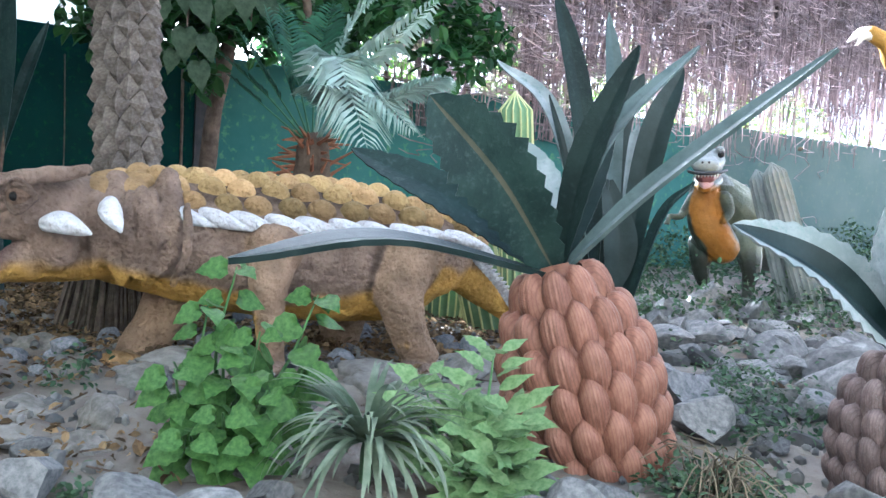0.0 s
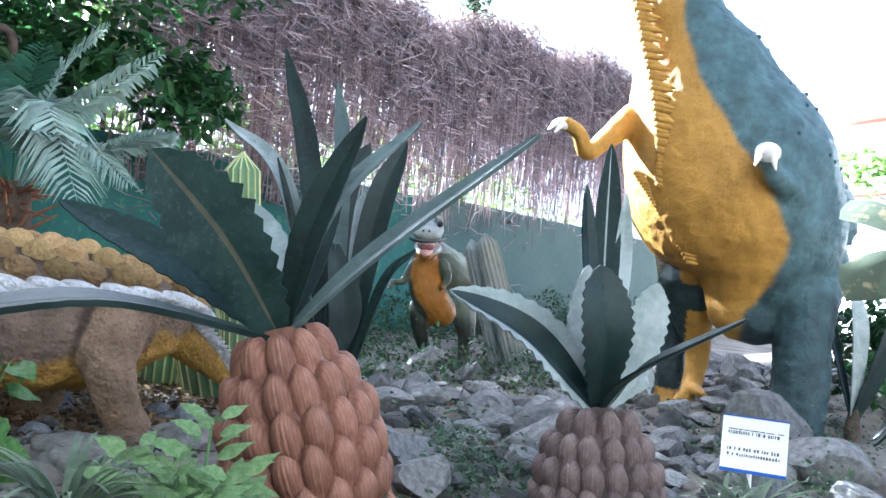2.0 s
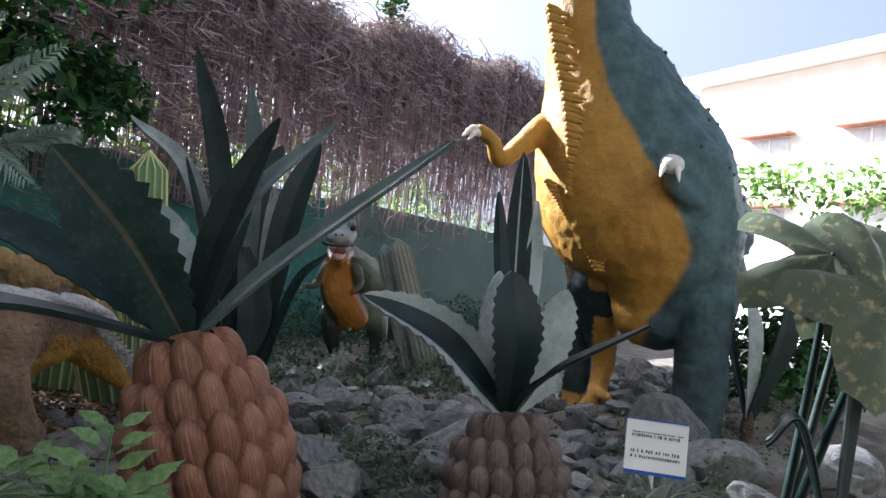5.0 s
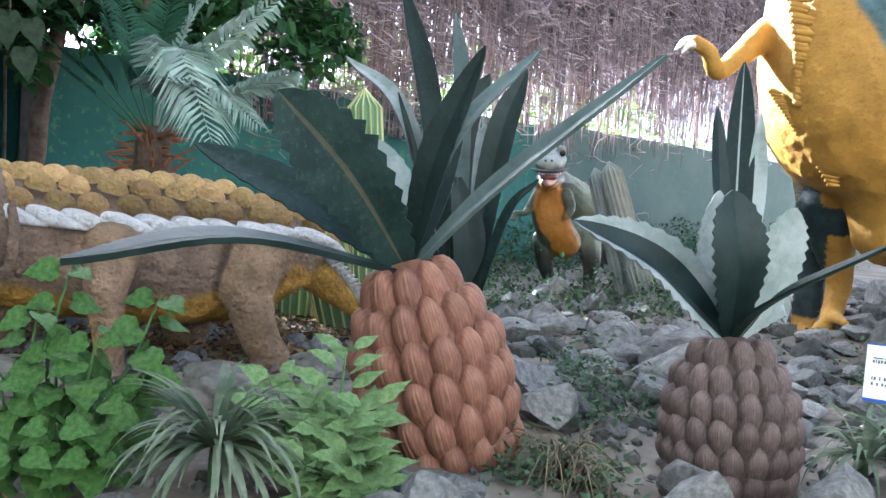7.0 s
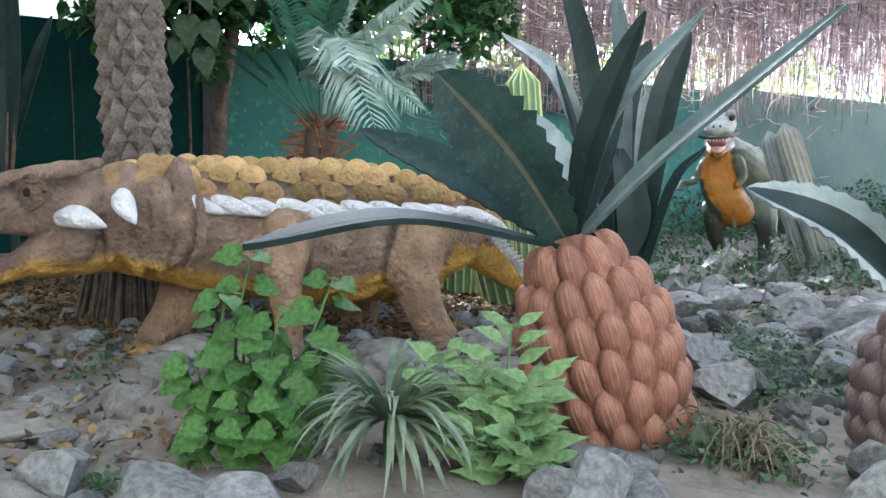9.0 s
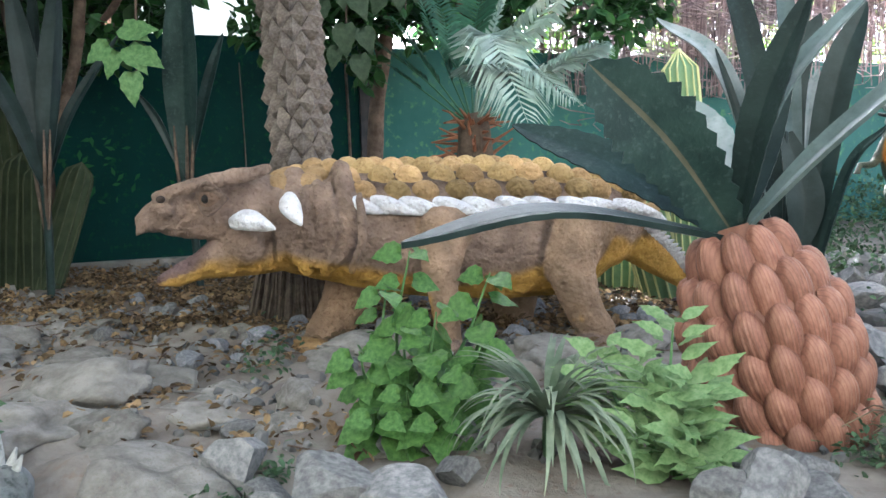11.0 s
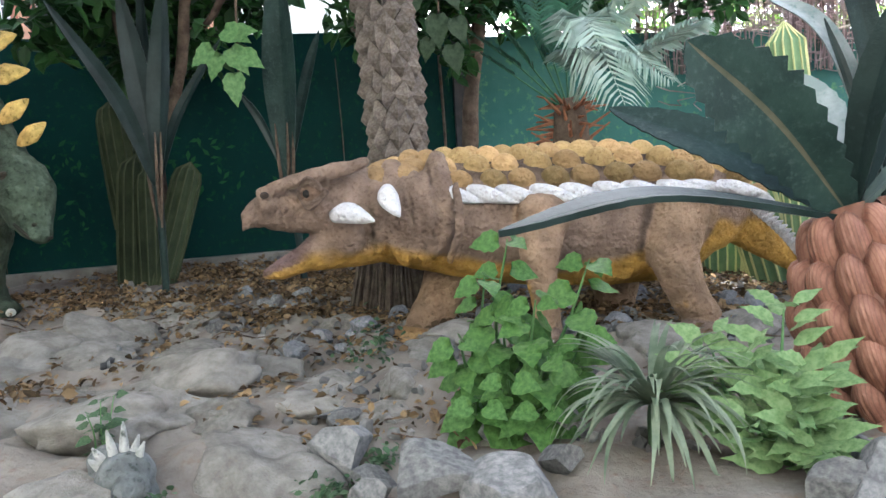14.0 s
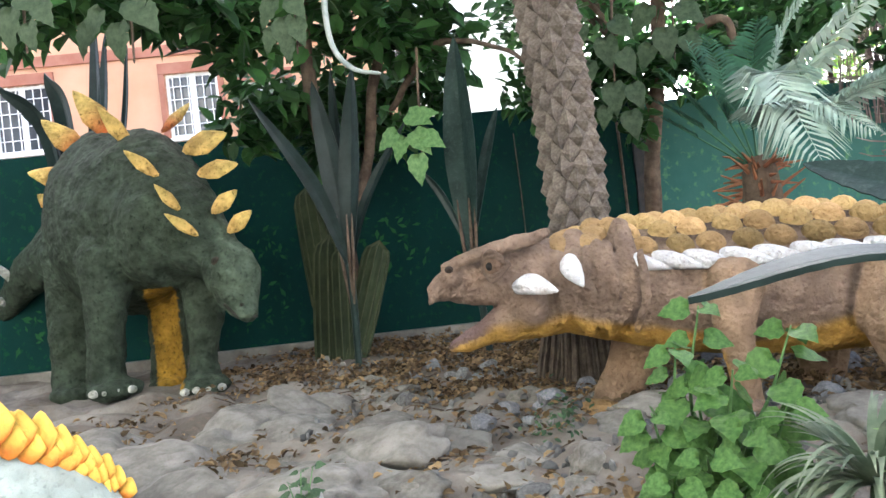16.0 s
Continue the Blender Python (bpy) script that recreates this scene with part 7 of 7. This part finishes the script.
def strap_plant(name, foot, n, length, width, label, seed, material, spread=1.0):
    rng = random.Random(seed)
    p = empty(name, foot)
    v, f = tube([(0, 0, -0.04, 0.02), (0, 0, length * 0.2, 0.022), (0, 0, length * 0.36, 0.012)], 8, 3)
    mk("stem", v, f, M_WEED, p, smooth=True)
    for k in range(n):
        a = rng.uniform(0, 6.28)
        l = length * rng.uniform(0.65, 1.15)
        start, curl = radians(rng.uniform(0, 78)), radians(rng.uniform(55, 125))
        hub = length * 0.32
        o = Vector((math.cos(a), math.sin(a), 0))
        sway = Vector((-o.y, o.x, 0)) * rng.gauss(0, 0.18)
        pts = [o * 0.015 + Vector((0, 0, hub))]
        for i in range(12):
            e = start - curl * ((i + 0.5) / 12) ** 1.3
            pts.append(pts[-1] + (o * math.cos(e) * spread + sway * (i / 12) + Vector((0, 0, math.sin(e)))) * l / 12)
        s = np.array([tuple(q) for q in pts])
        s[:, 2] = np.maximum(s[:, 2], 0.0)
        side = np.cross(np.array(o), (0, 0, 1.0))
        verts, faces = [], []
        m = len(s)
        for i in range(m):
            u = i / (m - 1)
            w = width / 2 * (0.7 + 0.3 * math.sin(math.pi * min(1, u * 1.2))) * (1 - u ** 3) + 0.0008
            verts += [s[i] + side * w + (0, 0, 0.25 * w), s[i] - (0, 0, 0.1 * w), s[i] - side * w + (0, 0, 0.25 * w)]
        for i in range(m - 1):
            q = 3 * i
            faces += [(q, q + 1, q + 4, q + 3), (q + 1, q + 2, q + 5, q + 4)]
        mk("leaf", verts, faces, material, p, smooth=True)
    return tagged(p, label, "plant", "strap plants")


f0 = (-0.203, 2.612, 0.021)
strap_plant("strap_plant", (f0[0], f0[1], gz(f0[0], f0[1]) + 0.02), 110, 0.40, 0.026, "grey-green spider plant with arching strap leaves", 3, M_GRASS)
f0 = (2.329, 2.745, 0.167)
strap_plant("strap_plant", (f0[0], f0[1], gz(f0[0], f0[1])), 70, 0.36, 0.022, "dark strap-leaved clump round the sign post", 4, M_GRASS)
f0 = (2.177, 2.741, 0.133)
strap_plant("strap_plant", (f0[0], f0[1], gz(f0[0], f0[1])), 50, 0.32, 0.022, "dark strap-leaved clump beside the planter", 7, M_GRASS)


def weeds():
    rng = random.Random(14)
    places = []
    spots = [((4.562, 4.345, 0.470), 0.5, 0.3, 300), ((4.103, 4.378, 0.326), 0.3, 0.2, 200), ((1.479, 4.038, 0.054), 0.22, 0.30, 300), ((1.542, 3.582, 0.039), 0.25, 0.2, 260), ((1.294, 3.466, 0.052), 0.15, 0.2, 200), ((0.962, 2.789, 0.026), 0.2, 0.14, 300), ((1.065, 2.697, 0.022), 0.15, 0.12, 220), ((0.809, 2.733, 0.042), 0.1, 0.10, 120),
             ((-1.095, 2.413, -0.016), 0.09, 0.04, 120), ((-1.704, 3.839, -0.024), 0.08, 0.1, 50), ((3.304, 3.342, 0.393), 0.18, 0.22, 220), ((3.492, 4.378, 0.442), 0.25, 0.25, 260), ((2.945, 6.129, 0.327), 0.5, 0.3, 320), ((-1.166, 2.211, 0.062), 0.1, 0.05, 90), ((-1.623, 3.656, 0.057), 0.12, 0.12, 70), ((-1.674, 1.990, 0.060), 0.06, 0.03, 40), ((1.542, 4.121, 0.120), 0.3, 0.2, 260)]
    for c, r, h, n in spots:
        for k in range(n):
            x, y = c[0] + rng.gauss(0, r * 0.6), c[1] + rng.gauss(0, r * 0.6)
            z = gz(x, y) + abs(rng.gauss(0, h * 0.5)) + 0.01
            places.append(Matrix.LocRotScale((x, y, z), Euler((rng.gauss(0, 0.5), rng.gauss(0, 0.5), rng.uniform(0, 6.28))), Vector((1, 1, 1)) * rng.uniform(0.02, 0.045)))
    for k in range(8500):                                   # undergrowth at the foot of the wall
        s = rng.uniform(5.2, 19)
        d = abs(rng.gauss(0, 0.7))
        p = on_wall(s, 0, -0.2 - d)
        h = max(0.05, 0.75 + 0.5 * noise.noise(Vector((s * 0.8, 0, 0))) - d * 0.5)
        places.append(Matrix.LocRotScale((p.x, p.y, gz(p.x, p.y) + rng.random() * h), Euler((rng.gauss(0, 0.6), rng.gauss(0, 0.6), rng.uniform(0, 6.28))), Vector((1, 1, 1)) * rng.uniform(0.04, 0.10)))
    for k in range(2600):
        c = rng.choice(((1.939, 7.038, 0.215), (2.757, 7.829, 0.059), (3.239, 7.096, 0.097), (1.045, 6.922, 0.267), (3.893, 7.892, 0.345), (3.954, 8.638, 0.382), (1.971, 8.268, 0.344)))
        x, y = c[0] + rng.gauss(0, 0.35), c[1] + rng.gauss(0, 0.35)
        places.append(Matrix.LocRotScale((x, y, gz(x, y) + abs(rng.gauss(0, 0.16))), Euler((rng.gauss(0, 0.6), rng.gauss(0, 0.6), rng.uniform(0, 6.28))), Vector((1, 1, 1)) * rng.uniform(0.03, 0.08)))
    ob = scatter("undergrowth", LEAF_V, LEAF_F, places, M_WEED)
    tagged(ob, "low green weeds and undergrowth between the stones", "undergrowth", kind="stuff")
    pieces = []
    c = (0.983, 2.728, -0.012)
    for k in range(75):
        a, l = rng.uniform(0, 6.28), rng.uniform(0.08, 0.22)
        x, y = c[0] + rng.gauss(0, 0.06), c[1] + rng.gauss(0, 0.06)
        z = gz(x, y)
        pieces.append(tube([(x, y, z, 0.003), (x + l * 0.4 * math.cos(a), y + l * 0.4 * math.sin(a), z + l * 0.8, 0.003), (x + l * math.cos(a), y + l * math.sin(a), z + l * rng.uniform(0.1, 1.0), 0.002)], 4, 3, cap=False))
    v, f = join(pieces)
    tagged(mk("dry_weed", v, f, M_DRYLEAF), "dry brown weed stalks in front of the planter", "weed", kind="stuff")


weeds()


def litter():
    rng = random.Random(15)
    places = []
    areas = [(-4.6, 0.6, 4.4, 6.4, 13000), (-4.8, -0.8, 2.5, 5.0, 3800), (-0.8, 1.2, 4.2, 6.5, 600), (-6, -2.5, 5.0, 7.6, 6500), (0.5, 4.5, 3.2, 7.5, 350)]
    for x0, x1, y0, y1, n in areas:
        for k in range(n):
            x, y = rng.uniform(x0, x1), rng.uniform(y0, y1)
            if (x * WN.x + y * WN.y) > 8.35 or noise.noise(Vector((x * 1.3, y * 1.3, 9))) < rng.uniform(-0.55, 0.15):
                continue
            places.append(Matrix.LocRotScale((x, y, gz(x, y) + rng.uniform(0.008, 0.04)), Euler((rng.gauss(0, 0.45), rng.gauss(0, 0.45), rng.uniform(0, 6.28))), Vector((1, rng.uniform(0.7, 1.4), rng.choice((1, 2, 3)))) * rng.uniform(0.022, 0.07)))
    ob = scatter("leaf_litter", LEAF_V, LEAF_F, places, M_LITTER)
    tagged(ob, "dry brown fallen leaves scattered over the bed", "leaf litter", kind="stuff")
    pieces = []
    for k in range(110):
        x, y = rng.uniform(-4.5, 1.0), rng.uniform(2.6, 6.0)
        a, l = rng.uniform(0, 6.28), rng.uniform(0.1, 0.45)
        pts = [(x + l * u * math.cos(a + 0.3 * u), y + l * u * math.sin(a + 0.3 * u), gz(x + l * u * math.cos(a), y + l * u * math.sin(a)) + 0.025, 0.004) for u in (0, 0.33, 0.66, 1)]
        pieces.append(tube(pts, 5, 3, cap=False))
    v, f = join(pieces)
    tagged(mk("fallen_twigs", v, f, M_BARK), "thin fallen twigs on the rock", "twigs", kind="stuff")


litter()


def leaf_spray(c, mesh, leaves, label, rise=0.6, k=1.0):
    """A twig with a bunch of broad hanging leaves: sideways and upward shift, length and angle of each."""
    p = empty("hanging_branch", c)
    v, f = tube([(0.05, 0, rise, 0.012), (0.02, 0, rise * 0.35, 0.010), (0, 0, -0.2, 0.006)], 6, 6)
    mk("twig", v, f, M_BARK, p, smooth=True)
    for dx, dz, l, a in leaves:
        l *= k
        m = Matrix.LocRotScale((dx - 0.05, -0.03, dz), frame_to((math.cos(a), -0.25, math.sin(a)), (0.1, -0.9, 0.35)).to_quaternion(), (l, l * 0.85, l))
        share("leaf", mesh, m, p)
    tagged(p, label, "branch", "hanging branches")


ROUND = leaf_mesh("leaf", M_LEAF2)
DULL = leaf_mesh("leaf", M_DULLLEAF)
leaf_spray((-3.286, 5.375, 1.848), ROUND, ((-0.02, 0.12, 0.22, -0.4), (-0.14, 0.0, 0.20, -2.6), (0.02, -0.02, 0.22, -0.9), (0.10, -0.06, 0.2, -0.5), (0.03, -0.2, 0.22, -1.5), (-0.08, -0.05, 0.19, -2.0), (0.04, 0.08, 0.2, 0.1)), "branch with pale round green leaves by the wall")
leaf_spray((-2.029, 6.28, 2.13), DULL, ((-0.15, 0.42, 0.30, -2.0), (0.10, 0.40, 0.30, -0.8), (0.02, 0.28, 0.34, -1.4), (-0.12, 0.12, 0.32, -1.9), (0.14, 0.15, 0.30, -1.1), (0.05, -0.08, 0.34, -1.5), (0.20, -0.12, 0.28, -1.2), (0.16, -0.32, 0.30, -1.35), (-0.02, -0.25, 0.24, -1.8)), "branch with large dull green leaves hanging beside the palm", k=0.72)
leaf_spray((-1.601, 6.506, 2.38), DULL, ((-0.10, 0.25, 0.34, -2.2), (0.12, 0.20, 0.34, -0.7), (0.0, 0.05, 0.36, -1.5), (-0.12, -0.05, 0.28, -2.0), (0.15, -0.04, 0.30, -1.0)), "branch with large dull green leaves hanging beside the palm", k=0.72)
leaf_spray((-2.905, 3.567, 2.295), DULL, ((-0.05, 0.12, 0.22, -2.2), (0.06, 0.10, 0.20, -0.9), (0.0, 0.0, 0.24, -1.5), (-0.08, -0.04, 0.18, -2.0), (0.08, -0.02, 0.20, -1.2), (0.02, -0.12, 0.16, -1.6)), "branch with dull green leaves hanging from the crown", k=0.8)
leaf_spray((-3.648, 2.459, 2.299), DULL, ((-0.15, 0.10, 0.24, -2.4), (0.10, 0.08, 0.24, -0.7), (0.0, 0.02, 0.26, -1.6), (0.22, 0.0, 0.20, -0.9), (-0.25, 0.0, 0.24, -2.0), (0.12, -0.08, 0.18, -1.2)), "branch with dull green leaves hanging from the crown", k=0.8)
leaf_spray((-3.36, 2.841, 2.244), DULL, ((-0.12, 0.10, 0.24, -2.2), (0.10, 0.10, 0.24, -0.9), (0.0, 0.0, 0.24, -1.5), (0.2, 0.04, 0.20, -1.0), (-0.22, 0.05, 0.22, -2.0)), "branch with dull green leaves hanging from the crown", k=0.8)


def sign():
    c = Vector((2.412, 2.872, 0.399))
    s = empty("notice_sign", (c.x, c.y, gz(c.x, c.y)))
    turn = pose(0, 0, 0, -10, 0, -38)
    up = Vector((0, 0, c.z - s.location.z))
    w, h = 0.262, 0.235
    def put(name, bm, m, label=""):
        ob = part(name, bm, m, s, label)
        ob.matrix_basis = Matrix.Translation(up) @ turn
        return ob
    bm = bmesh.new(); box(bm, (-w / 2, 0, -h / 2), (w / 2, 0.006, h / 2), 0.0015)
    put("board", bm, M_WHITE, "white printed board")
    for z0, z1 in ((-h / 2, -h / 2 + 0.014), (h / 2 - 0.006, h / 2)):
        bm = bmesh.new()
        box(bm, (-w / 2, -0.003, z0), (w / 2, -0.0005, z1))
        put("border", bm, M_BLUE, "blue printed edge")
    rng = random.Random(6)
    for z, hh in ((0.060, 0.005), (0.046, 0.016), (-0.022, 0.016), (-0.045, 0.014)):
        bm = bmesh.new()
        x = -w / 2 + 0.025
        while x < w / 2 - 0.03:
            l = rng.uniform(0.003, 0.009) if hh > 0.01 else rng.uniform(0.015, 0.04)
            box(bm, (x, -0.003, z - hh / 2 * rng.uniform(0.6, 1)), (min(x + l, w / 2 - 0.02), -0.0005, z + hh / 2 * rng.uniform(0.6, 1)))
            x += l + rng.choice((0.004, 0.004, 0.005, 0.012))
        put("text_line", bm, M_INK, "row of dark bars")
    v, f = tube([(0.01, 0.02, -0.1, 0.011), (0.005, 0.02, up.z * 0.5, 0.011), (0, 0.018, up.z, 0.011)], 8, 3)
    mk("post", v, f, M_WHITE, s, "thin pale post", smooth=True)
    tagged(s, "white notice board with blue edge on a thin post", "sign")


sign()


def hanging_root():
    v, f = tube([(*(-2.748, 3.689, 2.562), 0.016), (*(-2.769, 3.673, 2.314), 0.017), (*(-2.750, 3.687, 2.109), 0.016), (*(-2.673, 3.744, 1.985), 0.014), (*(-2.555, 3.825, 1.946), 0.009)], 8, 6)
    tagged(mk("hanging_root", v, f, M_BLADEPALE, smooth=True), "pale curved aerial root hanging from the tree", "root")


hanging_root()


def broad_leaf(p, centre, lengthv, normal, size, stalk_foot):
    """A large lobed leaf with veins, on a stalk."""
    n = 40
    c = Vector(centre)
    m = frame_to(lengthv, normal)
    verts, faces = [tuple(c - p.location)], []
    rings = 6
    for r in range(1, rings + 1):
        for k in range(n):
            a = 2 * math.pi * k / n
            rad = size * (0.62 + 0.14 * math.cos(5 * a) + 0.34 * max(0, math.cos(a)) ** 2 - 0.25 * max(0, math.cos(a + math.pi)) ** 8 + 0.035 * (k % 2)) * r / rings
            x, y = rad * math.cos(a), rad * math.sin(a) * 0.95
            z = -0.35 * (x * x + y * y) / size + 0.03 * size * math.cos(5 * a) * (r / rings) + 0.02 * math.sin(9 * a) * r / rings
            verts.append(tuple(c - p.location + (m @ Vector((x, y, z)))))
    for k in range(n):
        faces.append((0, 1 + k, 1 + (k + 1) % n))
    for r in range(rings - 1):
        for k in range(n):
            a, b = 1 + r * n + k, 1 + r * n + (k + 1) % n
            faces.append((a, a + n, b + n, b))
    ob = mk("leaf", verts, faces, M_BIGLEAF, p, smooth=True)
    f0, c0 = Vector(stalk_foot) - p.location, c - p.location
    v, f = tube([(*f0, 0.022), (*(f0 * 0.5 + c0 * 0.5 + Vector((0.02, 0, 0.05))), 0.02), (*c0, 0.012)], 8, 6)
    mk("stalk", v, f, M_BLADEDARK, p, smooth=True)


def broad_plant():
    f0 = (2.883, 2.627, 0.370)
    p = empty("broad_leaved_plant", (f0[0], f0[1], gz(f0[0], f0[1])))
    foot = tuple(p.location - Vector((0, 0, 0.03)))
    broad_leaf(p, (2.821, 2.394, 1.296), (0.8, -0.6, -0.1), (-0.35, -0.62, 0.75), 0.62, foot)
    broad_leaf(p, (2.712, 2.051, 1.138), (0.6, -0.5, -0.55), (-0.35, -0.75, 0.55), 0.56, foot)
    broad_leaf(p, (3.022, 2.465, 1.171), (0.8, -0.5, 0.1), (-0.4, -0.7, 0.6), 0.42, foot)
    tagged(p, "plant with very large lobed grey-green leaves", "plant")
    f1 = (2.647, 2.133, 0.554)
    q = blade_plant("blade_plant", (f1[0], f1[1], gz(f1[0], f1[1])), [((2.483, 2.173, 0.643), (2.402, 2.263, 0.543), 0.05, (0, -0.3, 1), M_BLADEDARK, 0.0), ((2.620, 2.320, 0.628), (2.548, 2.399, 0.537), 0.04, (0, -0.3, 1), M_BLADEDARK, 0.0), ((2.742, 2.175, 0.842), (2.832, 2.223, 1.056), 0.08, FRONT, M_BLADEDARK, 0.0)], "dark arching strap-leaved plant by the boulder")
    f2 = (4.639, 4.553, 0.479)
    blade_plant("blade_plant", (f2[0], f2[1], gz(f2[0], f2[1])), [((4.568, 4.483, 0.852), (4.516, 4.535, 1.210), 0.14, FRONT, M_BLADEPALE, 0.0), ((4.537, 4.654, 0.748), (4.483, 4.707, 1.114), 0.07, FRONT, M_BLADEDARK, 0.0), ((4.780, 4.405, 0.877), (4.783, 4.401, 1.203), 0.2, FRONT, M_BLADEDARK, 0.0)], "upright grey-leaved plant behind the boulders")


broad_plant()
